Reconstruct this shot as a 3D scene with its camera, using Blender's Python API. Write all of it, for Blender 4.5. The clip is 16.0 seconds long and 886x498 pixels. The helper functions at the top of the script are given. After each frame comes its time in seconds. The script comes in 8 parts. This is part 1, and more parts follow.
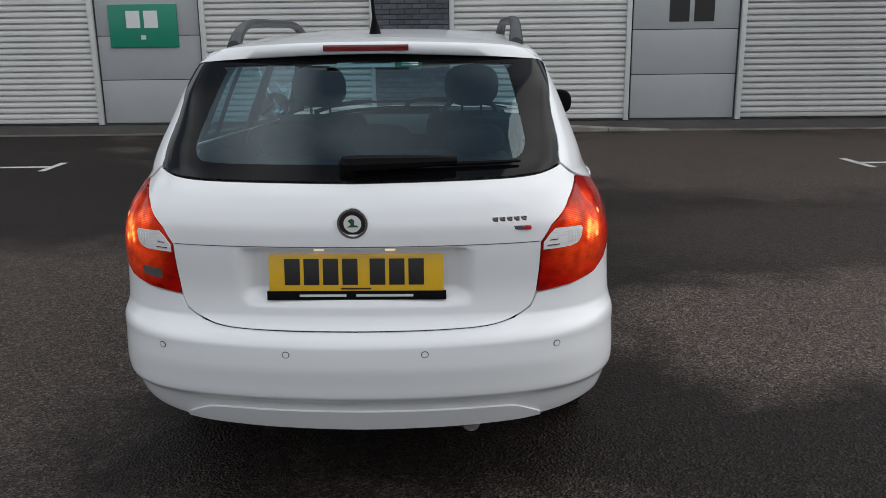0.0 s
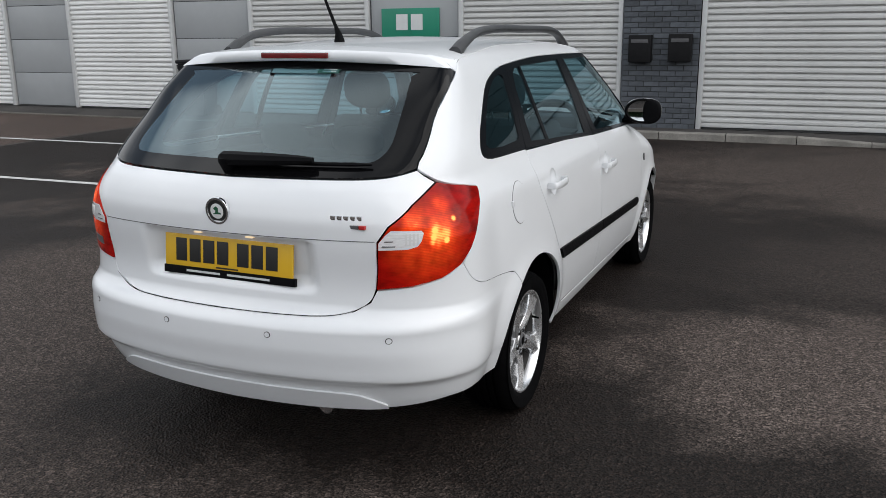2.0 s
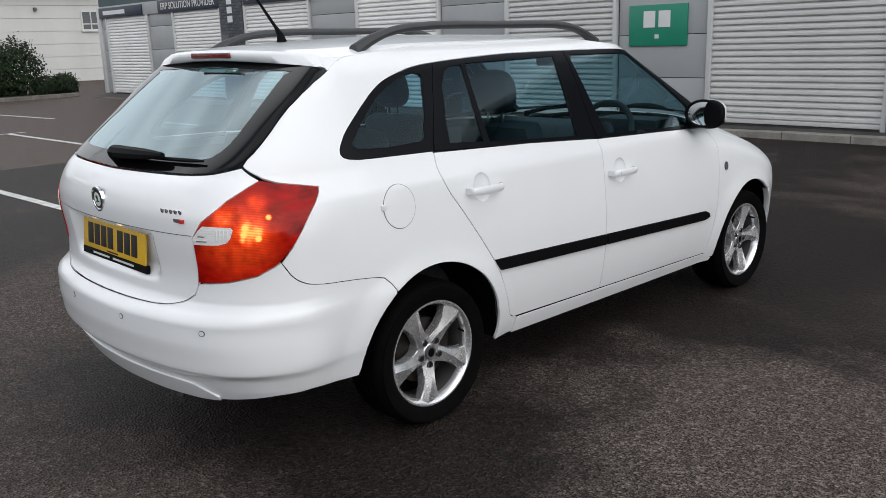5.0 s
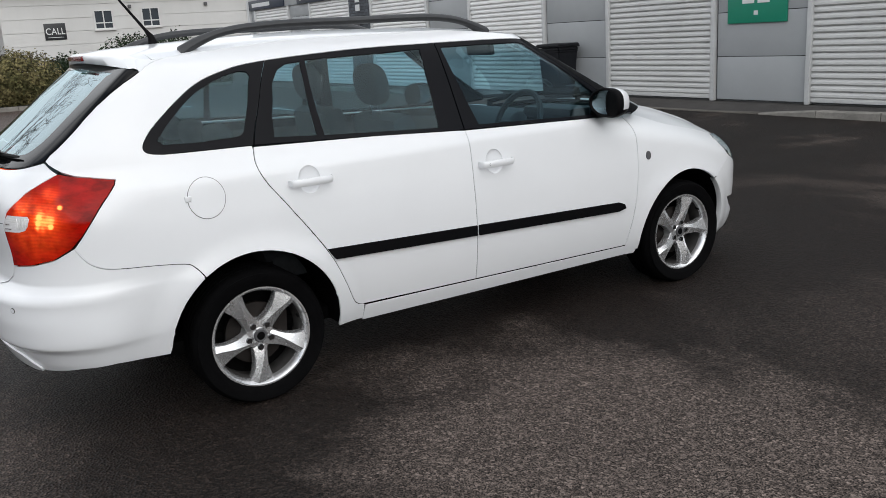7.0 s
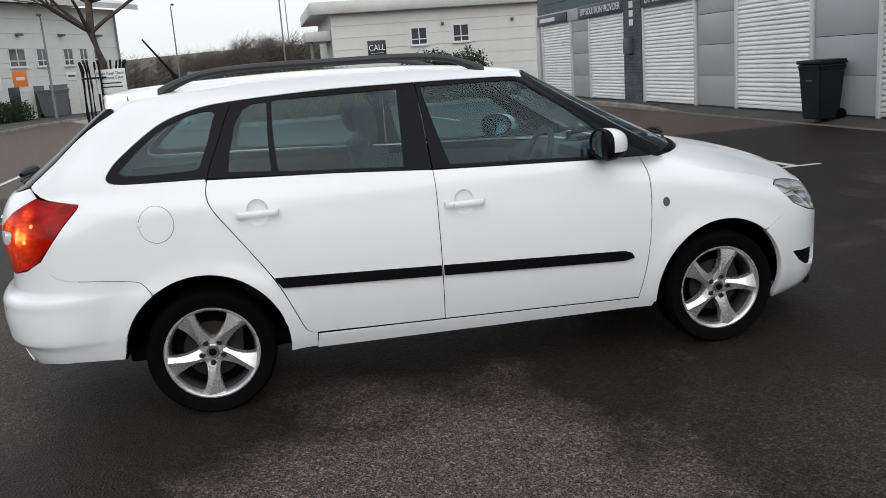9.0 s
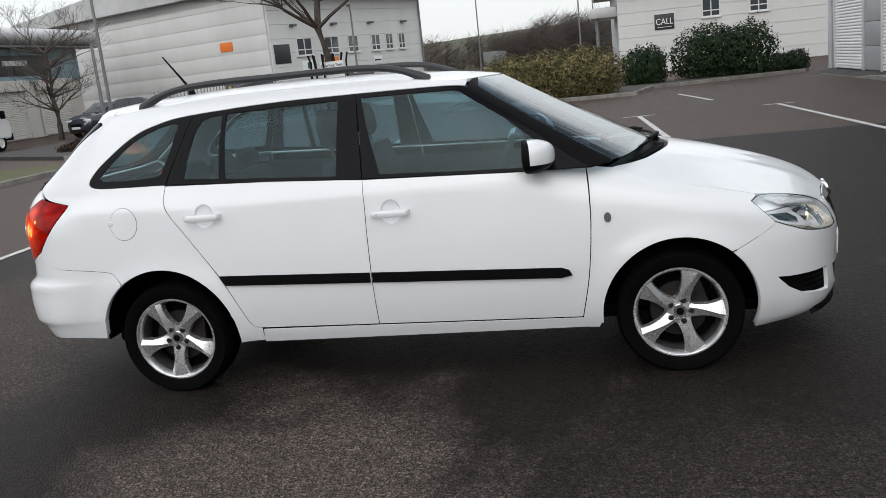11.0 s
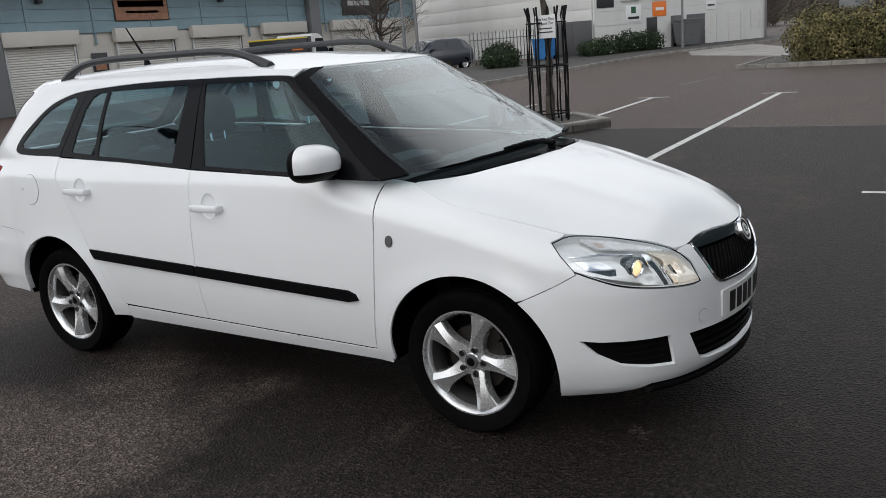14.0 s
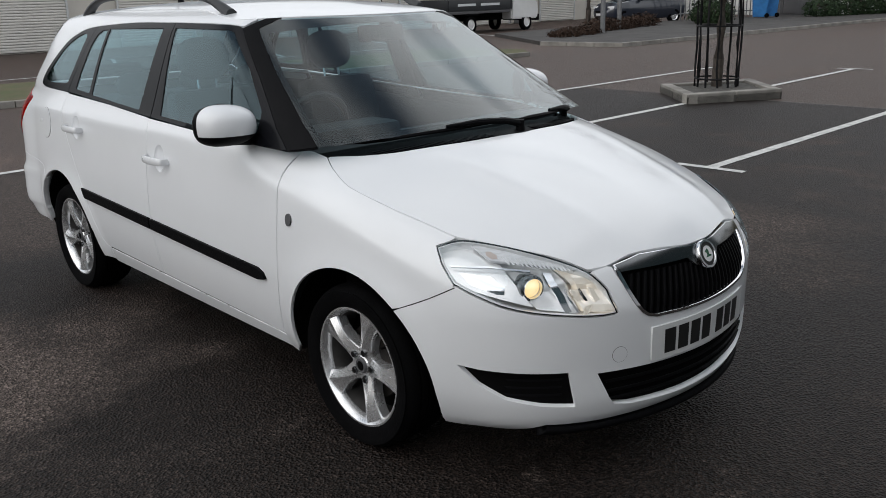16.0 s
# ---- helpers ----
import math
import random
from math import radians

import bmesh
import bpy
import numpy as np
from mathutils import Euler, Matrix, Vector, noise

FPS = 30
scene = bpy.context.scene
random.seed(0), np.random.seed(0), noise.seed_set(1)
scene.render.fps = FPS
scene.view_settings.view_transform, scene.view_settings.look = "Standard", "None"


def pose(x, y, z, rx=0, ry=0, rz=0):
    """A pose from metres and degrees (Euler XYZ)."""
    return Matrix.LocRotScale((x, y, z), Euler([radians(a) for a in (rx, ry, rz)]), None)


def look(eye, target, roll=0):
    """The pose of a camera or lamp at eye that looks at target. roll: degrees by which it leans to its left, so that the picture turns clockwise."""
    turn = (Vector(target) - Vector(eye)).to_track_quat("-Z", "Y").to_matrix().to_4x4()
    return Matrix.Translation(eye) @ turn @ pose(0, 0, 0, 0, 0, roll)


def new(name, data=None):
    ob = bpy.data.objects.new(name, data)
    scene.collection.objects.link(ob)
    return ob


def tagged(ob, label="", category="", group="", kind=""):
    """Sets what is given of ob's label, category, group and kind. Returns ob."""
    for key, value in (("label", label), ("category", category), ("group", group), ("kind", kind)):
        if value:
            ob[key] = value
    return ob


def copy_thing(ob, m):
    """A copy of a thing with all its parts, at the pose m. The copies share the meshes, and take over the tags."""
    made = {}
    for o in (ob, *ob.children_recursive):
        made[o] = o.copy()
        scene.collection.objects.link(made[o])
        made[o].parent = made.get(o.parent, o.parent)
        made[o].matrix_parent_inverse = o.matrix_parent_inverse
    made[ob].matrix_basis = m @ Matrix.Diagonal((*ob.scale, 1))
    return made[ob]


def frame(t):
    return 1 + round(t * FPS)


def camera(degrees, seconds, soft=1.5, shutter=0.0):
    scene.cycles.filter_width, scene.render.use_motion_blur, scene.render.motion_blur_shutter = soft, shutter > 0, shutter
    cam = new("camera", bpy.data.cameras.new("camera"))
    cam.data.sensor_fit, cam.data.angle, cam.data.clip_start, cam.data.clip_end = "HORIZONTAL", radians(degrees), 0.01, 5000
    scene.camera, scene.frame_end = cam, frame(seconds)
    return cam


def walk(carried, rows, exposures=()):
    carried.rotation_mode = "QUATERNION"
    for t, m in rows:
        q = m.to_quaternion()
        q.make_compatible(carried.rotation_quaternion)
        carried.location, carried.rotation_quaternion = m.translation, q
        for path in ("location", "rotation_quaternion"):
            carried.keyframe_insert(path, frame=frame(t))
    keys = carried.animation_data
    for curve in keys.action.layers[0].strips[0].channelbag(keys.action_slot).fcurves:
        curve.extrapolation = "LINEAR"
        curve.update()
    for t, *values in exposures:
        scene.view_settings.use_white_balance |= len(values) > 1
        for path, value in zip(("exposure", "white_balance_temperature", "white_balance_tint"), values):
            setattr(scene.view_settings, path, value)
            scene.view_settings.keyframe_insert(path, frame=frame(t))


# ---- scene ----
cam = camera(54.5, 16.0, soft=0.5)
PATH = [
    (0, (0.323, -3.304, 1.466), (0.273, -1.368, 0.969), -0.7),
    (0.5, (0.722, -3.364, 1.478), (0.463, -1.445, 0.978), -0.9),
    (1, (1.082, -3.251, 1.448), (0.724, -1.348, 0.95), -0.1),
    (1.5, (1.433, -3.174, 1.468), (0.878, -1.316, 0.978), -0.8),
    (2, (1.788, -3.119, 1.484), (1.007, -1.344, 0.995), -0.5),
    (2.5, (2.013, -2.923, 1.461), (1.131, -1.194, 0.978), 0.0),
    (3, (2.258, -2.743, 1.487), (1.273, -1.073, 0.996), -0.4),
    (3.2, (2.39, -2.704, 1.477), (1.337, -1.074, 0.991), -0.8),
    (5.3, (3.164, -2.015, 1.44), (1.723, -0.716, 0.955), -2.1),
    (5.5, (3.251, -1.955, 1.45), (1.786, -0.687, 0.956), -2.4),
    (6, (3.434, -1.676, 1.45), (1.931, -0.454, 0.953), -2.8),
    (6.5, (3.748, -1.386, 1.448), (2.178, -0.247, 0.96), -3.2),
    (7, (3.97, -1.103, 1.435), (2.327, -0.076, 0.94), -3.6),
    (7.5, (4.105, -0.718, 1.435), (2.395, 0.193, 0.939), -3.2),
    (8, (4.314, -0.376, 1.439), (2.518, 0.366, 0.965), -3.5),
    (8.5, (4.46, -0.032, 1.438), (2.584, 0.491, 0.982), -4.0),
    (9, (4.543, 0.365, 1.457), (2.622, 0.727, 1.033), -4.2),
    (9.2, (4.593, 0.542, 1.489), (2.661, 0.821, 1.054), -4.6),
    (11.3, (4.596, 2.315, 1.454), (2.687, 1.886, 1.043), -5.8),
    (11.5, (4.502, 2.452, 1.441), (2.604, 1.973, 1.03), -5.6),
    (12, (4.294, 2.826, 1.453), (2.437, 2.215, 1.03), -5.9),
    (12.5, (4.122, 3.198, 1.469), (2.325, 2.444, 1.02), -5.7),
    (13, (3.837, 3.483, 1.458), (2.078, 2.652, 0.993), -5.4),
    (13.5, (3.601, 3.808, 1.455), (1.906, 2.852, 0.993), -5.7),
    (14, (3.348, 4.079, 1.464), (1.727, 3.006, 0.992), -4.6),
    (14.5, (3.047, 4.233, 1.47), (1.498, 3.063, 0.987), -3.8),
    (15, (2.826, 4.418, 1.465), (1.398, 3.111, 0.962), -3.7),
    (15.5, (2.606, 4.567, 1.463), (1.258, 3.194, 0.917), -3.2),
    (16, (2.349, 4.604, 1.46), (1.051, 3.192, 0.894), -1.6),
]
walk(cam, [(t, look(eye, target, roll)) for t, eye, target, roll in PATH],
     exposures=[(0.0, 0.20), (0.5, 0.18), (1.0, 0.28), (1.5, 0.42), (3.0, 0.42), (5.5, 0.38), (7.0, 0.42), (9.0, 0.34), (11.5, 0.32), (13.5, 0.26), (15.0, 0.06), (16.0, 0.13)])

# ---------------------------------------------------------------- world, sun
world = bpy.data.worlds.new("world")
scene.world = world
world.use_nodes = True
wn, wl = world.node_tree.nodes, world.node_tree.links
wn.clear()
SUN_ELEV, SUN_TURN = radians(42), radians(96)
sky = wn.new("ShaderNodeTexSky")
sky.sky_type, sky.sun_disc, sky.sun_elevation, sky.sun_rotation = "NISHITA", False, SUN_ELEV, SUN_TURN
sky.air_density, sky.dust_density = 1.0, 2.0
skyw = wn.new("ShaderNodeMix"); skyw.data_type, skyw.blend_type = "RGBA", "MULTIPLY"
skyw.inputs[0].default_value = 1.0
skyw.inputs[7].default_value = (0.10, 0.10, 0.10, 1)
wl.new(sky.outputs[0], skyw.inputs[6])
co = wn.new("ShaderNodeTexCoord")
mp = wn.new("ShaderNodeMapping"); mp.inputs["Scale"].default_value = (1.0, 1.0, 2.4)
wl.new(co.outputs["Generated"], mp.inputs[0])
cl = wn.new("ShaderNodeTexNoise"); cl.inputs["Scale"].default_value = 2.3
cl.inputs["Detail"].default_value, cl.inputs["Roughness"].default_value, cl.inputs["Distortion"].default_value = 2.2, 0.5, 0.25
wl.new(mp.outputs[0], cl.inputs["Vector"])
rmp = wn.new("ShaderNodeValToRGB")
rmp.color_ramp.elements[0].position, rmp.color_ramp.elements[0].color = 0.40, (0.22, 0.275, 0.345, 1)
rmp.color_ramp.elements[1].position, rmp.color_ramp.elements[1].color = 0.61, (1.42, 1.445, 1.475, 1)
wl.new(cl.outputs[0], rmp.inputs[0])
over = wn.new("ShaderNodeMapRange")
over.inputs[1].default_value, over.inputs[2].default_value, over.inputs[3].default_value, over.inputs[4].default_value = 0.62, 0.97, 1.0, 0.52
# the cloud base closes to an even pale grey towards the horizon
sxyz = wn.new("ShaderNodeSeparateXYZ"); wl.new(co.outputs["Generated"], sxyz.inputs[0])
low = wn.new("ShaderNodeMapRange"); low.interpolation_type = "SMOOTHSTEP"
low.inputs[1].default_value, low.inputs[2].default_value = 0.30, 0.62
wl.new(sxyz.outputs[2], low.inputs[0])
hor = wn.new("ShaderNodeMix"); hor.data_type = "RGBA"
band = wn.new("ShaderNodeMapRange"); band.interpolation_type = "SMOOTHSTEP"
band.inputs[1].default_value, band.inputs[2].default_value = 0.04, 0.34
wl.new(sxyz.outputs[2], band.inputs[0])
pale = wn.new("ShaderNodeMix"); pale.data_type = "RGBA"
pale.inputs[6].default_value, pale.inputs[7].default_value = (0.69, 0.705, 0.72, 1), (1.01, 1.03, 1.055, 1)
wl.new(band.outputs[0], pale.inputs[0]); wl.new(pale.outputs[2], hor.inputs[6])
dim = wn.new("ShaderNodeVectorMath"); dim.operation = "SCALE"
wl.new(sxyz.outputs[2], over.inputs[0]); wl.new(rmp.outputs[0], dim.inputs[0]); wl.new(over.outputs[0], dim.inputs["Scale"])
wl.new(low.outputs[0], hor.inputs[0]); wl.new(dim.outputs[0], hor.inputs[7])
mixs = wn.new("ShaderNodeMix"); mixs.data_type = "RGBA"
mixs.inputs[0].default_value = 0.86
wl.new(skyw.outputs[2], mixs.inputs[6]); wl.new(hor.outputs[2], mixs.inputs[7])
bg = wn.new("ShaderNodeBackground"); bg.inputs[1].default_value = 1.12
wl.new(mixs.outputs[2], bg.inputs[0])
wo = wn.new("ShaderNodeOutputWorld"); wl.new(bg.outputs[0], wo.inputs[0])

sun = new("sun", bpy.data.lights.new("sun", "SUN"))
sun.data.energy, sun.data.angle, sun.data.color = 1.15, radians(75), (1.0, 0.97, 0.93)
sun.matrix_world = look((0, 0, 20), (0 - math.sin(SUN_TURN) * 20 * math.cos(SUN_ELEV), 0 - math.cos(SUN_TURN) * 20 * math.cos(SUN_ELEV), 20 - 20 * math.sin(SUN_ELEV)))


# ---------------------------------------------------------------- materials
def material(name, colour, rough=0.5, metal=0.0, coat=0.0, vary=0.0, scale=6.0, second=None, bump=0.0, bump_scale=40.0, fine=0.0,
             emit=None, power=0.0, island=0.0, stretch=(1, 1, 1), spec=0.5):
    m = bpy.data.materials.new(name)
    m.use_nodes = True
    n, l = m.node_tree.nodes, m.node_tree.links
    b = n["Principled BSDF"]
    b.inputs["Roughness"].default_value, b.inputs["Metallic"].default_value = rough, metal
    b.inputs["Coat Weight"].default_value, b.inputs["Coat Roughness"].default_value = coat, 0.03
    b.inputs["Specular IOR Level"].default_value = spec
    col = (*colour, 1)
    b.inputs["Base Color"].default_value = col
    if vary or bump or fine or island:
        tc = n.new("ShaderNodeTexCoord")
        mpn = n.new("ShaderNodeMapping"); mpn.inputs["Scale"].default_value = stretch
        l.new(tc.outputs["Object"], mpn.inputs[0])
    if vary or fine or island:
        other = second or tuple(c * (1 - vary) for c in colour)
        n1 = n.new("ShaderNodeTexNoise"); n1.inputs["Scale"].default_value, n1.inputs["Detail"].default_value = scale, 6
        n1.inputs["Roughness"].default_value = 0.62
        l.new(mpn.outputs[0], n1.inputs["Vector"])
        r1 = n.new("ShaderNodeMapRange")
        r1.inputs[1].default_value, r1.inputs[2].default_value = 0.35, 0.66
        l.new(n1.outputs[0], r1.inputs[0])
        mx = n.new("ShaderNodeMix"); mx.data_type = "RGBA"
        mx.inputs[6].default_value, mx.inputs[7].default_value = col, (*other, 1)
        l.new(r1.outputs[0], mx.inputs[0])
        out = mx.outputs[2]
        if fine:
            n2 = n.new("ShaderNodeTexNoise"); n2.inputs["Scale"].default_value, n2.inputs["Detail"].default_value = bump_scale, 3
            l.new(mpn.outputs[0], n2.inputs["Vector"])
            r2 = n.new("ShaderNodeMapRange")
            r2.inputs[1].default_value, r2.inputs[2].default_value = 0.3, 0.7
            r2.inputs[3].default_value, r2.inputs[4].default_value = 1 - fine, 1 + fine
            l.new(n2.outputs[0], r2.inputs[0])
            m2 = n.new("ShaderNodeVectorMath"); m2.operation = "SCALE"
            l.new(out, m2.inputs[0]); l.new(r2.outputs[0], m2.inputs["Scale"])
            out = m2.outputs[0]
        if island:
            oi = n.new("ShaderNodeObjectInfo")
            gi = n.new("ShaderNodeNewGeometry")
            ad = n.new("ShaderNodeMath"); ad.operation = "ADD"
            l.new(oi.outputs["Random"], ad.inputs[0]); l.new(gi.outputs["Random Per Island"], ad.inputs[1])
            fr = n.new("ShaderNodeMath"); fr.operation = "FRACT"; l.new(ad.outputs[0], fr.inputs[0])
            r3 = n.new("ShaderNodeMapRange"); r3.inputs[3].default_value, r3.inputs[4].default_value = 1 - island, 1 + island
            l.new(fr.outputs[0], r3.inputs[0])
            m3 = n.new("ShaderNodeVectorMath"); m3.operation = "SCALE"
            l.new(out, m3.inputs[0]); l.new(r3.outputs[0], m3.inputs["Scale"])
            out = m3.outputs[0]
        l.new(out, b.inputs["Base Color"])
        rr = n.new("ShaderNodeMapRange")
        rr.inputs[3].default_value, rr.inputs[4].default_value = max(0.02, rough - 0.06), min(1, rough + 0.06)
        l.new(n1.outputs[0], rr.inputs[0]); l.new(rr.outputs[0], b.inputs["Roughness"])
    if bump:
        nb = n.new("ShaderNodeTexNoise"); nb.inputs["Scale"].default_value, nb.inputs["Detail"].default_value = bump_scale, 4
        l.new(mpn.outputs[0], nb.inputs["Vector"])
        bp = n.new("ShaderNodeBump"); bp.inputs["Strength"].default_value, bp.inputs["Distance"].default_value = bump, 0.01
        l.new(nb.outputs[0], bp.inputs["Height"]); l.new(bp.outputs[0], b.inputs["Normal"])
    if emit:
        b.inputs["Emission Color"].default_value = (*emit, 1)
        b.inputs["Emission Strength"].default_value = power
    return m


def asphalt(name, dark, light, patch_scale, worn, sheens=()):
    """Coarse bitumen with bright stone chips, damp and worn areas, and painted ovals of sheen."""
    m = bpy.data.materials.new(name)
    m.use_nodes = True
    n, l = m.node_tree.nodes, m.node_tree.links
    b = n["Principled BSDF"]
    tc = n.new("ShaderNodeTexCoord")

    def noise_node(scale, detail=5, rough=0.6, dist=0.0):
        t = n.new("ShaderNodeTexNoise")
        t.inputs["Scale"].default_value, t.inputs["Detail"].default_value = scale, detail
        t.inputs["Roughness"].default_value, t.inputs["Distortion"].default_value = rough, dist
        l.new(tc.outputs["Object"], t.inputs["Vector"])
        return t

    def rng(src, a, bb, c, d):
        r = n.new("ShaderNodeMapRange")
        for i, v in enumerate((a, bb, c, d)):
            r.inputs[i + 1].default_value = v
        l.new(src, r.inputs[0])
        return r.outputs[0]

    big = noise_node(patch_scale, 7, 0.66, 0.8)
    mid = noise_node(2.3, 6, 0.7, 0.3)
    add = n.new("ShaderNodeMath"); add.operation = "MULTIPLY_ADD"
    l.new(mid.outputs[0], add.inputs[0]); add.inputs[1].default_value = 0.45; l.new(big.outputs[0], add.inputs[2])
    wear_sheen = rng(add.outputs[0], 0.79, 1.02, 0, 0.9)
    # ground sheen seen from some sides, painted as lighter ovals in the colour
    for cx, cy, rx, ry, turn, amount in sheens:
        mpn = n.new("ShaderNodeMapping"); mpn.vector_type = "TEXTURE"
        mpn.inputs["Location"].default_value, mpn.inputs["Rotation"].default_value = (cx, cy, 0), (0, 0, radians(turn))
        mpn.inputs["Scale"].default_value = (rx, ry, 1000)
        l.new(tc.outputs["Object"], mpn.inputs[0])
        ln = n.new("ShaderNodeVectorMath"); ln.operation = "LENGTH"; l.new(mpn.outputs[0], ln.inputs[0])
        sm = n.new("ShaderNodeMath"); sm.operation = "MULTIPLY_ADD"
        l.new(add.outputs[0], sm.inputs[0]); sm.inputs[1].default_value = -1.7; l.new(ln.outputs["Value"], sm.inputs[2])
        mxm = n.new("ShaderNodeMath"); mxm.operation = "MAXIMUM"
        l.new(rng(sm.outputs[0], -0.58, -0.20, amount, 0), mxm.inputs[0]); l.new(wear_sheen, mxm.inputs[1])
        wear_sheen = mxm.outputs[0]
    mx = n.new("ShaderNodeMix"); mx.data_type = "RGBA"
    mx.inputs[6].default_value, mx.inputs[7].default_value = (*dark, 1), (*light, 1)
    l.new(wear_sheen, mx.inputs[0])
    grain = noise_node(150, 2, 0.6)
    chips = n.new("ShaderNodeTexVoronoi"); chips.inputs["Scale"].default_value = 98
    l.new(tc.outputs["Object"], chips.inputs["Vector"])
    sep = n.new("ShaderNodeSeparateColor"); l.new(chips.outputs["Color"], sep.inputs[0])
    chipw = rng(sep.outputs[0], 0.70, 1.0, 0.0, 1.0)
    gc = n.new("ShaderNodeMath"); gc.operation = "MULTIPLY"
    l.new(rng(grain.outputs[0], 0.38, 0.64, 0.02, 2.0), gc.inputs[0]); l.new(rng(sep.outputs[1], 0, 1, 0.45, 1.35), gc.inputs[1])
    g = gc.outputs[0]
    g2 = n.new("ShaderNodeMath"); g2.operation = "MULTIPLY_ADD"
    l.new(chipw, g2.inputs[0]); g2.inputs[1].default_value = worn; l.new(g, g2.inputs[2])
    sc = n.new("ShaderNodeVectorMath"); sc.operation = "SCALE"
    l.new(mx.outputs[2], sc.inputs[0]); l.new(g2.outputs[0], sc.inputs["Scale"])
    l.new(sc.outputs[0], b.inputs["Base Color"])
    l.new(rng(wear_sheen, 0, 1, 0.56, 0.85), b.inputs["Roughness"])
    b.inputs["Specular IOR Level"].default_value = 0.15
    bp = n.new("ShaderNodeBump"); bp.inputs["Strength"].default_value, bp.inputs["Distance"].default_value = 0.9, 0.008
    l.new(chips.outputs["Distance"], bp.inputs["Height"]); l.new(bp.outputs[0], b.inputs["Normal"])
    return m


def glass_sheet(name, tint, base=0.07, power=2.7, gloss=(0.80, 0.95, 1.0)):
    """A thin sheet: tinted see-through, glossier at a slant."""
    m = bpy.data.materials.new(name)
    m.use_nodes = True
    n, l = m.node_tree.nodes, m.node_tree.links
    n.clear()
    tr = n.new("ShaderNodeBsdfTransparent"); tr.inputs[0].default_value = (*tint, 1)
    gl = n.new("ShaderNodeBsdfGlossy"); gl.inputs["Roughness"].default_value = 0.0
    gl.inputs["Color"].default_value = (*gloss, 1)
    lw = n.new("ShaderNodeLayerWeight")
    pw = n.new("ShaderNodeMath"); pw.operation = "POWER"; pw.inputs[1].default_value = power
    l.new(lw.outputs["Facing"], pw.inputs[0])
    ma = n.new("ShaderNodeMath"); ma.operation = "MULTIPLY_ADD"; ma.inputs[1].default_value, ma.inputs[2].default_value = 0.85 - base, base
    l.new(pw.outputs[0], ma.inputs[0])
    mx = n.new("ShaderNodeMixShader")
    l.new(ma.outputs[0], mx.inputs[0]); l.new(tr.outputs[0], mx.inputs[1]); l.new(gl.outputs[0], mx.inputs[2])
    o = n.new("ShaderNodeOutputMaterial"); l.new(mx.outputs[0], o.inputs[0])
    return m


def lit_lens(name, bulbs):
    """A ribbed red lens with lamps burning behind it; bulbs: x, y, z, reach, strength."""
    m = material(name, (0.40, 0.0055, 0.003), 0.10, coat=0.0, spec=0.16, vary=0.65, scale=11, stretch=(1, 1, 2.5))
    n, l = m.node_tree.nodes, m.node_tree.links
    tc = n.new("ShaderNodeTexCoord")
    ab = n.new("ShaderNodeVectorMath"); ab.operation = "ABSOLUTE"
    fl = n.new("ShaderNodeVectorMath"); fl.operation = "MULTIPLY"; fl.inputs[1].default_value = (1, -1, 1)
    l.new(tc.outputs["Object"], ab.inputs[0]); l.new(ab.outputs[0], fl.inputs[0])
    total = None
    for x, y, z, reach, power in bulbs:
        ds = n.new("ShaderNodeVectorMath"); ds.operation = "DISTANCE"; ds.inputs[1].default_value = (x, y, z)
        l.new(fl.outputs[0], ds.inputs[0])
        mr = n.new("ShaderNodeMapRange"); mr.interpolation_type = "SMOOTHERSTEP"
        mr.inputs[1].default_value, mr.inputs[2].default_value = reach, 0.0
        mr.inputs[3].default_value, mr.inputs[4].default_value = 0.0, power
        l.new(ds.outputs["Value"], mr.inputs[0])
        if total is None:
            total = mr.outputs[0]
        else:
            ad = n.new("ShaderNodeMath"); l.new(total, ad.inputs[0]); l.new(mr.outputs[0], ad.inputs[1])
            total = ad.outputs[0]
    wv = n.new("ShaderNodeTexWave"); wv.bands_direction = "Z"
    wv.inputs["Scale"].default_value, wv.inputs["Distortion"].default_value = 62, 0.5
    ns = n.new("ShaderNodeTexNoise"); ns.inputs["Scale"].default_value = 26
    l.new(tc.outputs["Object"], wv.inputs["Vector"]); l.new(tc.outputs["Object"], ns.inputs["Vector"])
    k1 = n.new("ShaderNodeMapRange"); k1.inputs[3].default_value, k1.inputs[4].default_value = 0.72, 1.18
    l.new(wv.outputs["Fac"], k1.inputs[0])
    k2 = n.new("ShaderNodeMapRange"); k2.inputs[1].default_value, k2.inputs[2].default_value, k2.inputs[3].default_value, k2.inputs[4].default_value = 0.3, 0.7, 0.5, 1.4
    l.new(ns.outputs[0], k2.inputs[0])
    m1 = n.new("ShaderNodeMath"); m1.operation = "MULTIPLY"; l.new(k1.outputs[0], m1.inputs[0]); l.new(k2.outputs[0], m1.inputs[1])
    m2 = n.new("ShaderNodeMath"); m2.operation = "MULTIPLY"; l.new(m1.outputs[0], m2.inputs[0]); l.new(total, m2.inputs[1])
    rp = n.new("ShaderNodeValToRGB")
    rp.color_ramp.elements[0].position, rp.color_ramp.elements[0].color = 0.0, (0.010, 0.0, 0.0, 1)
    rp.color_ramp.elements[1].position, rp.color_ramp.elements[1].color = 1.0, (1.0, 0.60, 0.14, 1)
    e = rp.color_ramp.elements.new(0.40); e.color = (0.75, 0.075, 0.012, 1)
    l.new(m2.outputs[0], rp.inputs[0])
    b = n["Principled BSDF"]
    l.new(rp.outputs[0], b.inputs["Emission Color"]); b.inputs["Emission Strength"].default_value = 0.95
    return m


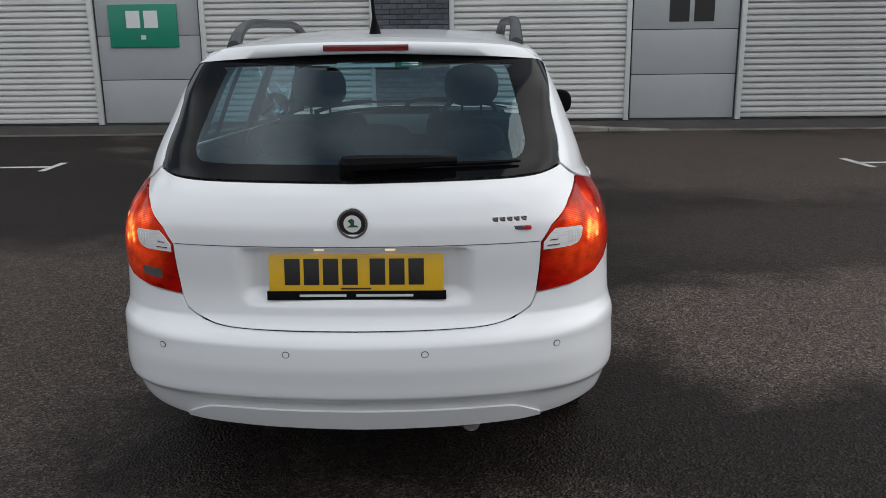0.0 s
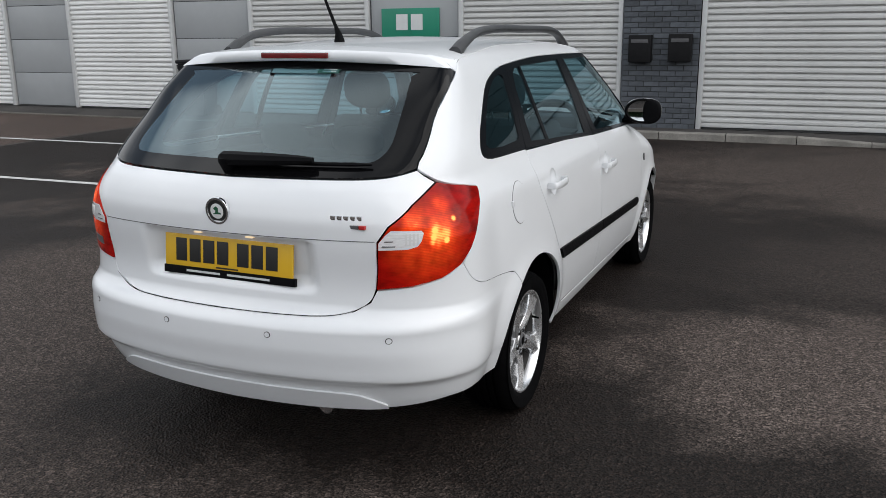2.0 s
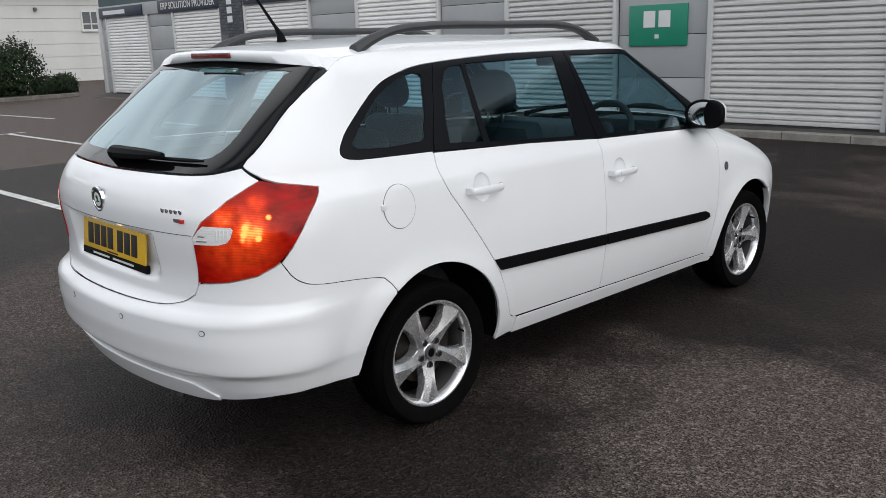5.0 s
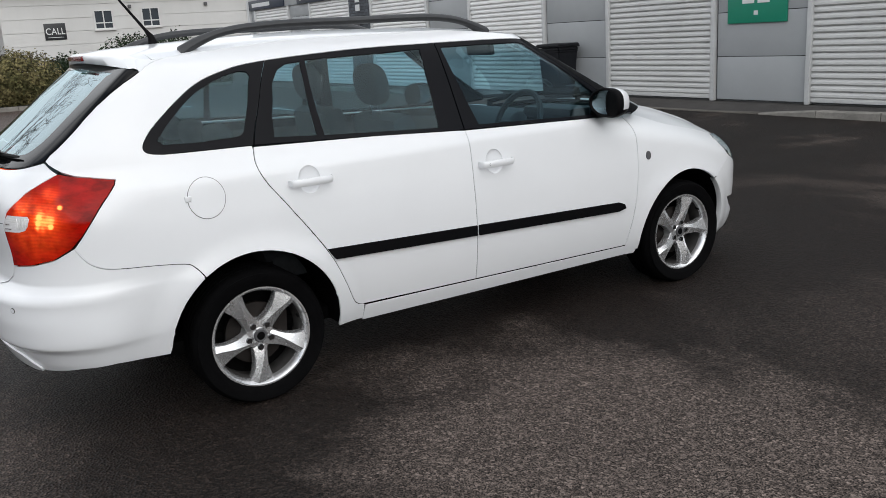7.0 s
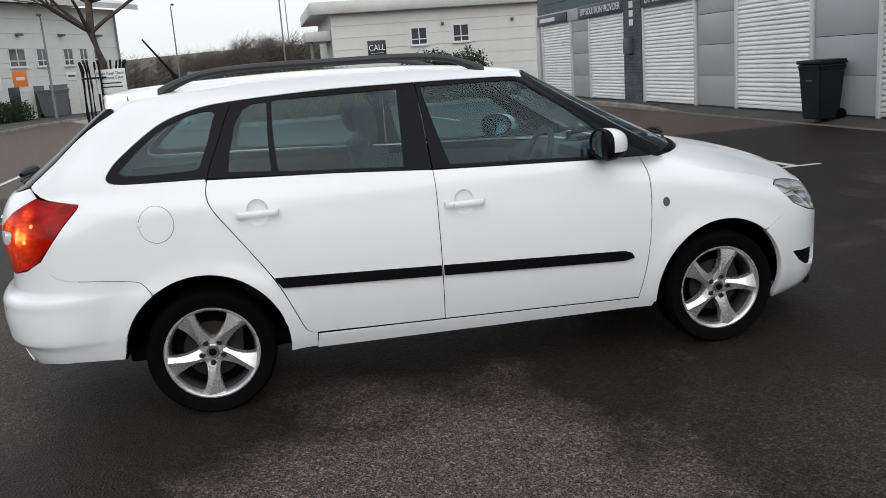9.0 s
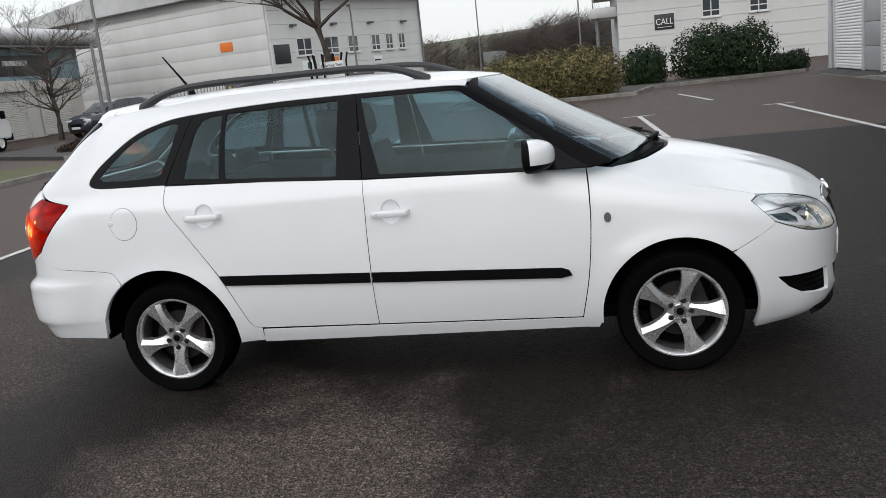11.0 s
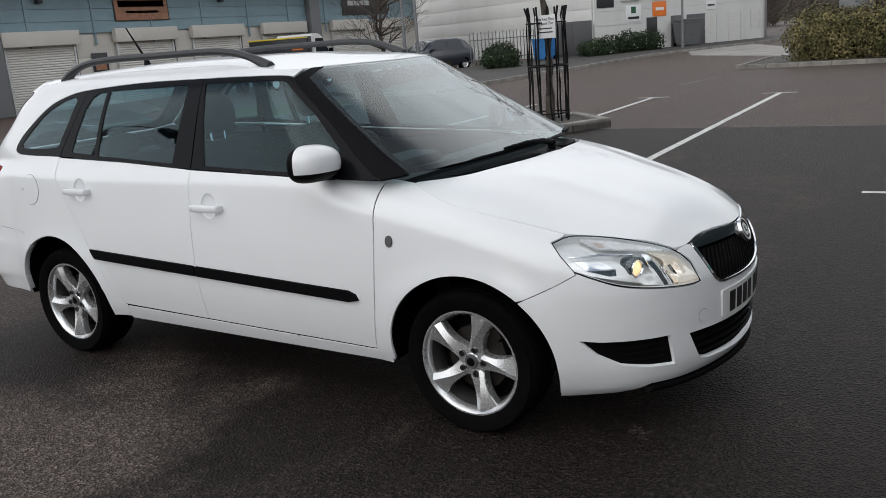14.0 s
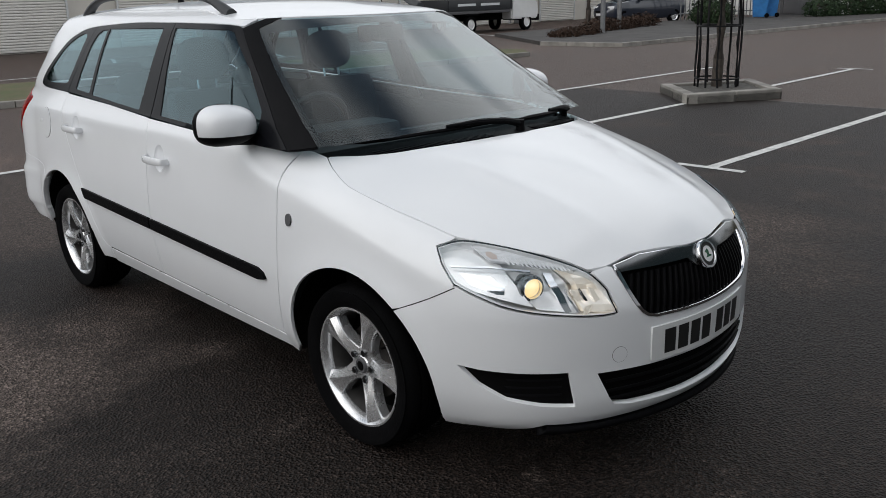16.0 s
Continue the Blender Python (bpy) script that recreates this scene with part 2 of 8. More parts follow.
M_PAINT = material("white_paint", (0.78, 0.795, 0.815), 0.40, coat=0.8, vary=0.03, scale=1.5)
M_SEAM = material("seam_black", (0.003, 0.003, 0.0032), 0.8, spec=0.05)
M_TRIM = material("black_gloss_trim", (0.005, 0.0052, 0.0068), 0.22, spec=0.09)
M_PLASTIC = material("black_plastic", (0.0048, 0.0048, 0.0056), 0.5, spec=0.06, vary=0.2, scale=30, bump=0.15, bump_scale=400)
M_GREYPLASTIC = material("grey_plastic", (0.09, 0.09, 0.095), 0.5, vary=0.2, scale=20)
M_RUBBER = material("tyre_rubber", (0.0032, 0.0032, 0.0036), 0.8, vary=0.35, spec=0.05, scale=14, bump=0.2, bump_scale=120)
M_ALLOY = material("silver_alloy", (0.72, 0.725, 0.735), 0.27, metal=0.80, coat=0.35, vary=0.06, scale=8)
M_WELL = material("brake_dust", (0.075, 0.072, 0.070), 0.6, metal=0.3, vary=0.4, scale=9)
M_DARKMETAL = material("brake_metal", (0.022, 0.018, 0.016), 0.6, metal=0.6, vary=0.4, scale=15)
M_DARKCHROME = material("dark_chrome", (0.16, 0.165, 0.17), 0.15, metal=1.0)
M_CHROME = material("chrome", (0.75, 0.76, 0.78), 0.08, metal=1.0)
M_RAIL = material("anthracite_rail", (0.045, 0.047, 0.050), 0.5, spec=0.3, vary=0.1, scale=20)
M_GLASS = glass_sheet("tinted_glass", (0.47, 0.68, 0.75), 0.034, 3.3, (0.76, 0.95, 1.0))
M_SCREEN = glass_sheet("windscreen_glass", (0.62, 0.78, 0.82), 0.032, 3.1, (0.97, 1.0, 1.0))
M_GLASS_REAR = glass_sheet("rear_glass", (0.50, 0.69, 0.73), 0.085)
M_CLEAR = glass_sheet("clear_lens", (0.95, 0.96, 0.97), 0.06)
M_PLATELAMP = material("plate_lamp_lens", (0.7, 0.6, 0.45), 0.3, emit=(1.0, 0.72, 0.42), power=0.55)
M_REDDARK = material("dark_red_lens", (0.16, 0.008, 0.010), 0.14, coat=0.6, vary=0.3, scale=18)
M_AMBER = material("amber_bulb", (0.55, 0.46, 0.41), 0.3, coat=0.3)
M_LAMPW = material("reversing_lens", (0.80, 0.80, 0.81), 0.22, coat=1.0, vary=0.22, scale=30, stretch=(1, 1, 8))
M_HEADBULB = material("headlamp_bulb", (0.8, 0.72, 0.55), 0.12, coat=1.0, emit=(1.0, 0.72, 0.32), power=0.9)
M_REFLECT = material("lamp_reflector", (0.93, 0.93, 0.93), 0.14, metal=0.30, vary=0.08, scale=14)
M_REFLECTW = material("warm_lamp_reflector", (0.92, 0.90, 0.87), 0.10, metal=0.45, vary=0.15, scale=22, emit=(1.0, 0.84, 0.62), power=0.20)
M_CLOTH = material("seat_cloth", (0.026, 0.030, 0.034), 0.9, vary=0.3, scale=30, bump=0.3, bump_scale=300)
M_DASH = material("dashboard_plastic", (0.018, 0.019, 0.021), 0.6, vary=0.2, scale=10, bump=0.2, bump_scale=200)
M_HEADLINER = material("headliner", (0.22, 0.22, 0.215), 0.9, vary=0.1, scale=10)
M_YELLOW = material("plate_yellow", (0.72, 0.43, 0.02), 0.35, coat=0.5, vary=0.06, scale=9)
M_PLATEW = material("plate_white", (0.72, 0.73, 0.73), 0.35, coat=0.5, vary=0.05, scale=9)
M_INK = material("black_ink", (0.012, 0.012, 0.012), 0.5)
M_BADGEGREEN = material("badge_green", (0.02, 0.10, 0.05), 0.25, coat=0.5)
M_MIRROR = material("mirror_glass", (0.50, 0.53, 0.55), 0.01, metal=1.0)
M_BADGERED = material("badge_red", (0.45, 0.02, 0.02), 0.3)
M_STICKER = material("white_sticker", (0.6, 0.62, 0.62), 0.5, vary=0.1)
M_STICKERG = material("green_sticker", (0.03, 0.16, 0.10), 0.5, vary=0.1)

# the ovals place the painted sheen on the tarmac
M_TARMAC = asphalt("damp_tarmac", (0.0140, 0.0102, 0.0086), (0.112, 0.090, 0.079), 0.42, 1.5, (
    (2.55, 0.85, 2.3, 1.1, 4, 0.70), (0.1, -2.5, 3.1, 1.75, 0, 0.42), (-2.1, 0.6, 1.3, 2.4, 0, 0.50), (4.2, 6.8, 5.2, 3.4, 0, 0.50), (3.0, 2.7, 1.9, 1.5, 0, 0.20)))
M_ROAD = asphalt("brown_road", (0.082, 0.060, 0.051), (0.172, 0.131, 0.113), 0.20, 0.6)
M_LINE = material("road_paint", (0.66, 0.66, 0.64), 0.7, vary=0.35, scale=9, bump=0.3, bump_scale=140, fine=0.15)
M_FAINT = material("tar_joint", (0.16, 0.15, 0.14), 0.8, vary=0.5, scale=4)
M_APRON = material("pale_concrete", (0.30, 0.285, 0.265), 0.85, vary=0.35, scale=0.6, bump=0.3, bump_scale=60, fine=0.15)
M_PAVE = material("pavement_tarmac", (0.055, 0.05, 0.047), 0.8, vary=0.45, scale=1.4, bump=0.4, bump_scale=160, fine=0.25)
M_KERB = material("kerb_concrete", (0.27, 0.255, 0.23), 0.85, vary=0.4, scale=3, bump=0.3, bump_scale=90, fine=0.15, island=0.14)
M_KERBDARK = material("dirty_kerb", (0.15, 0.137, 0.12), 0.88, vary=0.45, scale=3, bump=0.3, bump_scale=90, fine=0.2, island=0.2)
M_SOIL = material("planter_gravel", (0.09, 0.085, 0.075), 0.9, vary=0.5, scale=12, bump=0.9, bump_scale=70, fine=0.4)
M_GRASS = material("grass_soil", (0.07, 0.085, 0.03), 0.95, vary=0.5, scale=2.5, second=(0.11, 0.09, 0.05), bump=0.8, bump_scale=60, fine=0.4)
M_SHUTTER = material("shutter_steel", (0.56, 0.56, 0.55), 0.45, metal=0.0, vary=0.10, scale=1.1, island=0.03, stretch=(1, 1, 4))
# the shutter steel again, with the right-hand shutters' shade put into its colour
M_SHUTTERSHADE = material("shaded_shutter_steel", (0.45, 0.45, 0.445), 0.5, vary=0.12, scale=1.1, island=0.03, stretch=(1, 1, 4))
M_SHUTTERW = material("white_shutter_steel", (0.78, 0.78, 0.77), 0.45, vary=0.10, scale=1.1, island=0.03, stretch=(1, 1, 4))
M_SHUTTERC = material("cream_shutter_steel", (0.60, 0.58, 0.54), 0.5, vary=0.10, scale=1.3, island=0.03)
M_PANEL = material("grey_door_panel", (0.36, 0.375, 0.385), 0.42, vary=0.08, scale=1.2, island=0.03)
M_FRAME = material("pale_frame", (0.55, 0.56, 0.56), 0.4, vary=0.08, scale=5)
M_BRICK = material("slate_brick", (0.085, 0.095, 0.11), 0.75, vary=0.3, scale=6, bump=0.3, bump_scale=90, island=0.25)
M_MORTAR = material("dark_mortar", (0.05, 0.052, 0.055), 0.9, vary=0.3, scale=20)
M_TEAL = material("teal_cladding", (0.035, 0.075, 0.085), 0.5, vary=0.15, scale=2, island=0.05)
M_BLUEGREY = material("blue_grey_cladding", (0.20, 0.29, 0.33), 0.5, vary=0.12, scale=1.5, island=0.05)
M_FRIT = material("black_glazing", (0.003, 0.003, 0.0035), 0.06, spec=0.22)
M_SILVER = material("silver_eave", (0.50, 0.50, 0.50), 0.4, metal=0.3, vary=0.2, scale=0.7)
M_SOFFIT = material("grey_soffit", (0.16, 0.165, 0.17), 0.6, vary=0.15, scale=1)
M_WHITEWALL = material("white_cladding", (0.60, 0.60, 0.585), 0.6, vary=0.10, scale=0.5, stretch=(1, 1, 0.3))
M_CREAM = material("cream_panel", (0.56, 0.53, 0.48), 0.55, vary=0.08, scale=1)
M_WINDOW = material("window_glass", (0.05, 0.06, 0.07), 0.06, coat=0.3, spec=0.8)
M_WFRAME = material("white_window_frame", (0.62, 0.62, 0.61), 0.5, vary=0.08, scale=5)
M_GREEN = material("green_sign", (0.008, 0.23, 0.14), 0.4, vary=0.08, scale=3)
M_ORANGE = material("orange_sign", (0.75, 0.18, 0.02), 0.5, vary=0.08, scale=3)
M_WHITE = material("white_sign", (0.70, 0.71, 0.71), 0.45, vary=0.06, scale=5)
M_BLACKSIGN = material("black_sign", (0.02, 0.022, 0.025), 0.4, vary=0.2, scale=4)
M_NAVY = material("navy_sign", (0.012, 0.022, 0.045), 0.4, vary=0.15, scale=3)
M_COPPER = material("copper_print", (0.35, 0.16, 0.09), 0.5, vary=0.4, scale=6)
M_BIN = material("black_bin_plastic", (0.012, 0.013, 0.016), 0.5, spec=0.2, vary=0.25, scale=9, bump=0.1, bump_scale=200)
M_GREYBIN = material("grey_bin_plastic", (0.12, 0.125, 0.13), 0.5, vary=0.25, scale=9)
M_STEELPOLE = material("galvanised_pole", (0.20, 0.205, 0.21), 0.5, metal=0.4, vary=0.25, scale=8)
M_IRON = material("black_iron", (0.008, 0.008, 0.009), 0.6, spec=0.2, vary=0.3, scale=20)
M_BARK = material("tree_bark", (0.085, 0.07, 0.058), 0.9, vary=0.5, scale=14, bump=0.9, bump_scale=50, fine=0.3, stretch=(1, 1, 0.3))
M_TWIG = material("twigs", (0.085, 0.066, 0.054), 0.9, vary=0.4, scale=3)
M_LEAF = material("dark_leaves", (0.026, 0.044, 0.018), 0.6, spec=0.12, vary=0.5, scale=2.5, second=(0.012, 0.024, 0.012), island=0.45)
M_LEAFO = material("olive_leaves", (0.215, 0.180, 0.085), 0.7, spec=0.10, vary=0.5, scale=2.6, second=(0.060, 0.064, 0.026), island=0.65)
M_REDTWIG = material("brown_shrub", (0.048, 0.030, 0.022), 0.9, spec=0.1, vary=0.4, scale=3, island=0.4)
M_HILL = material("hill_grass", (0.060, 0.070, 0.030), 0.95, vary=0.4, scale=0.05, second=(0.075, 0.060, 0.040), bump=0.5, bump_scale=1.5, fine=0.25)
M_CARBLUE = material("dark_blue_paint", (0.012, 0.016, 0.028), 0.3, coat=1.0, vary=0.1, scale=2)
M_TRUCKW = material("white_cab_paint", (0.72, 0.72, 0.71), 0.35, coat=0.7, vary=0.08, scale=3)
M_BLUE = material("blue_tarpaulin", (0.02, 0.16, 0.42), 0.5, vary=0.3, scale=4)
M_YELLOWSTRIP = material("yellow_strip", (0.6, 0.45, 0.02), 0.5)


# ---------------------------------------------------------------- mesh helpers
def mesh_ob(name, verts, faces, mat, parent=None, label="", smooth=True, angle=38):
    me = bpy.data.meshes.new(name)
    me.from_pydata([tuple(v) for v in verts], [], [tuple(int(i) for i in f) for f in faces])
    me.materials.append(mat)
    if smooth:
        me.shade_smooth()
        me.set_sharp_from_angle(angle=radians(angle))
    ob = new(name, me)
    if parent is not None:
        ob.parent = parent
    if label:
        tagged(ob, label)
    return ob


def part(name, bm, mat, parent=None, label="", smooth=True, angle=38):
    me = bpy.data.meshes.new(name)
    bm.to_mesh(me)
    bm.free()
    me.materials.append(mat)
    if smooth:
        me.shade_smooth()
        me.set_sharp_from_angle(angle=radians(angle))
    ob = new(name, me)
    if parent is not None:
        ob.parent = parent
    if label:
        tagged(ob, label)
    return ob


def thing(name, label, category, m=None, group="", kind=""):
    ob = new(name)
    ob.empty_display_size = 0.2
    if m is not None:
        ob.matrix_world = m
    return tagged(ob, label, category, group, kind)


def add_box(bm, x0, x1, y0, y1, z0, z1, bevel=0.0, m=None):
    mm = Matrix.Translation(((x0 + x1) / 2, (y0 + y1) / 2, (z0 + z1) / 2)) @ Matrix.Diagonal((abs(x1 - x0), abs(y1 - y0), abs(z1 - z0), 1))
    g = bmesh.ops.create_cube(bm, size=1, matrix=(m @ mm) if m is not None else mm)
    if bevel:
        es = list({e for v in g["verts"] for e in v.link_edges})
        bmesh.ops.bevel(bm, geom=es, offset=bevel, segments=2, affect="EDGES", profile=0.6)
    return bm


def box(name, x0, x1, y0, y1, z0, z1, mat, parent=None, bevel=0.0, label="", m=None):
    return part(name, add_box(bmesh.new(), x0, x1, y0, y1, z0, z1, bevel, m), mat, parent, label)


def add_tube(bm, pts, radii, seg=8, cap=True):
    """A tapered tube along points."""
    pts = [Vector(p) for p in pts]
    rings = []
    for i, p in enumerate(pts):
        d = (pts[min(i + 1, len(pts) - 1)] - pts[max(i - 1, 0)]).normalized()
        q = d.to_track_quat("Z", "Y")
        r = radii[i] if hasattr(radii, "__len__") else radii
        rings.append([bm.verts.new(p + q @ Vector((r * math.cos(2 * math.pi * k / seg), r * math.sin(2 * math.pi * k / seg), 0))) for k in range(seg)])
    for a, b in zip(rings, rings[1:]):
        for k in range(seg):
            bm.faces.new((a[k], a[(k + 1) % seg], b[(k + 1) % seg], b[k]))
    if cap:
        bm.faces.new(rings[0][::-1]); bm.faces.new(rings[-1])
    return bm


def tube(name, pts, radii, mat, parent=None, seg=10, label=""):
    return part(name, add_tube(bmesh.new(), pts, radii, seg), mat, parent, label)


def lathe(profile, seg=48, axis="x", arc=None):
    """A turned bmesh; profile: (radius, distance along the axis)."""
    bm = bmesh.new()
    rings = []
    for k in range(seg):
        a = 2 * math.pi * k / seg
        rings.append([bm.verts.new((h, r * math.cos(a), r * math.sin(a)) if axis == "x" else (r * math.cos(a), r * math.sin(a), h)) for r, h in profile])
    for k in range(seg):
        p, q = rings[k], rings[(k + 1) % seg]
        for i in range(len(profile) - 1):
            bm.faces.new((p[i], p[i + 1], q[i + 1], q[i]))
    return bm


def prism(bm, outline, h0, h1, m=None):
    """An extruded polygon in x, y from h0 to h1."""
    a = [bm.verts.new((x, y, h0)) for x, y in outline]
    b = [bm.verts.new((x, y, h1)) for x, y in outline]
    n = len(outline)
    bm.faces.new(a[::-1]); bm.faces.new(b)
    for i in range(n):
        bm.faces.new((a[i], a[(i + 1) % n], b[(i + 1) % n], b[i]))
    if m is not None:
        bmesh.ops.transform(bm, matrix=m, verts=a + b)
    return bm


def hermite(*knots):
    """A smooth curve through (t, value) knots that does not overshoot."""
    k = np.array(knots, float)
    t, v = k[:, 0], k[:, 1]
    d = np.diff(v) / np.diff(t)
    s = np.zeros(len(t))
    s[1:-1] = np.where(d[:-1] * d[1:] > 0, 2 * d[:-1] * d[1:] / np.where(d[:-1] + d[1:] == 0, 1, d[:-1] + d[1:]), 0)
    s[0], s[-1] = d[0], d[-1]

    def f(q):
        q = np.asarray(q, float)
        i = np.clip(np.searchsorted(t, q) - 1, 0, len(t) - 2)
        h = t[i + 1] - t[i]
        r = np.clip((q - t[i]) / h, -0.5, 1.5)
        inside = np.clip(r, 0, 1)
        a = v[i] * (1 + 2 * inside) * (1 - inside) ** 2 + h * s[i] * inside * (1 - inside) ** 2 + v[i + 1] * inside ** 2 * (3 - 2 * inside) + h * s[i + 1] * inside ** 2 * (inside - 1)
        return a + np.where(r < 0, r * h * s[0], 0) + np.where(r > 1, (r - 1) * h * s[-1], 0)
    return f


def spline(pts, n=6):
    """Points along a Catmull-Rom curve through pts."""
    p = [np.array(q, float) for q in pts]
    p = [2 * p[0] - p[1]] + p + [2 * p[-1] - p[-2]]
    out = []
    for i in range(1, len(p) - 2):
        for k in range(n):
            t = k / n
            out.append(0.5 * (2 * p[i] + (p[i + 1] - p[i - 1]) * t + (2 * p[i - 1] - 5 * p[i] + 4 * p[i + 1] - p[i + 2]) * t ** 2 + (3 * p[i] - p[i - 1] - 3 * p[i + 1] + p[i + 2]) * t ** 3))
    out.append(p[-2])
    return [tuple(q) for q in out]

# ---------------------------------------------------------------- ground, paving, markings
def structure(ob, label=""):
    return tagged(ob, label, kind="structure")


def sheet(name, outline, z0, z1, mat, label=""):
    return structure(part(name, prism(bmesh.new(), outline, z0, z1), mat), label)


sheet("ground", [(-900, -900), (900, -900), (900, 900), (-900, 900)], -0.6, -0.005, M_ROAD, "worn brownish tarmac of road and car park")
tarmac = sheet("pavement_tarmac", [(-8.65, -3.95), (14, -3.55), (14, 9.2), (-8.75, 9.2)], -0.3, 0.0, M_TARMAC, "dark damp tarmac with worn patches and painted-in pale sheen")


def stripe(x0, y0, x1, y1, w, mat=M_LINE, name="painted_line", z=0.004):
    d = Vector((x1 - x0, y1 - y0, 0)).normalized()
    n = Vector((-d.y, d.x, 0)) * w / 2
    a, b = Vector((x0, y0, 0)), Vector((x1, y1, 0))
    k = max(2, int((b - a).length / 0.25))
    rng = random.Random(int(abs(x0 * 91 + y0 * 17 + x1 * 7) * 10))
    left, right = [], []
    for i in range(k + 1):
        p = a.lerp(b, i / k)
        left.append((p + n * (1 + rng.uniform(-0.10, 0.04)))[:2])
        right.append((p - n * (1 + rng.uniform(-0.10, 0.04)))[:2])
    bm = bmesh.new()
    va = [bm.verts.new((x, y, z)) for x, y in left]
    vb = [bm.verts.new((x, y, z)) for x, y in right]
    for i in range(k):
        bm.faces.new((vb[i], vb[i + 1], va[i + 1], va[i]))
    return structure(part(name, bm, mat, smooth=False))


for yn, x_near, x_far in ((6.22, -4.35, -13.8), (3.48, -4.27, -13.85), (0.88, -4.20, -13.82)):
    yf = yn - 0.32
    stripe(x_near, yn, x_far, yf, 0.10)
    stripe(x_near + 0.05, yn - 0.31, x_near + 0.03, yn + 0.31, 0.085)
    stripe(x_far, yf - 0.32, x_far - 0.02, yf + 0.32, 0.085)
stripe(-4.20, -1.50, -7.75, -1.60, 0.10)
stripe(-9.85, -1.68, -13.65, -1.84, 0.10)
stripe(-13.65, -2.15, -13.68, -1.52, 0.085)
stripe(6.0, -3.72, -13.0, -4.12, 0.10)
stripe(4.60, 6.05, 13.0, 6.2, 0.10)
stripe(4.55, 6.36, 4.62, 5.74, 0.085)
stripe(-16.6, 5.02, -20.3, 4.62, 0.10)
stripe(-7.0, -10.4, -7.7, -10.2, 0.10)
stripe(-8.66, -1.0, -8.66, 9.1, 0.035, M_FAINT, "tarmac_joint", 0.002)
stripe(-16.8, -2.3, -19.0, -2.0, 0.12, M_FAINT, "tarmac_joint", 0.002)
for x0 in (-6, -10.5, -15, -20):
    stripe(x0, -15.4, x0 - 1.6, -19.6, 0.10)
stripe(2, -14.8, -14, -15.3, 0.10)


def kerb(name, points, width=0.13, height=0.11, length=0.9, inner=None):
    """A row of kerb stones along points; each stone is a piece of its own."""
    root = structure(thing(name, "weathered concrete kerb stones", "kerb"))
    meshes = {}
    for (x0, y0), (x1, y1) in zip(points, points[1:]):
        d = math.hypot(x1 - x0, y1 - y0)
        n = max(1, round(d / length))
        turn = math.degrees(math.atan2(y1 - y0, x1 - x0))
        for i in range(n):
            key = (round(d / n, 2), name)
            if key not in meshes:
                bm = add_box(bmesh.new(), 0.006, d / n - 0.006, -width, 0, -0.15, height, 0.015)
                me = bpy.data.meshes.new("kerb_stone"); bm.to_mesh(me); bm.free(); me.materials.append(M_KERB); meshes[key] = me
            st = new("kerb_stone", meshes[key])
            st.parent = root
            st.matrix_local = pose(x0 + (x1 - x0) * i / n, y0 + (y1 - y0) * i / n, random.uniform(-0.006, 0.004), 0, 0, turn)
    return root


def ramp_strip(name, x0, x1, section, mat, label):
    """A strip along x with a constant section in (y, z)."""
    bm = bmesh.new()
    a = [bm.verts.new((x0, y, z)) for y, z in section]
    b = [bm.verts.new((x1, y, z)) for y, z in section]
    for k in range(len(section) - 1):
        bm.faces.new((a[k], b[k], b[k + 1], a[k + 1]))
    return structure(part(name, bm, mat, smooth=False), label)


ramp_strip("pavement_units", -24.6, 14, [(9.24, -0.1), (9.24, 0.010), (9.60, 0.085), (9.95, 0.10)], M_PAVE, "narrow sloping tarmac strip before the units")
KERB_TOP = hermite((-30, 0.014), (-20.4, 0.014), (-18.6, 0.10), (-15.2, 0.10), (-13.4, 0.014), (-4.2, 0.014), (-2.6, 0.10), (1.4, 0.10), (3.2, 0.016), (20, 0.014))


def dropped_kerb():
    """Kerb stones that stand up beside the pillars and lie flush before the shutters."""
    root = structure(thing("kerb_units", "weathered concrete kerb, flush before the shutters", "kerb"))
    x = -24.6
    while x < 13.9:
        x1 = min(x + 0.9, 14.0)
        bm = bmesh.new()
        w = 0.12
        ends = [[bm.verts.new((xx, y, z)) for y, z in ((9.16, -0.1), (9.16, t - 0.012), (9.172, t), (9.16 + w + 0.03, t + 0.002), (9.16 + w + 0.03, -0.1))] for xx, t in ((x + 0.006, float(KERB_TOP(x))), (x1 - 0.006, float(KERB_TOP(x1))))]
        for k in range(4):
            bm.faces.new((ends[0][k], ends[1][k], ends[1][k + 1], ends[0][k + 1]))
        bm.faces.new(ends[0][::-1]); bm.faces.new(ends[1])
        part("kerb_stone", bm, M_KERB if max(KERB_TOP(x), KERB_TOP(x1)) > 0.03 else M_KERBDARK, root, smooth=False)
        x = x1
    for a, b in ((-18.9, -15.0), (-2.9, 1.7)):
        structure(part("pavement_pad", add_box(bmesh.new(), a, b, 9.30, 9.70, 0.0, 0.102, 0.01), M_PAVE), "raised tarmac beside the pillar")


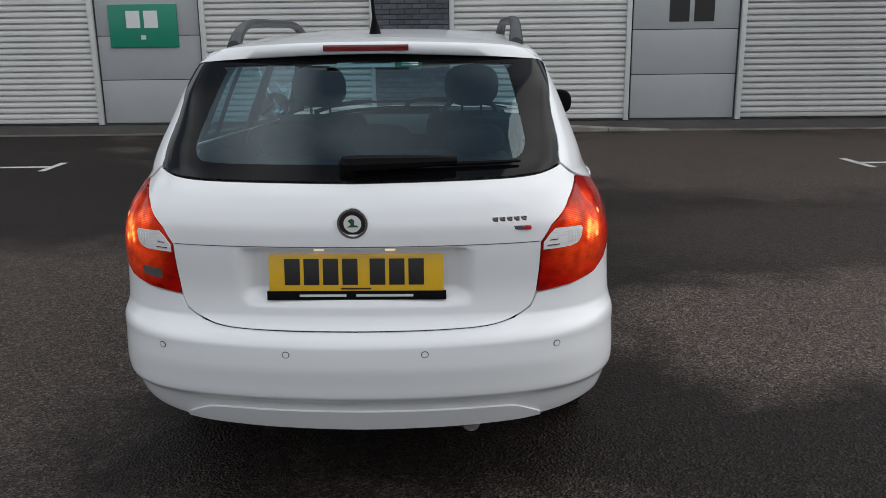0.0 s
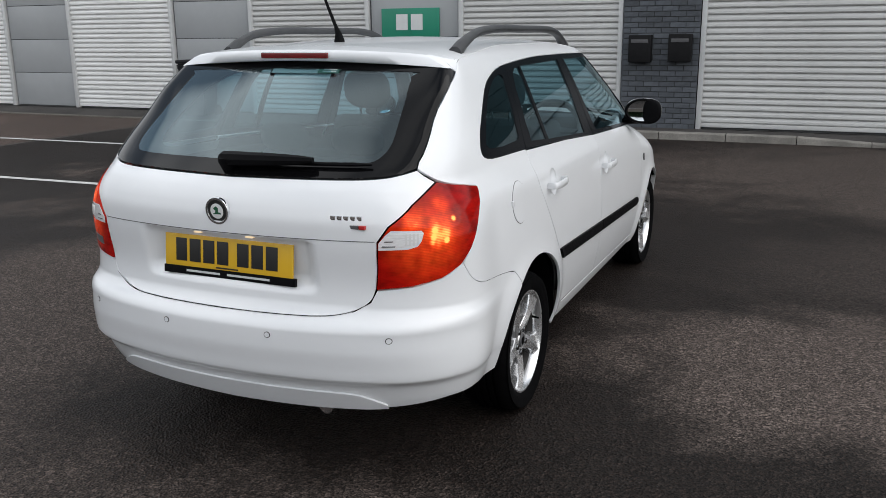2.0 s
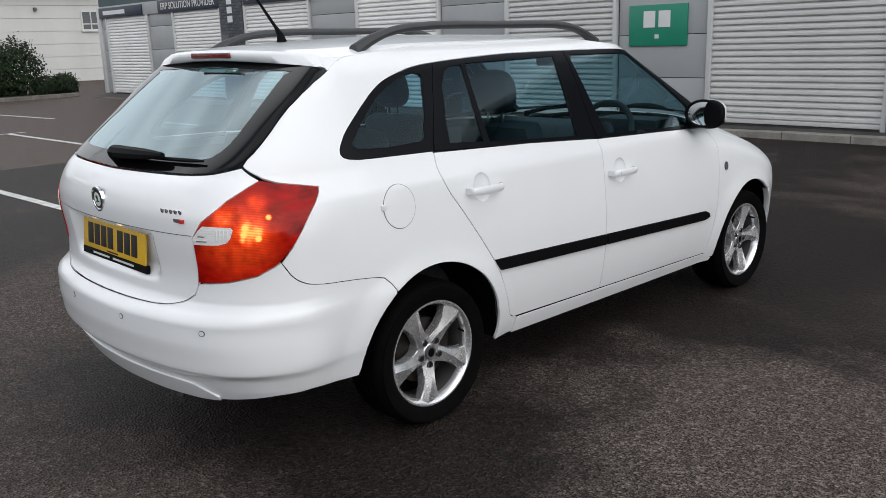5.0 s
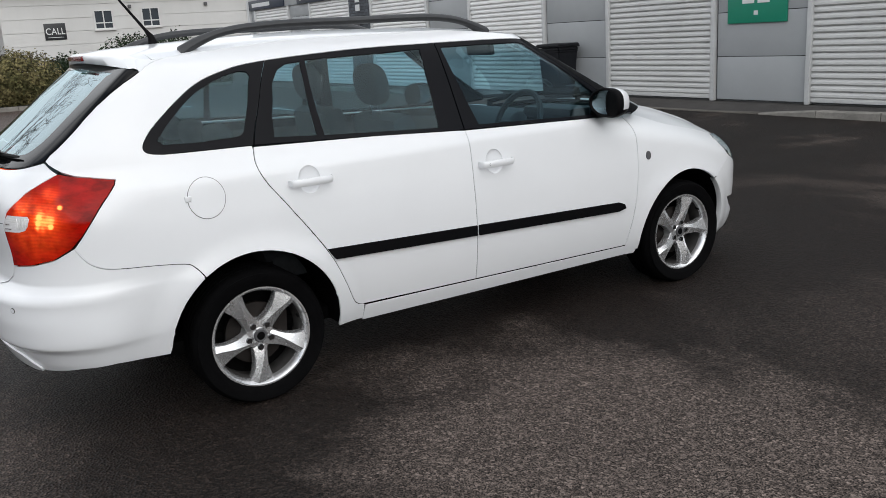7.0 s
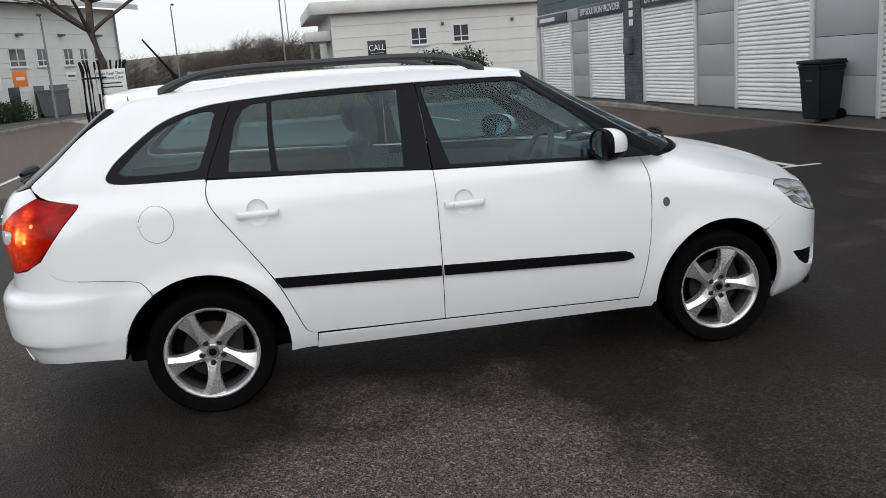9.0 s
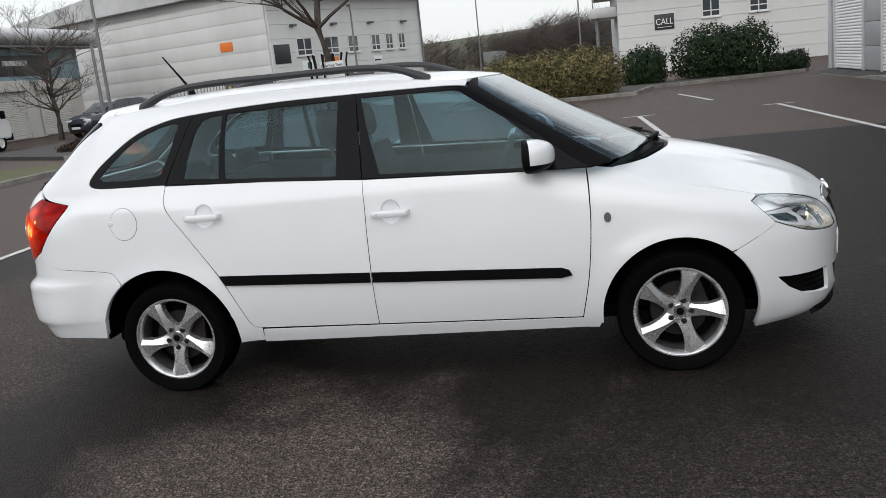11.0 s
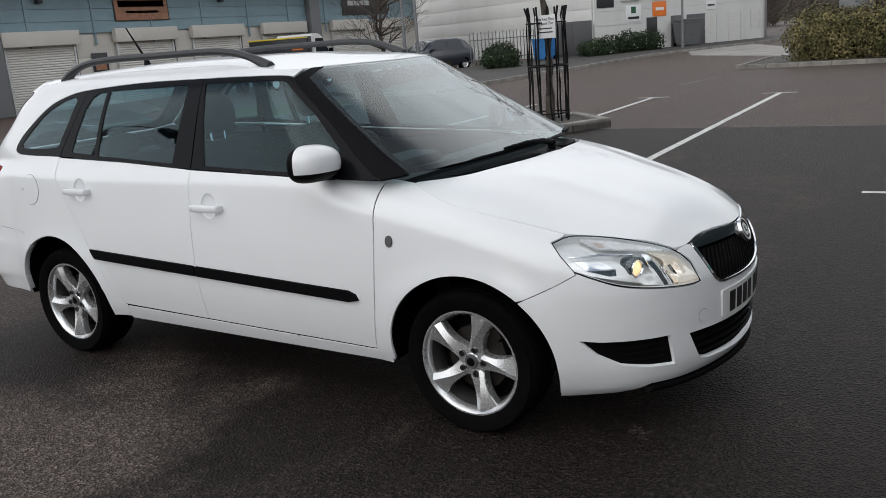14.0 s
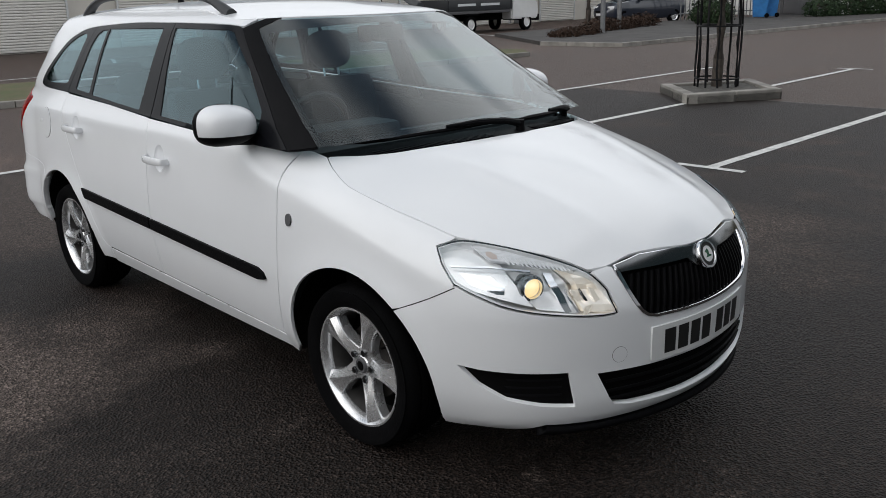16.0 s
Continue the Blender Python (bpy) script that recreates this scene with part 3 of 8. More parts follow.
dropped_kerb()
sheet("pavement_road", [(-17.2, -9.4), (-35, -9.4), (-50, -5.4), (-56, -6.5), (-46, -13.5), (-30, -18), (-20.5, -17.2), (-17.0, -12)], -0.3, 0.10, M_PAVE, "tarmac pavement beside the road")
kerb("kerb_road", [(-50, -5.4), (-35, -9.35), (-17.2, -9.35), (-16.9, -12)], height=0.11)
sheet("verge", [(9, -9.5), (-13.6, -9.5), (-14.4, -10.4), (-13.6, -12.9), (9, -12.9)], -0.3, 0.09, M_GRASS, "thin mossy grass verge")
kerb("kerb_verge", [(-13.6, -9.45), (9, -9.45)][::1], height=0.10)
sheet("hedge_bed", [(-22.0, -2.3), (-21.8, 3.6), (-24.8, 4.2), (-26.0, 9.3), (-28, 9.3), (-27, -2.0)], -0.3, 0.09, M_SOIL, "bare soil bed under the hedges")
kerb("kerb_hedge", [(-26.5, -2.4), (-22.0, -2.35), (-21.75, 3.6), (-24.6, 4.3), (-25.9, 9.3)][::-1], height=0.11)


structure(sheet("concrete_apron", [(-28.4, -2.2), (-35.6, -3.4), (-53.7, -11.2), (-47.6, -11.8), (-33.4, -7.0)], -0.1, 0.007, M_APRON, "pale concrete apron in the road"))
# ---------------------------------------------------------------- shutters, buildings
SLATS = {}


def slat_profile(z, h, d):
    return [(0, z), (-d * 0.55, z + h * 0.04), (-d, z + h * 0.22), (-d * 0.95, z + h * 0.55), (-d * 0.4, z + h * 0.86), (0, z + h)]


def slat_mesh(width, h, d, mat, rows=1):
    key = (round(width, 2), h, mat.name, rows)
    if key not in SLATS:
        v, f = [], []
        for r in range(rows):
            k = len(v)
            pr = slat_profile(r * h, h, d)
            v += [(0, y, z) for y, z in pr] + [(width, y, z) for y, z in pr]
            n = len(pr)
            f += [(k + i, k + n + i, k + n + i + 1, k + i + 1) for i in range(n - 1)]
        me = bpy.data.meshes.new("slat")
        me.from_pydata(v, [], f)
        me.materials.append(mat)
        SLATS[key] = me
    return SLATS[key]


def roller_shutter(parent, x0, x1, y, z0, z1, single, mat=M_SHUTTER, hood=None):
    """A steel roller shutter between two guides; the wall's face is at y, looking to -y."""
    sh = part("roller_shutter", add_box(bmesh.new(), x0 + 0.06, x1 - 0.06, y + 0.03, y + 0.05, z0, z1), mat, parent, "closed ribbed steel roller shutter")
    for a in (x0, x1 - 0.07):
        part("guide_rail", add_box(bmesh.new(), a, a + 0.07, y - 0.045, y + 0.04, z0 - 0.03, z1, 0.006), M_FRAME, sh)
    pitch = 0.088
    n = int((z1 - z0 - 0.06) / pitch)
    if single:
        me = slat_mesh(x1 - x0 - 0.14, pitch, 0.034, mat)
        for i in range(n):
            s = new("slat", me)
            s.parent = sh
            s.location = (x0 + 0.07, y + 0.028, z0 + 0.06 + i * pitch)
    else:
        s = new("slat_curtain", slat_mesh(x1 - x0 - 0.14, pitch, 0.034, mat, n))
        s.parent = sh
        s.location = (x0 + 0.07, y + 0.028, z0 + 0.06)
    part("bottom_bar", add_box(bmesh.new(), x0 + 0.07, x1 - 0.07, y - 0.005, y + 0.03, z0, z0 + 0.06, 0.006), mat, sh)
    return sh


def panel_door(parent, x0, x1, y, z0, z1, h=0.645, mat=M_PANEL):
    """A sectional door of flat panels with open joints."""
    d = part("panel_door", add_box(bmesh.new(), x0 + 0.02, x1 - 0.02, y + 0.05, y + 0.07, z0, z1), M_SEAM, parent, "smooth grey sectional door")
    z = z0
    k = 0
    while z < z1 - 0.05:
        top = min(z1, z0 + h * (k + 1))
        part("door_panel", add_box(bmesh.new(), x0 + 0.03, x1 - 0.03, y + 0.012, y + 0.05, z + 0.006, top - 0.004, 0.004), mat, d)
        z = top
        k += 1
    return d


def brick_pillar(parent, x0, x1, y, z1, single):
    p = part("brick_pillar", add_box(bmesh.new(), x0 + 0.005, x1 - 0.005, y - 0.055, y + 0.2, 0.0, z1), M_MORTAR, parent, "slate-grey brick pillar")
    bm = bmesh.new()
    me = None
    if single:
        b = add_box(bmesh.new(), 0, 0.212, 0, 0.02, 0, 0.064, 0.003)
        me = bpy.data.meshes.new("brick"); b.to_mesh(me); b.free(); me.materials.append(M_BRICK)
    row = 0
    z = 0.10
    while z < z1 - 0.05:
        x = x0 + (0.0 if row % 2 else -0.11)
        while x < x1 - 0.02:
            a, e = max(x, x0), min(x + 0.212, x1)
            if e - a > 0.03:
                if single and e - a > 0.20 and z < 3.0:
                    s = new("brick", me)
                    s.parent = p
                    s.location = (a, y - 0.0655 + random.uniform(-0.001, 0.001), z)
                elif single and z < 3.0:
                    part("half_brick", add_box(bmesh.new(), a, e, y - 0.0645, y - 0.05, z, z + 0.064), M_BRICK, p, smooth=False)
                else:
                    add_box(bm, a, e, y - 0.0645, y - 0.05, z, z + 0.064)
            x += 0.222
        z += 0.075
        row += 1
    if len(bm.verts):
        tagged(part("upper_brickwork", bm, M_BRICK, p), kind="stuff")
    return p


def cladding(parent, x0, x1, y, z0, z1, h, mat, name="cladding_board"):
    """Horizontal cladding boards, each a piece with open joints."""
    n = max(1, round((z1 - z0) / h))
    hh = (z1 - z0) / n
    b = add_box(bmesh.new(), x0, x1, y, y + 0.12, 0.006, hh - 0.006, 0.004)
    me = bpy.data.meshes.new(name); b.to_mesh(me); b.free(); me.materials.append(mat)
    for i in range(n):
        s = new(name, me)
        s.parent = parent
        s.location = (0, 0, z0 + i * hh)


def lettering(name, words, mat, parent, m, size):
    """Flat letters in the built-in font, centred."""
    cu = bpy.data.curves.new(name, "FONT")
    cu.body, cu.size, cu.align_x, cu.extrude = words, size, "CENTER", 0.001
    tmp = bpy.data.objects.new(name, cu)
    me = bpy.data.meshes.new_from_object(tmp)
    bpy.data.objects.remove(tmp)
    me.materials.append(mat)
    ob = new(name, me)
    ob.parent = parent
    ob.matrix_local = m
    return ob


def sign_board(parent, name, x0, x1, y, z0, z1, mat, label, bars=(), text=None, text_mat=M_WHITE, size=0.2):
    s = part(name, add_box(bmesh.new(), x0, x1, y - 0.03, y, z0, z1, 0.004), mat, parent, label)
    for a, b, c, d, m in bars:
        w, h = x1 - x0, z1 - z0
        part("text_bar", add_box(bmesh.new(), x0 + a * w, x0 + b * w, y - 0.036, y - 0.0302, z0 + c * h, z0 + d * h), m, s)
    if text:
        cu = bpy.data.curves.new("lettering", "FONT")
        cu.body, cu.size, cu.align_x, cu.align_y, cu.extrude = text, size, "CENTER", "CENTER", 0.003
        tmp = bpy.data.objects.new("lettering", cu)
        scene.collection.objects.link(tmp)
        dg = bpy.context.evaluated_depsgraph_get()
        me = bpy.data.meshes.new_from_object(tmp.evaluated_get(dg))
        bpy.data.objects.remove(tmp)
        me.materials.clear(); me.materials.append(text_mat)
        ob = new("lettering", me)
        ob.parent = s
        w = max(v.co.x for v in me.vertices) - min(v.co.x for v in me.vertices)
        k = min(1.0, (x1 - x0) * 0.88 / w)
        ob.matrix_local = pose((x0 + x1) / 2, y - 0.034, (z0 + z1) / 2, 90) @ Matrix.Diagonal((k, 1, 1, 1))
    return s


# --- the row of units
FY = 9.75
units = thing("unit_building", "long row of grey trade units with steel roller shutters", "building")
part("wall", add_box(bmesh.new(), -24.6, 14, FY + 0.07, FY + 7, 0.0, 6.2), M_SOFFIT, units)
part("roof", add_box(bmesh.new(), -24.9, 14.2, FY - 0.3, FY + 7.2, 6.2, 6.5, 0.05), M_SILVER, units)
cladding(units, -24.6, 14, FY - 0.02, 2.75, 6.2, 0.30, M_TEAL)
part("lintel_band", add_box(bmesh.new(), -24.6, 14, FY - 0.03, FY + 0.07, 2.40, 2.75, 0.01), M_PANEL, units)
for x0, x1, single in ((-24.2, -21.35, False), (-19.85, -17.25, False), (-16.15, -13.4, False), (-11.75, -9.2, True), (-7.52, -5.15, True), (-3.56, -0.98, True), (0.12, 2.78, True), (4.37, 7.1, True), (8.7, 11.4, False)):
    roller_shutter(units, x0, x1, FY, 0.13, 2.40, single, M_SHUTTERW if x1 < -8 else M_SHUTTERSHADE if x0 > 4 else M_SHUTTER)
for x0, x1 in ((-21.35, -19.85), (-13.4, -11.75), (-9.2, -7.52), (-5.15, -3.56), (2.78, 4.37), (7.1, 8.7), (11.4, 14), (-24.6, -24.2)):
    panel_door(units, x0, x1, FY, 0.12, 2.40)
brick_pillar(units, -0.97, 0.11, FY, 3.2, True)
brick_pillar(units, -17.24, -16.16, FY, 3.2, True)
sign_board(units, "unit_sign", -4.92, -3.90, FY + 0.01, 1.245, 1.86, M_GREEN, "green unit sign with pale bars", ((0.26, 0.46, 0.45, 0.85, M_WHITE), (0.52, 0.72, 0.45, 0.85, M_WHITE), (0.46, 0.53, 0.18, 0.28, M_STICKER)))
for a, b in ((3.33, 3.62), (3.69, 3.98)):
    part("number_bar", add_box(bmesh.new(), a, b, FY + 0.006, FY + 0.012, 1.52, 1.93), M_INK, units)
sign_board(units, "shop_sign", -24.55, -21.6, FY - 0.03, 2.40, 2.70, M_NAVY, "navy fascia sign with a pale bar", ((0.10, 0.62, 0.3, 0.7, M_WHITE),))
sign_board(units, "shop_sign", -20.6, -17.26, FY - 0.03, 2.40, 2.74, M_NAVY, "navy fascia sign with white lettering", (), "ERP SOLUTION PROVIDER", M_WHITE, 0.26)
sign_board(units, "shop_sign", -16.1, -13.0, FY - 0.03, 2.42, 2.76, M_NAVY, "navy fascia sign with white lettering", (), "ERP SOLUTION PROVIDER", M_WHITE, 0.26)
for k in range(4):
    part("text_bar", add_box(bmesh.new(), -16.85, -16.62, FY - 0.075, FY - 0.066, 2.02 + k * 0.22, 2.18 + k * 0.22), M_WHITE, units)
for x0, z0 in ((-0.86, 1.04), (-0.30, 1.05)):
    lb = part("letter_box", add_box(bmesh.new(), x0, x0 + 0.32, FY - 0.19, FY - 0.06, z0, z0 + 0.38, 0.012), M_IRON, units)
    part("letter_flap", add_box(bmesh.new(), x0 + 0.04, x0 + 0.28, FY - 0.197, FY - 0.19, z0 + 0.27, z0 + 0.32, 0.003), M_GREYPLASTIC, lb)
part("meter_box", add_box(bmesh.new(), -16.98, -16.66, FY - 0.20, FY - 0.06, 1.32, 1.72, 0.012), M_GREYPLASTIC, units)
part("end_trim", add_box(bmesh.new(), -24.75, -24.58, FY - 0.06, FY + 0.1, 0.1, 2.75, 0.01), M_FRAME, units)

# --- the blue-grey row across the road
blue = thing("workshop_row", "low blue-grey workshop row with cream shutters and a silver eave", "building", pose(0, -25.5, 0, 0, 0, 180))
part("wall", add_box(bmesh.new(), -14, 40.5, 0.07, 9, 0, 4.6), M_CREAM, blue)
cladding(blue, -14, 40.5, -0.03, 2.75, 4.55, 0.45, M_BLUEGREY)
for k in range(20):
    x = -12 + k * 2.75
    part("cladding_post", add_box(bmesh.new(), x, x + 0.09, -0.07, -0.03, 2.3, 4.5, 0.01), M_BLUEGREY, blue)
bm = bmesh.new()
prof = [(0.1 - 0.75 * math.cos(radians(a)) - 0.4, 4.95 + 0.45 * math.sin(radians(a))) for a in range(-80, 100, 20)] + [(9, 5.6), (9, 4.6), (0.1, 4.5)]
va = [bm.verts.new((-14.5, y, z)) for y, z in prof]
vb = [bm.verts.new((41.5, y, z)) for y, z in prof]
for i in range(len(prof)):
    j = (i + 1) % len(prof)
    bm.faces.new((va[i], vb[i], vb[j], va[j]))
bm.faces.new(va); bm.faces.new(vb[::-1])
bmesh.ops.recalc_face_normals(bm, faces=bm.faces)
part("eave", bm, M_SILVER, blue, "rounded silver eave")
part("soffit", add_box(bmesh.new(), -14.4, 41.4, -0.9, 0.1, 4.42, 4.5, 0.01), M_SOFFIT, blue)
for x0 in (-8.5, -4.0, 0.6, 5.9, 10.4, 14.5, 19.2, 23.1, 27.4, 32.5, 36.4):
    sh = roller_shutter(blue, x0, x0 + 2.85, -0.01, 0.05, 2.36, False, M_SHUTTERC)
    part("shutter_hood", add_box(bmesh.new(), x0 - 0.12, x0 + 2.97, -0.26, 0.0, 2.36, 2.88, 0.02), M_CREAM, sh)
for x0 in (17.4, 22.15, 26.05, 30.35):
    panel_door(blue, x0, x0 + 0.95, 0.0, 0.05, 2.7, 0.9, M_CREAM)
for x0 in (13.55, 30.6):
    part("pillar", add_box(bmesh.new(), x0, x0 + 0.75, -0.35, 0.05, 0, 4.2, 0.02), M_SOFFIT, blue)
    part("pillar_cap", add_box(bmesh.new(), x0 - 0.04, x0 + 0.79, -0.39, 0.05, 4.2, 4.32, 0.02), M_CREAM, blue)
sign_board(blue, "gym_sign", 19.3, 22.0, -0.04, 3.15, 4.35, M_BLACKSIGN, "dark brown shop sign with pale bars", ((0.02, 0.98, 0.03, 0.97, M_COPPER), (0.08, 0.92, 0.45, 0.66, M_STICKER), (0.2, 0.8, 0.25, 0.33, M_COPPER)))
sign_board(blue, "shop_sign", 33.5, 37.5, -0.04, 3.1, 4.1, M_BLACKSIGN, "black shop sign with a pale bar", ((0.12, 0.6, 0.5, 0.75, M_STICKER),))
sign_board(blue, "poster", 18.0, 18.7, -0.01, 1.0, 2.0, M_BLACKSIGN, "dark poster", ((0.15, 0.85, 0.35, 0.75, M_COPPER),))
for x0 in (16.0, 24.8, 31.0):
    part("security_light", add_box(bmesh.new(), x0, x0 + 0.22, -0.25, -0.03, 3.85, 4.05, 0.03), M_BLACKSIGN, blue)


def window(parent, x0, x1, y, z0, z1, panes=2):
    w = part("window", add_box(bmesh.new(), x0, x1, y - 0.005, y + 0.05, z0, z1), M_WINDOW, parent, "dark-glazed window in a white frame")
    t = 0.045
    bm = bmesh.new()
    add_box(bm, x0 - 0.02, x0 + t, y - 0.05, y + 0.03, z0, z1); add_box(bm, x1 - t, x1 + 0.02, y - 0.05, y + 0.03, z0, z1)
    add_box(bm, x0 + t, x1 - t, y - 0.05, y + 0.03, z1 - t, z1); add_box(bm, x0 + t, x1 - t, y - 0.05, y + 0.03, z0, z0 + t)
    for i in range(1, panes):
        x = x0 + (x1 - x0) * i / panes
        add_box(bm, x - t / 2, x + t / 2, y - 0.045, y + 0.03, z0 + t, z1 - t)
    add_box(bm, x0 + t, x1 - t, y - 0.04, y + 0.03, z0 + (z1 - z0) * 0.30, z0 + (z1 - z0) * 0.30 + 0.05)
    part("window_frame", bm, M_WFRAME, w)
    part("window_sill", add_box(bmesh.new(), x0 - 0.06, x1 + 0.06, y - 0.12, y + 0.02, z0 - 0.07, z0, 0.01), M_WFRAME, w)
    return w


def wall_boards(parent, x0, x1, y, z0, z1, h, mat):
    return cladding(parent, x0, x1, y, z0, z1, h, mat, "wall_panel")


# --- white office at the end of the car park, its window wall looks to +x
office = thing("office_building", "pale grey two-storey office with a flat overhanging roof", "building", pose(-40.0, 3.9, 0, 0, 0, 90))
part("wall", add_box(bmesh.new(), 0, 22, 0.13, 10, 0, 4.15), M_WHITEWALL, office)
wall_boards(office, 0, 22, 0.0, 0, 4.15, 0.62, M_WHITEWALL)
part("roof", add_box(bmesh.new(), -1.0, 22.4, -0.5, 10.3, 4.15, 4.75, 0.05), M_SILVER, office)
part("porch_roof", add_box(bmesh.new(), -1.3, 0.0, 0.4, 4.5, 2.9, 3.4, 0.05), M_SILVER, office)
part("porch_post", add_tube(bmesh.new(), [(-1.0, 0.8, 0), (-1.0, 0.8, 2.9)], 0.09, 10), M_STEELPOLE, office)
window(office, 4.0, 4.85, 0.0, 2.40, 3.27)
window(office, 6.2, 7.05, 0.0, 2.42, 3.30)
window(office, 11.5, 12.4, 0.0, 2.4, 3.3)
sign_board(office, "shop_sign", 1.75, 2.68, -0.0, 2.02, 2.76, M_BLACKSIGN, "black square sign with white lettering", ((0.14, 0.86, 0.14, 0.17, M_WHITE),), "CALL", M_WHITE, 0.42)
for x in (5.6, 9.3):
    part("wall_light", add_box(bmesh.new(), x, x + 0.14, -0.14, 0.0, 3.3, 3.46, 0.02), M_GREYPLASTIC, office)

# --- white building with a row of windows, turned to the road
# local x runs along the window wall, which looks to local -y; the gable looks to local -x
shed = thing("trade_building", "large pale clad building with upper windows and signs", "building", pose(-39.7, -13.9, 0, 0, 0, 153.4))
L1, L2 = 13.2, 24.0
part("wall", add_box(bmesh.new(), 0.0, L1, 0.13, L2, 0, 5.9), M_WHITEWALL, shed)
wall_boards(shed, -0.02, L1, 0.0, 0, 5.9, 0.74, M_WHITEWALL)
for k in range(9):
    part("wall_panel", add_box(bmesh.new(), -0.10, 0.0, 0.13, L2, k * 0.80 + 0.006, k * 0.80 + 0.794, 0.004), M_WHITEWALL, shed)
bm = bmesh.new()
va = [bm.verts.new((x, y, z)) for x, y, z in ((-0.6, -1.0, 5.85), (-0.6, -1.0, 6.15), (-0.6, 7, 8.2), (-0.6, L2 + 0.6, 6.9), (-0.6, L2 + 0.6, 6.4), (-0.6, 2, 6.4))]
vb = [bm.verts.new((v.co.x + L1 + 1.6, v.co.y, v.co.z)) for v in va]
for i in range(6):
    bm.faces.new((va[i], va[(i + 1) % 6], vb[(i + 1) % 6], vb[i]))
bm.faces.new(va[::-1]); bm.faces.new(vb)
bmesh.ops.recalc_face_normals(bm, faces=bm.faces)
part("roof", bm, M_SILVER, shed)
bm = bmesh.new()
prism(bm, [(0.13, 5.9), (L2, 5.9), (L2, 6.5), (7, 7.9), (2, 6.5)], -0.1, 0.0, Matrix(((0, 0, 1, 0), (1, 0, 0, 0), (0, 1, 0, 0), (0, 0, 0, 1))))
bmesh.ops.recalc_face_normals(bm, faces=bm.faces)
part("gable_top", bm, M_WHITEWALL, shed)
for a, b in ((1.84, 3.03), (4.0, 5.2), (6.0, 6.9), (8.1, 8.9), (9.45, 10.15), (10.7, 11.35)):
    window(shed, a, b, 0.0, 2.75, 3.68)
sign_board(shed, "trade_sign", 4.05, 5.05, 0.0, 1.78, 2.55, M_ORANGE, "orange trade sign", ((0.2, 0.8, 0.4, 0.6, M_WHITE),))
sign_board(shed, "trade_sign", 2.1, 3.2, 0.0, 1.6, 2.45, M_WHITE, "white trade sign with dark bars", ((0.35, 0.65, 0.5, 0.9, M_BADGEGREEN), (0.15, 0.85, 0.15, 0.3, M_INK)))
sign_board(shed, "trade_sign", 8.1, 8.9, 0.0, 1.95, 2.4, M_WHITE, "small white trade sign", ((0.15, 0.85, 0.4, 0.6, M_INK),))
sign_board(shed, "trade_sign", 0.15, 1.3, 0.0, 2.4, 3.4, M_BLACKSIGN, "black trade sign", ())
for a, b, z1 in ((8.0, 9.0, 1.7), (9.9, 11.0, 1.7), (11.8, 12.6, 1.75)):
    roller_shutter(shed, a, b, 0.0, 0.05 if z1 < 1.72 else 0.7, z1, False, M_SHUTTERC)
for a in (3.6, 5.4, 6.6, 7.3):
    d = part("door", add_box(bmesh.new(), a, a + 0.75, -0.04, 0.02, 0.05, 1.75, 0.01), M_GREYPLASTIC if a > 5 else M_BLACKSIGN, shed, "small personnel door")
    part("door_handle", add_box(bmesh.new(), a + 0.62, a + 0.68, -0.08, -0.04, 0.85, 0.98, 0.01), M_CHROME, d)
part("trade_sign", add_box(bmesh.new(), -0.14, -0.10, 2.85, 3.85, 3.38, 3.86, 0.004), M_ORANGE, shed, "orange trade sign")
for k in range(4):
    part("wall_light", add_box(bmesh.new(), 1.5 + k * 3.2, 1.8 + k * 3.2, -0.3, 0.0, 4.3, 4.42, 0.02), M_GREYPLASTIC, shed)
part("downpipe", add_tube(bmesh.new(), [(13.0, -0.1, 0), (13.0, -0.1, 5.8)], 0.06, 8), M_STEELPOLE, shed)
# brown wall beyond it
part("far_wall", add_box(bmesh.new(), -62, -54.5, -4.5, -3.5, 0, 2.0, 0.05), M_SOFFIT)
structure(bpy.data.objects["far_wall"], "low grey yard wall")

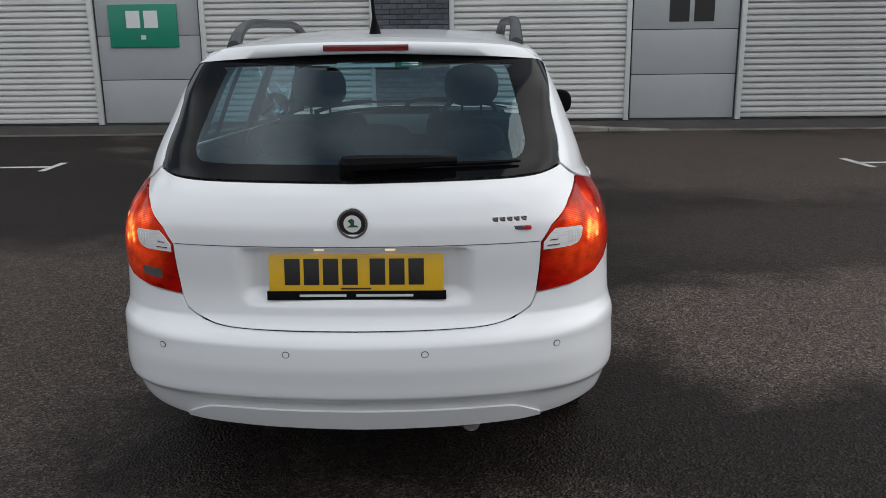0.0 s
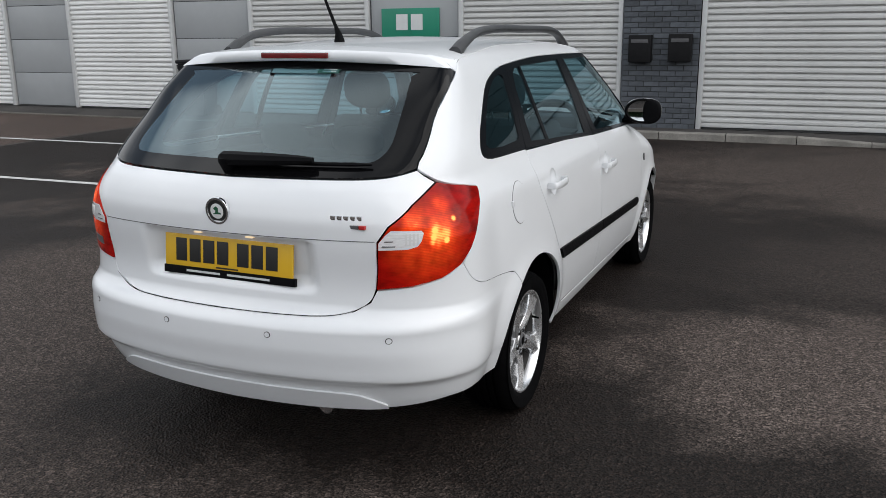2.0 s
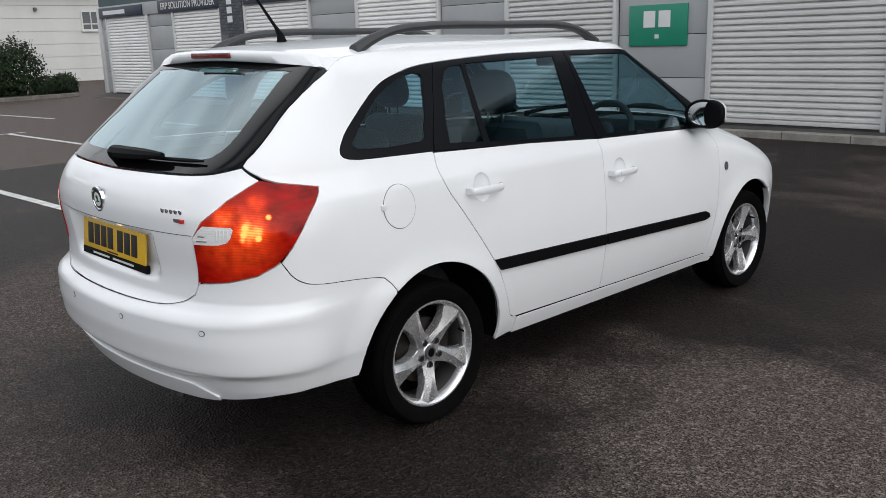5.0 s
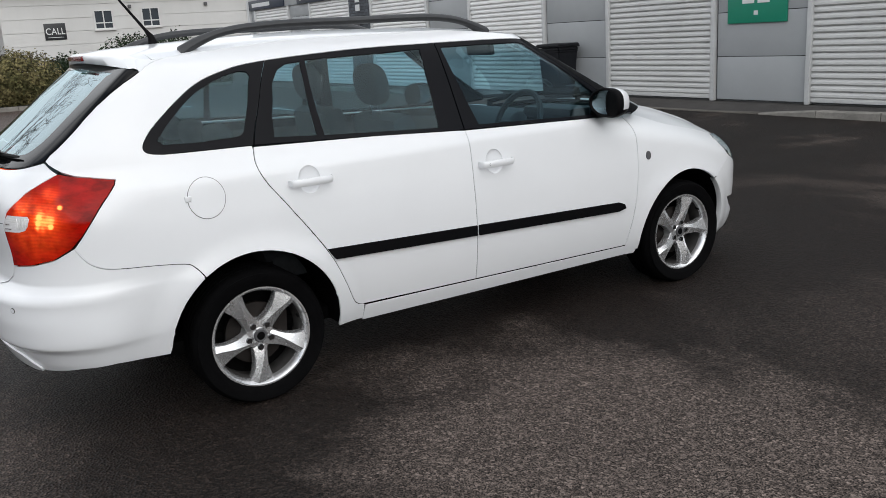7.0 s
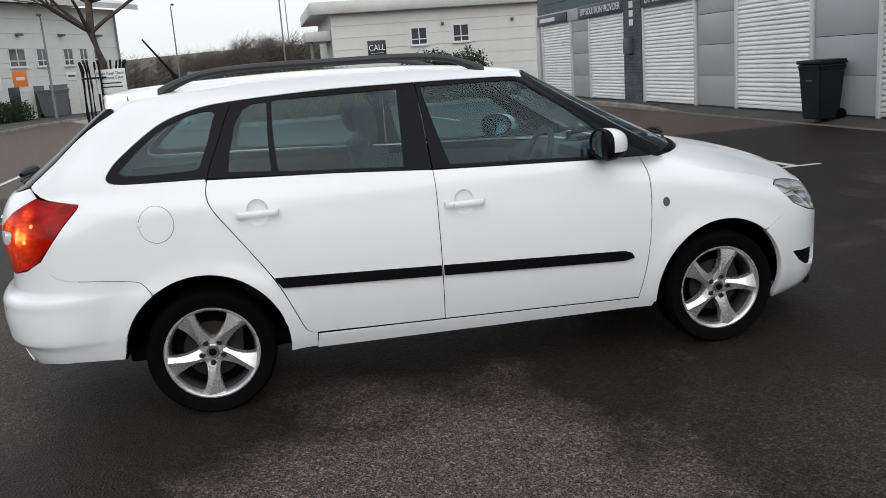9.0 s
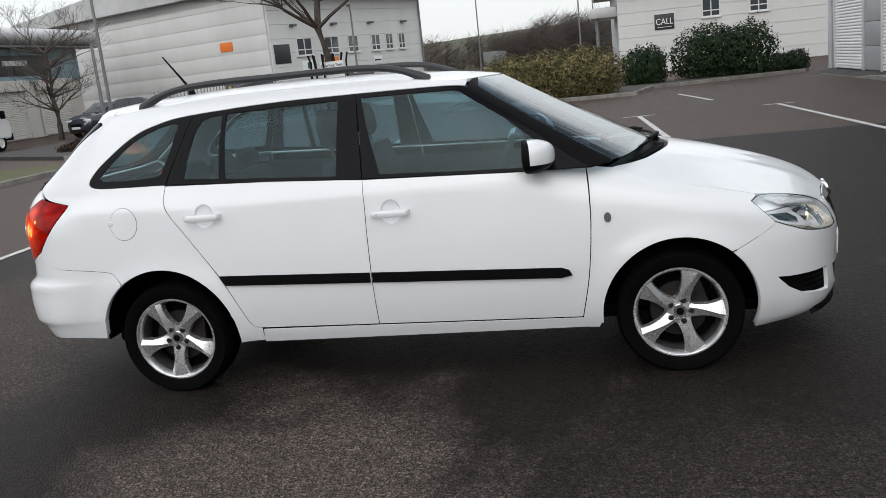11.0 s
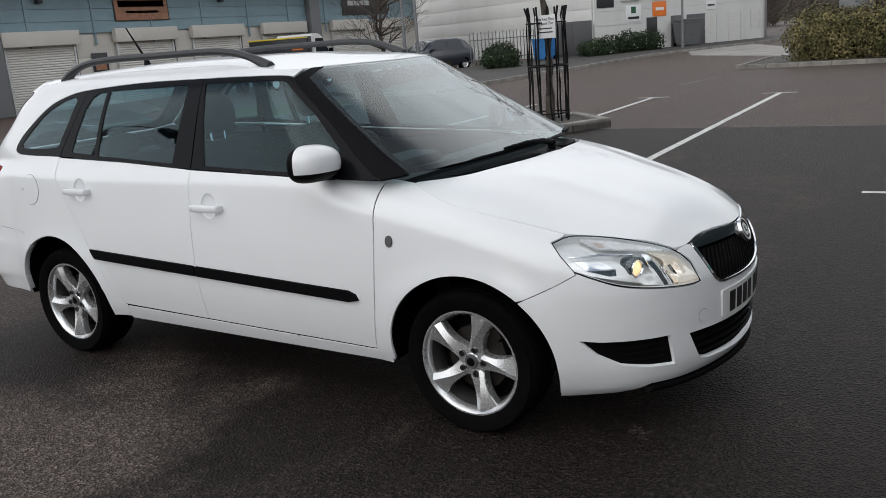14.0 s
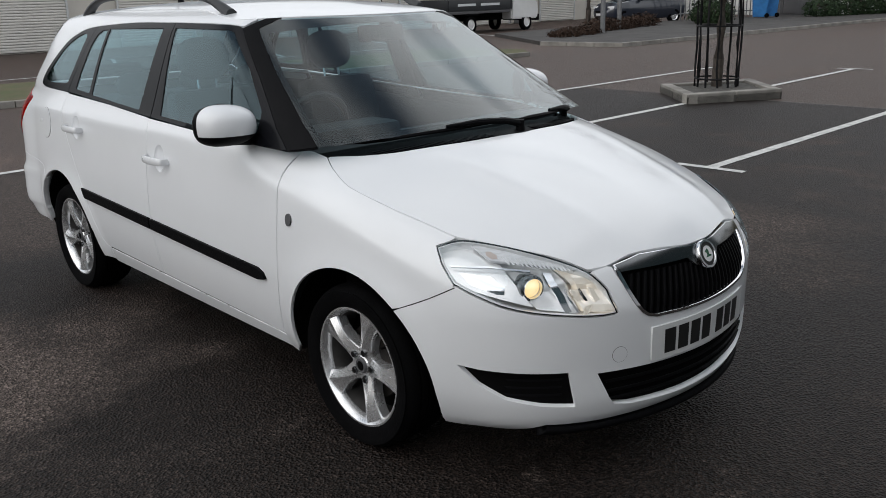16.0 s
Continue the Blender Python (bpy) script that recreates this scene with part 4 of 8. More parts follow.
# ---------------------------------------------------------------- street furniture
def wheelie_bin(name, m, mat, label, w=0.58, d=0.72, h=1.06):
    b = thing(name, label, "bin", m)
    bm = bmesh.new()
    prof = [(0.40, 0.40, 0.04), (0.5, 0.5, h * 0.86), (0.53, 0.53, h * 0.87), (0.53, 0.53, h * 0.93)]
    rings = []
    for kx, ky, z in prof:
        rings.append([bm.verts.new((sx * kx * w, sy * ky * d, z)) for sx, sy in ((-1, -1), (1, -1), (1, 1), (-1, 1))])
    for a, c in zip(rings, rings[1:]):
        for i in range(4):
            bm.faces.new((a[i], a[(i + 1) % 4], c[(i + 1) % 4], c[i]))
    bm.faces.new(rings[0][::-1]); bm.faces.new(rings[-1])
    bmesh.ops.bevel(bm, geom=bm.edges[:], offset=0.02, segments=2, affect="EDGES")
    part("bin_body", bm, mat, b)
    bm = add_box(bmesh.new(), -w * 0.55, w * 0.55, -d * 0.56, d * 0.52, h * 0.935, h * 1.0, 0.025)
    lid = part("lid", bm, mat, b)
    part("lid_handle", add_box(bmesh.new(), -w * 0.35, w * 0.35, d * 0.50, d * 0.60, h * 0.93, h * 0.965, 0.012), mat, b)
    part("hinge_bar", add_tube(bmesh.new(), [(-w * 0.5, d * 0.57, h * 0.94), (w * 0.5, d * 0.57, h * 0.94)], 0.016, 8), mat, b)
    for s in (-1, 1):
        wl_ = part("bin_wheel", lathe([(0.02, -0.025), (0.09, -0.025), (0.10, -0.01), (0.10, 0.01), (0.09, 0.025), (0.02, 0.025)], 20), M_RUBBER, b)
        wl_.location = (s * w * 0.42, d * 0.42, 0.10)
    part("label_bar", add_box(bmesh.new(), -0.07, 0.07, -d * 0.497, -d * 0.485, h * 0.66, h * 0.685), M_GREYPLASTIC, b)
    return b


wheelie_bin("wheelie_bin", pose(-8.40, 9.36, 0.052, 0, 0, 8), M_BIN, "black plastic wheelie bin beside a grey door", 0.50, 0.52, 1.0)
wheelie_bin("wheelie_bin", pose(-44.6, -10.6, 0.10, 0, 0, 150), M_GREYBIN, "large grey plastic wheelie bin against the white wall", 1.3, 0.9, 1.42)


def lamp_post(m, h, arm, label="tall galvanised street lamp"):
    l = thing("street_lamp", label, "street lamp", m)
    part("post", add_tube(bmesh.new(), [(0, 0, 0), (0, 0, 1.2), (0, 0, 1.21), (0, 0, h)], [0.085, 0.08, 0.06, 0.045], 12), M_STEELPOLE, l)
    if arm:
        part("bracket", add_tube(bmesh.new(), [(0, 0, h - 0.1), (0.1, 0, h + 0.12), (arm * 0.5, 0, h + 0.26), (arm, 0, h + 0.30)], 0.03, 8), M_STEELPOLE, l)
        part("lantern", add_box(bmesh.new(), arm - 0.05, arm + 0.55, -0.11, 0.11, h + 0.24, h + 0.36, 0.04), M_GREYPLASTIC, l)
    return l


lamp_post(pose(-24.4, -14.69, 0.1, 0, 0, 30), 9.0, 1.0)
lamp_post(pose(-21.7, -13.4, 0.1), 3.2, 0, "short dark steel sign post")
lamp_post(pose(-41.5, -9.9, 0.1, 0, 0, 10), 4.6, 0.8)
lamp_post(pose(-60, 2.0, 0, 0, 0, 180), 8.5, 1.2)
lamp_post(pose(-66, -6.0, 0, 0, 0, 180), 7.0, 1.2)
lamp_post(pose(-95, 3.5, 0, 0, 0, 90), 12, 0, "distant tall steel lighting mast")
lamp_post(pose(7.0, -10.6, 0, 0, 0, 45), 6.3, 0.9)

# planter with the caged tree
planter = [(-7.70, -1.53), (-8.95, -0.86), (-10.02, -1.88), (-8.70, -2.60)]
structure(part("planter_bed", prism(bmesh.new(), planter, -0.2, 0.09), M_SOIL), "gravel bed of a kerbed tree pit")
kerb("kerb_planter", planter + planter[:1], width=-0.15, height=0.13, length=0.62)


def branch(bm, p, d, length, r, depth, rng, gravity=0.0, seg=5):
    """A limb that forks until it is a twig."""
    pts, rad = [p.copy()], [r]
    n = 3 if depth else 2
    for i in range(n):
        d = (d + Vector((rng.uniform(-1, 1), rng.uniform(-1, 1), rng.uniform(-0.7, 0.8) + gravity)) * 0.22).normalized()
        p = p + d * length / n
        pts.append(p.copy()); rad.append(r * (1 - 0.45 * (i + 1) / n))
    add_tube(bm, pts, [max(q, 0.0045) for q in rad], seg if r > 0.02 else 3, False)
    if depth == 0:
        return
    for k in range(rng.choice((2, 3, 3))):
        q = pts[rng.choice((-1, -1, -2))]
        side_dir = Vector((rng.uniform(-1, 1), rng.uniform(-1, 1), rng.uniform(-0.25, 0.9)))
        branch(bm, q, (d * 0.75 + side_dir * 0.75).normalized(), length * rng.uniform(0.62, 0.85), rad[-1] * rng.uniform(0.6, 0.8), depth - 1, rng, gravity, seg)


def bare_tree(m, trunk_h, trunk_r, reach, depth, seed, label, limbs=6, spread=0.9, lowest=5):
    t = thing("bare_tree", label, "tree", m)
    rng = random.Random(seed)
    bm = bmesh.new()
    pts = [Vector((rng.uniform(-0.02, 0.02) * i, rng.uniform(-0.02, 0.02) * i, trunk_h * i / 6)) for i in range(7)]
    add_tube(bm, pts, [trunk_r * (1.15 - 0.40 * i / 6) for i in range(7)], 12)
    part("trunk", bm, M_BARK, t)
    bm = bmesh.new()
    for k in range(limbs):
        a = 2 * math.pi * (k + rng.uniform(-0.3, 0.3)) / limbs
        d = Vector((math.cos(a) * spread, math.sin(a) * spread, rng.uniform(0.25, 0.9))).normalized()
        branch(bm, pts[rng.randint(lowest, 6)].copy(), d, reach * rng.uniform(0.8, 1.15), trunk_r * 0.5, depth, rng)
    part("crown", bm, M_TWIG, t)
    return t


TREE = (-9.13, -1.94)
bare_tree(pose(*TREE, 0.05), 2.62, 0.068, 0.80, 4, 5, "bare young street tree in an iron guard", 11, 1.25)
cage = thing("tree_guard", "black iron tree guard of bent upright bars round a trunk", "tree guard", pose(*TREE, 0.09))
for k in range(12):
    a = 2 * math.pi * k / 12
    rr = random.Random(k)
    pts = [(0.30 * math.cos(a) + rr.uniform(-0.015, 0.015), 0.30 * math.sin(a) + rr.uniform(-0.015, 0.015), z) for z in (0.0, 0.25, 0.6, 1.0, 1.4, 1.6)] + [(0.325 * math.cos(a), 0.325 * math.sin(a), 1.74)]
    part("guard_bar", add_tube(bmesh.new(), pts, 0.016, 6), M_IRON, cage)
for z in (0.12, 0.85, 1.50):
    part("guard_hoop", add_tube(bmesh.new(), [(0.305 * math.cos(a), 0.305 * math.sin(a), z) for a in np.linspace(0, 2 * math.pi, 25)], 0.013, 6, False), M_IRON, cage)
notice = thing("notice_board", "white notice with dark lines of print on the tree guard", "sign", pose(-8.80, -1.79, 1.36, 0, 0, 62))
part("board", add_box(bmesh.new(), -0.25, 0.25, -0.012, 0.0, 0, 0.34, 0.003), M_WHITE, notice)
for k, words in enumerate(("Please Keep These", "Five Spaces Clear")):
    lettering("lettering", words, M_INK, notice, pose(0, -0.0135, 0.262 - k * 0.062, 90), 0.062)
for k, w in enumerate((0.17, 0.19)):
    part("text_bar", add_box(bmesh.new(), -w, w, -0.0145, -0.0122, 0.135 - k * 0.055, 0.152 - k * 0.055), M_INK, notice)


# ---------------------------------------------------------------- hedges
def foliage(name, blobs, count, size, mat, rng, parent):
    """Many small leaves over lumpy volumes, denser at the skin."""
    v, f = [], []
    vol = [b[3] * b[4] * b[5] for b in blobs]
    for _ in range(count):
        cx, cy, cz, rx, ry, rz = rng.choices(blobs, vol)[0]
        d = Vector((rng.gauss(0, 1), rng.gauss(0, 1), rng.gauss(0, 1))).normalized()
        r = rng.uniform(0.45, 1.0) ** 0.5 * (1 + 0.12 * rng.random() ** 3 + 0.28 * noise.noise(Vector((cx + d.x * 1.7, cy + d.y * 1.7, d.z * 1.7)) * 1.6))
        p = Vector((cx + d.x * rx * r, cy + d.y * ry * r, max(0.03, cz + d.z * rz * r)))
        n = (d + Vector((rng.uniform(-1, 1), rng.uniform(-1, 1), rng.uniform(-0.4, 1))) * 0.8).normalized()
        q = n.to_track_quat("Z", "Y") @ Matrix.Rotation(rng.uniform(0, 6.28), 3, "Z").to_quaternion()
        s = size * rng.uniform(0.6, 1.3)
        k = len(v)
        v += [p + q @ Vector(c) for c in ((-s * 0.5, 0, 0), (0, -s, s * 0.12), (s * 0.5, 0, 0), (0, s, s * 0.12))]
        f.append((k, k + 1, k + 2, k + 3))
    return mesh_ob(name, v, f, mat, parent, smooth=False)


def bush(name, blobs, count, size, mat, seed, label, stems=10):
    b = thing(name, label, "bush")
    rng = random.Random(seed)
    foliage("foliage", blobs, count, size, mat, rng, b)
    bm = bmesh.new()
    for _ in range(stems):
        cx, cy, cz, rx, ry, rz = rng.choice(blobs)
        x, y = cx + rng.uniform(-0.5, 0.5) * rx, cy + rng.uniform(-0.5, 0.5) * ry
        for _ in range(3):
            add_tube(bm, [(x, y, 0), (x + rng.uniform(-0.2, 0.2), y + rng.uniform(-0.2, 0.2), cz), (x + rng.uniform(-0.5, 0.5) * rx, y + rng.uniform(-0.5, 0.5) * ry, cz + rz * 0.95)], [0.025, 0.015, 0.006], 4)
    part("undergrowth", bm, M_TWIG, b)
    return b


def row(p, q, n, rx, ry, rz, seed, z=0.0):
    rng = random.Random(seed)
    return [(p[0] + (q[0] - p[0]) * i / max(1, n - 1) + rng.uniform(-0.1, 0.1), p[1] + (q[1] - p[1]) * i / max(1, n - 1), z + rz * 0.78, rx * rng.uniform(0.85, 1.15), ry * rng.uniform(0.9, 1.2), rz * rng.uniform(0.85, 1.12)) for i in range(n)]


bush("hedge", row((-23.6, -0.55), (-23.4, 0.85), 4, 0.95, 0.72, 0.86, 1), 17000, 0.046, M_LEAFO, 11, "olive-green hedge clump in a kerbed bed", 16)
bush("hedge", row((-23.2, 1.60), (-23.1, 2.55), 3, 0.95, 0.72, 0.90, 2), 15000, 0.046, M_LEAFO, 12, "taller olive-green hedge clump in a kerbed bed", 16)
bush("hedge", row((-27.0, 3.95), (-26.9, 4.45), 2, 0.8, 0.55, 0.72, 3), 6000, 0.06, M_LEAF, 13, "dark green rounded bush near the office")
bush("hedge", row((-27.2, 5.95), (-27.0, 7.85), 4, 0.95, 0.85, 1.02, 4), 13000, 0.06, M_LEAF, 14, "long dark green hedge near the office")
bush("shrub", row((-26.6, 8.55), (-26.9, 9.2), 2, 0.6, 0.5, 0.42, 7), 3500, 0.05, M_LEAF, 17, "low dark shrub beside the hedge", 20)
bush("bush", row((-29.8, -14.1), (-30.6, -14.5), 2, 0.9, 0.8, 0.62, 5), 4000, 0.06, M_LEAF, 15, "clipped dark green bush beside the pavement", 6)
bush("bush", row((-37.4, -13.0), (-38.6, -12.7), 2, 0.9, 0.8, 0.55, 6), 3500, 0.06, M_LEAF, 16, "low dark green bush before the white building", 6)
bush("bush", row((-40.0, -12.2), (-41.6, -11.6), 3, 0.9, 0.7, 0.66, 8), 4500, 0.06, M_LEAF, 18, "dark green bush before the white building", 6)
bush("shrub", row((-23.2, -14.6), (-27.2, -15.6), 5, 0.8, 0.6, 0.30, 9), 5000, 0.05, M_REDTWIG, 19, "low brown winter shrubs on the verge", 14)
bush("shrub", row((-19.5, -13.2), (-21.5, -13.8), 3, 0.6, 0.5, 0.22, 10), 2500, 0.05, M_REDTWIG, 20, "low brown winter shrubs on the verge", 8)
bare_tree(pose(-30.2, -20.6, 0), 3.7, 0.11, 1.05, 4, 9, "bare spreading tree before the workshops", 22, 1.15, 2)


# palisade fence, cabinet and tarpaulin by the white building
fence = thing("palisade_fence", "grey steel palisade fence", "fence")
for k in range(26):
    f = k / 25
    x, y = -31.5 - 7.0 * f, -16.6 + 1.0 * f
    part("pale", add_box(bmesh.new(), x - 0.03, x + 0.03, y - 0.012, y + 0.012, 0.12, 1.62 + 0.05 * (k % 2), 0.004), M_STEELPOLE, fence)
for z in (0.4, 1.3):
    part("fence_rail", add_tube(bmesh.new(), [(-31.4, -16.63, z), (-38.6, -15.63, z)], 0.025, 6), M_STEELPOLE, fence)
cab = thing("steel_cabinet", "dark grey steel cabinet with two doors", "cabinet", pose(-39.6, -15.4, 0.08, 0, 0, 60))
part("cabinet_body", add_box(bmesh.new(), -1.3, 1.3, -0.6, 0.6, 0, 1.75, 0.03), M_GREYPLASTIC, cab)
for a in (-1.25, 0.02):
    part("cabinet_door", add_box(bmesh.new(), a, a + 1.23, -0.63, -0.60, 0.1, 1.65, 0.008), M_GREYPLASTIC, cab)
part("warning_label", add_box(bmesh.new(), -0.9, -0.7, -0.636, -0.63, 1.2, 1.45), M_YELLOWSTRIP, cab)
for dx in (0, 0.8):
    wheelie_bin("wheelie_bin", pose(-35.4 - dx, -15.0 + 0.1 * dx, 0.1, 0, 0, 30), M_BLUE, "bright blue plastic bin by the fence", 0.6, 0.7, 1.05)


# ---------------------------------------------------------------- parked vehicles
def road_wheel(parent, x, y, r, side, mat=M_ALLOY, w=0.20):
    wl_ = part("wheel", lathe([(r * 0.62, -w / 2), (r * 0.9, -w / 2), (r, -w * 0.35), (r, w * 0.35), (r * 0.9, w / 2), (r * 0.62, w / 2)], 28), M_RUBBER, parent)
    wl_.location = (x, y, r)
    part("rim", lathe([(0.0, side * w * 0.35), (r * 0.25, side * w * 0.38), (r * 0.5, side * w * 0.25), (r * 0.62, side * w * 0.42), (r * 0.64, side * w * 0.3)], 24), mat, wl_)
    return wl_


def hatchback(m):
    c = thing("parked_hatchback", "dark blue hatchback parked beyond the verge", "car", m)
    top = hermite((-2.0, 0.95), (-1.9, 1.05), (-1.5, 1.42), (-0.9, 1.50), (-0.1, 1.50), (0.5, 1.38), (1.05, 1.02), (1.5, 0.95), (1.85, 0.82), (2.02, 0.62))
    low = hermite((-2.0, 0.45), (-1.8, 0.25), (1.8, 0.22), (2.02, 0.38))
    wid = hermite((-2.02, 0.62), (-1.8, 0.80), (-1.0, 0.87), (1.0, 0.87), (1.7, 0.80), (2.02, 0.55))
    ys = np.linspace(-2.0, 2.02, 42)
    rows = []
    for y in ys:
        t, lo, w = float(top(y)), float(low(y)), float(wid(y))
        belt_z = min(t - 0.03, 0.95)
        roofw = w * (0.70 if t > 1.15 else 0.86)
        sec = [(0, lo), (w * 0.9, lo), (w, lo + 0.15), (w, min(0.7, belt_z - 0.05)), (w * 0.96, belt_z), (roofw + (w * 0.96 - roofw) * 0.35, belt_z + (t - belt_z) * 0.7), (roofw * 0.9, t - 0.02), (0, t)]
        rows.append(sec)
    v, f = [], []
    n = len(rows[0])
    for y, r in zip(ys, rows):
        v += [(a, y, z) for a, z in r] + [(-a, y, z) for a, z in r]
    for i in range(len(ys) - 1):
        for j in range(n - 1):
            a, b = i * 2 * n + j, (i + 1) * 2 * n + j
            f += [(a, a + 1, b + 1, b), (a + n, b + n, b + n + 1, a + n + 1)]
    f += [tuple(range(n)) , tuple(range(n, 2 * n))[::-1]]
    k = (len(ys) - 1) * 2 * n
    f += [tuple(range(k, k + n))[::-1], tuple(range(k + n, k + 2 * n))]
    mesh_ob("car_body", v, f, M_CARBLUE, c, angle=40)
    for s in (1, -1):
        for y0, y1, z1, y2, y3 in ((-1.35, -0.35, 1.40, -1.15, -0.35), (-0.27, 0.72, 1.40, -0.27, 0.35)):
            bm = bmesh.new()
            a = [bm.verts.new(p) for p in ((s * 0.845, y0, 0.99), (s * 0.845, y1, 0.99), (s * 0.70, y3, z1), (s * 0.70, y2, z1))]
            bm.faces.new(a)
            bmesh.ops.solidify(bm, geom=bm.faces[:], thickness=0.02)
            part("side_window", bm, M_WINDOW, c)
        part("headlight", add_box(bmesh.new(), s * 0.42, s * 0.74, 1.70, 1.93, 0.66, 0.80, 0.03), M_LAMPW, c)
        part("door_mirror", add_box(bmesh.new(), s * 0.86, s * 1.02, 0.50, 0.62, 0.98, 1.10, 0.03), M_CARBLUE, c)
        for y in (-1.28, 1.30):
            road_wheel(c, s * 0.76, y, 0.31, s)
    bm = bmesh.new()
    bm.faces.new([bm.verts.new(p) for p in ((0.72, 1.06, 1.03), (-0.72, 1.06, 1.03), (-0.56, 0.46, 1.41), (0.56, 0.46, 1.41))])
    bmesh.ops.solidify(bm, geom=bm.faces[:], thickness=0.02)
    part("windscreen", bm, M_WINDOW, c)
    part("grille", add_box(bmesh.new(), -0.36, 0.36, 1.96, 2.05, 0.50, 0.62, 0.02), M_PLASTIC, c)
    part("number_plate", add_box(bmesh.new(), -0.26, 0.26, 2.02, 2.06, 0.40, 0.50, 0.004), M_PLATEW, c)
    return c


hatchback(pose(-31.3, -18.6, 0, 0, 0, -111))


def dropside_truck(m):
    """A small tipper: white cab, dark dropsides, tool rack behind the cab; it faces local +y."""
    t = thing("dropside_truck", "white dropside truck with a dark sided bed", "truck", m)
    prof = [(0.7, 0.45), (2.35, 0.45), (2.42, 0.75), (2.36, 1.10), (1.95, 1.32), (1.45, 2.02), (1.25, 2.12), (0.72, 2.12)]
    bm = bmesh.new()
    prism(bm, prof, -0.93, 0.93, Matrix(((0, 0, 1, 0), (1, 0, 0, 0), (0, 1, 0, 0), (0, 0, 0, 1))))
    bmesh.ops.recalc_face_normals(bm, faces=bm.faces)
    bmesh.ops.bevel(bm, geom=bm.edges[:], offset=0.05, segments=2, affect="EDGES")
    cabp = part("cab", bm, M_TRUCKW, t)
    for s in (1, -1):
        bm = bmesh.new()
        bm.faces.new([bm.verts.new(p) for p in ((s * 0.936, 0.95, 1.28), (s * 0.936, 1.90, 1.28), (s * 0.936, 1.45, 1.92), (s * 0.936, 0.95, 1.92))])
        bmesh.ops.solidify(bm, geom=bm.faces[:], thickness=0.01)
        part("cab_window", bm, M_WINDOW, cabp)
        part("door_mirror", add_box(bmesh.new(), s * 0.98, s * 1.14, 1.75, 1.87, 1.2, 1.5, 0.03), M_PLASTIC, t)
        for y in (-1.75, 1.65):
            road_wheel(t, s * 0.82, y, 0.33, s, M_TRUCKW)
        part("dropside", add_box(bmesh.new(), s * 0.98, s * 1.02, -3.1, 0.45, 0.85, 1.27, 0.01), M_BLACKSIGN, t)
        for a, b in ((-2.6, -1.6), (-1.3, -0.2)):
            part("text_bar", add_box(bmesh.new(), s * 1.021, s * 1.026, a, b, 1.03, 1.12), M_STICKER, t)
        part("mudguard", add_box(bmesh.new(), s * 0.7, s * 0.98, -2.15, -1.35, 0.68, 0.74, 0.02), M_PLASTIC, t)
    bm = bmesh.new()
    bm.faces.new([bm.verts.new(p) for p in ((-0.80, 1.965, 1.36), (0.80, 1.965, 1.36), (0.75, 1.485, 2.0), (-0.75, 1.485, 2.0))])
    bmesh.ops.solidify(bm, geom=bm.faces[:], thickness=0.02)
    part("windscreen", bm, M_WINDOW, cabp)
    part("bed", add_box(bmesh.new(), -1.0, 1.0, -3.15, 0.5, 0.74, 0.86, 0.02), M_GREYPLASTIC, t)
    part("tailboard", add_box(bmesh.new(), -1.0, 1.0, -3.16, -3.11, 0.86, 1.27, 0.01), M_BLACKSIGN, t)
    hb = part("headboard", add_box(bmesh.new(), -1.0, 1.0, 0.40, 0.62, 0.86, 2.02, 0.02), M_BLACKSIGN, t)
    box_ = part("tool_locker", add_box(bmesh.new(), -0.98, 0.98, -0.9, 0.38, 0.9, 1.95, 0.03), M_BLACKSIGN, t, "black tool locker with a yellow edge")
    part("locker_edge", add_box(bmesh.new(), -1.0, 1.0, -0.92, 0.40, 1.95, 2.0, 0.01), M_YELLOWSTRIP, box_)
    for s in (1, -1):
        part("locker_sign", add_box(bmesh.new(), s * 0.981, s * 0.986, -0.62, 0.05, 1.5, 1.68), M_ORANGE, box_)
    part("chassis", add_box(bmesh.new(), -0.4, 0.4, -3.0, 2.0, 0.45, 0.72, 0.03), M_SEAM, t)
    part("bumper", add_box(bmesh.new(), -0.92, 0.92, 2.3, 2.46, 0.36, 0.62, 0.03), M_PLASTIC, t)
    return t


dropside_truck(pose(-23.4, -20.6, 0, 0, 0, 93))

# ---------------------------------------------------------------- distance
def hill():
    v, f = [], []
    n, m = 60, 8
    for i in range(n + 1):
        a = radians(-150 + 110 * i / n)
        h = 8.0 + 2.0 * math.sin(i * 0.23) + 1.5 * noise.noise(Vector((i * 0.2, 0, 0)))
        for j in range(m + 1):
            d = 150 + 25 * j
            v.append((math.sin(a) * d, math.cos(a) * d, h * math.sin(min(1, j / 5) * math.pi / 2) - 0.1 + 0.3 * noise.noise(Vector((i * 0.7, j, 3)))))
    for i in range(n):
        for j in range(m):
            k = i * (m + 1) + j
            f.append((k, k + 1, k + m + 2, k + m + 1))
    return tagged(mesh_ob("hillside", v, f, M_HILL, None, "distant grassy hillside"), "distant grassy hillside behind the trees", kind="structure")


hill()


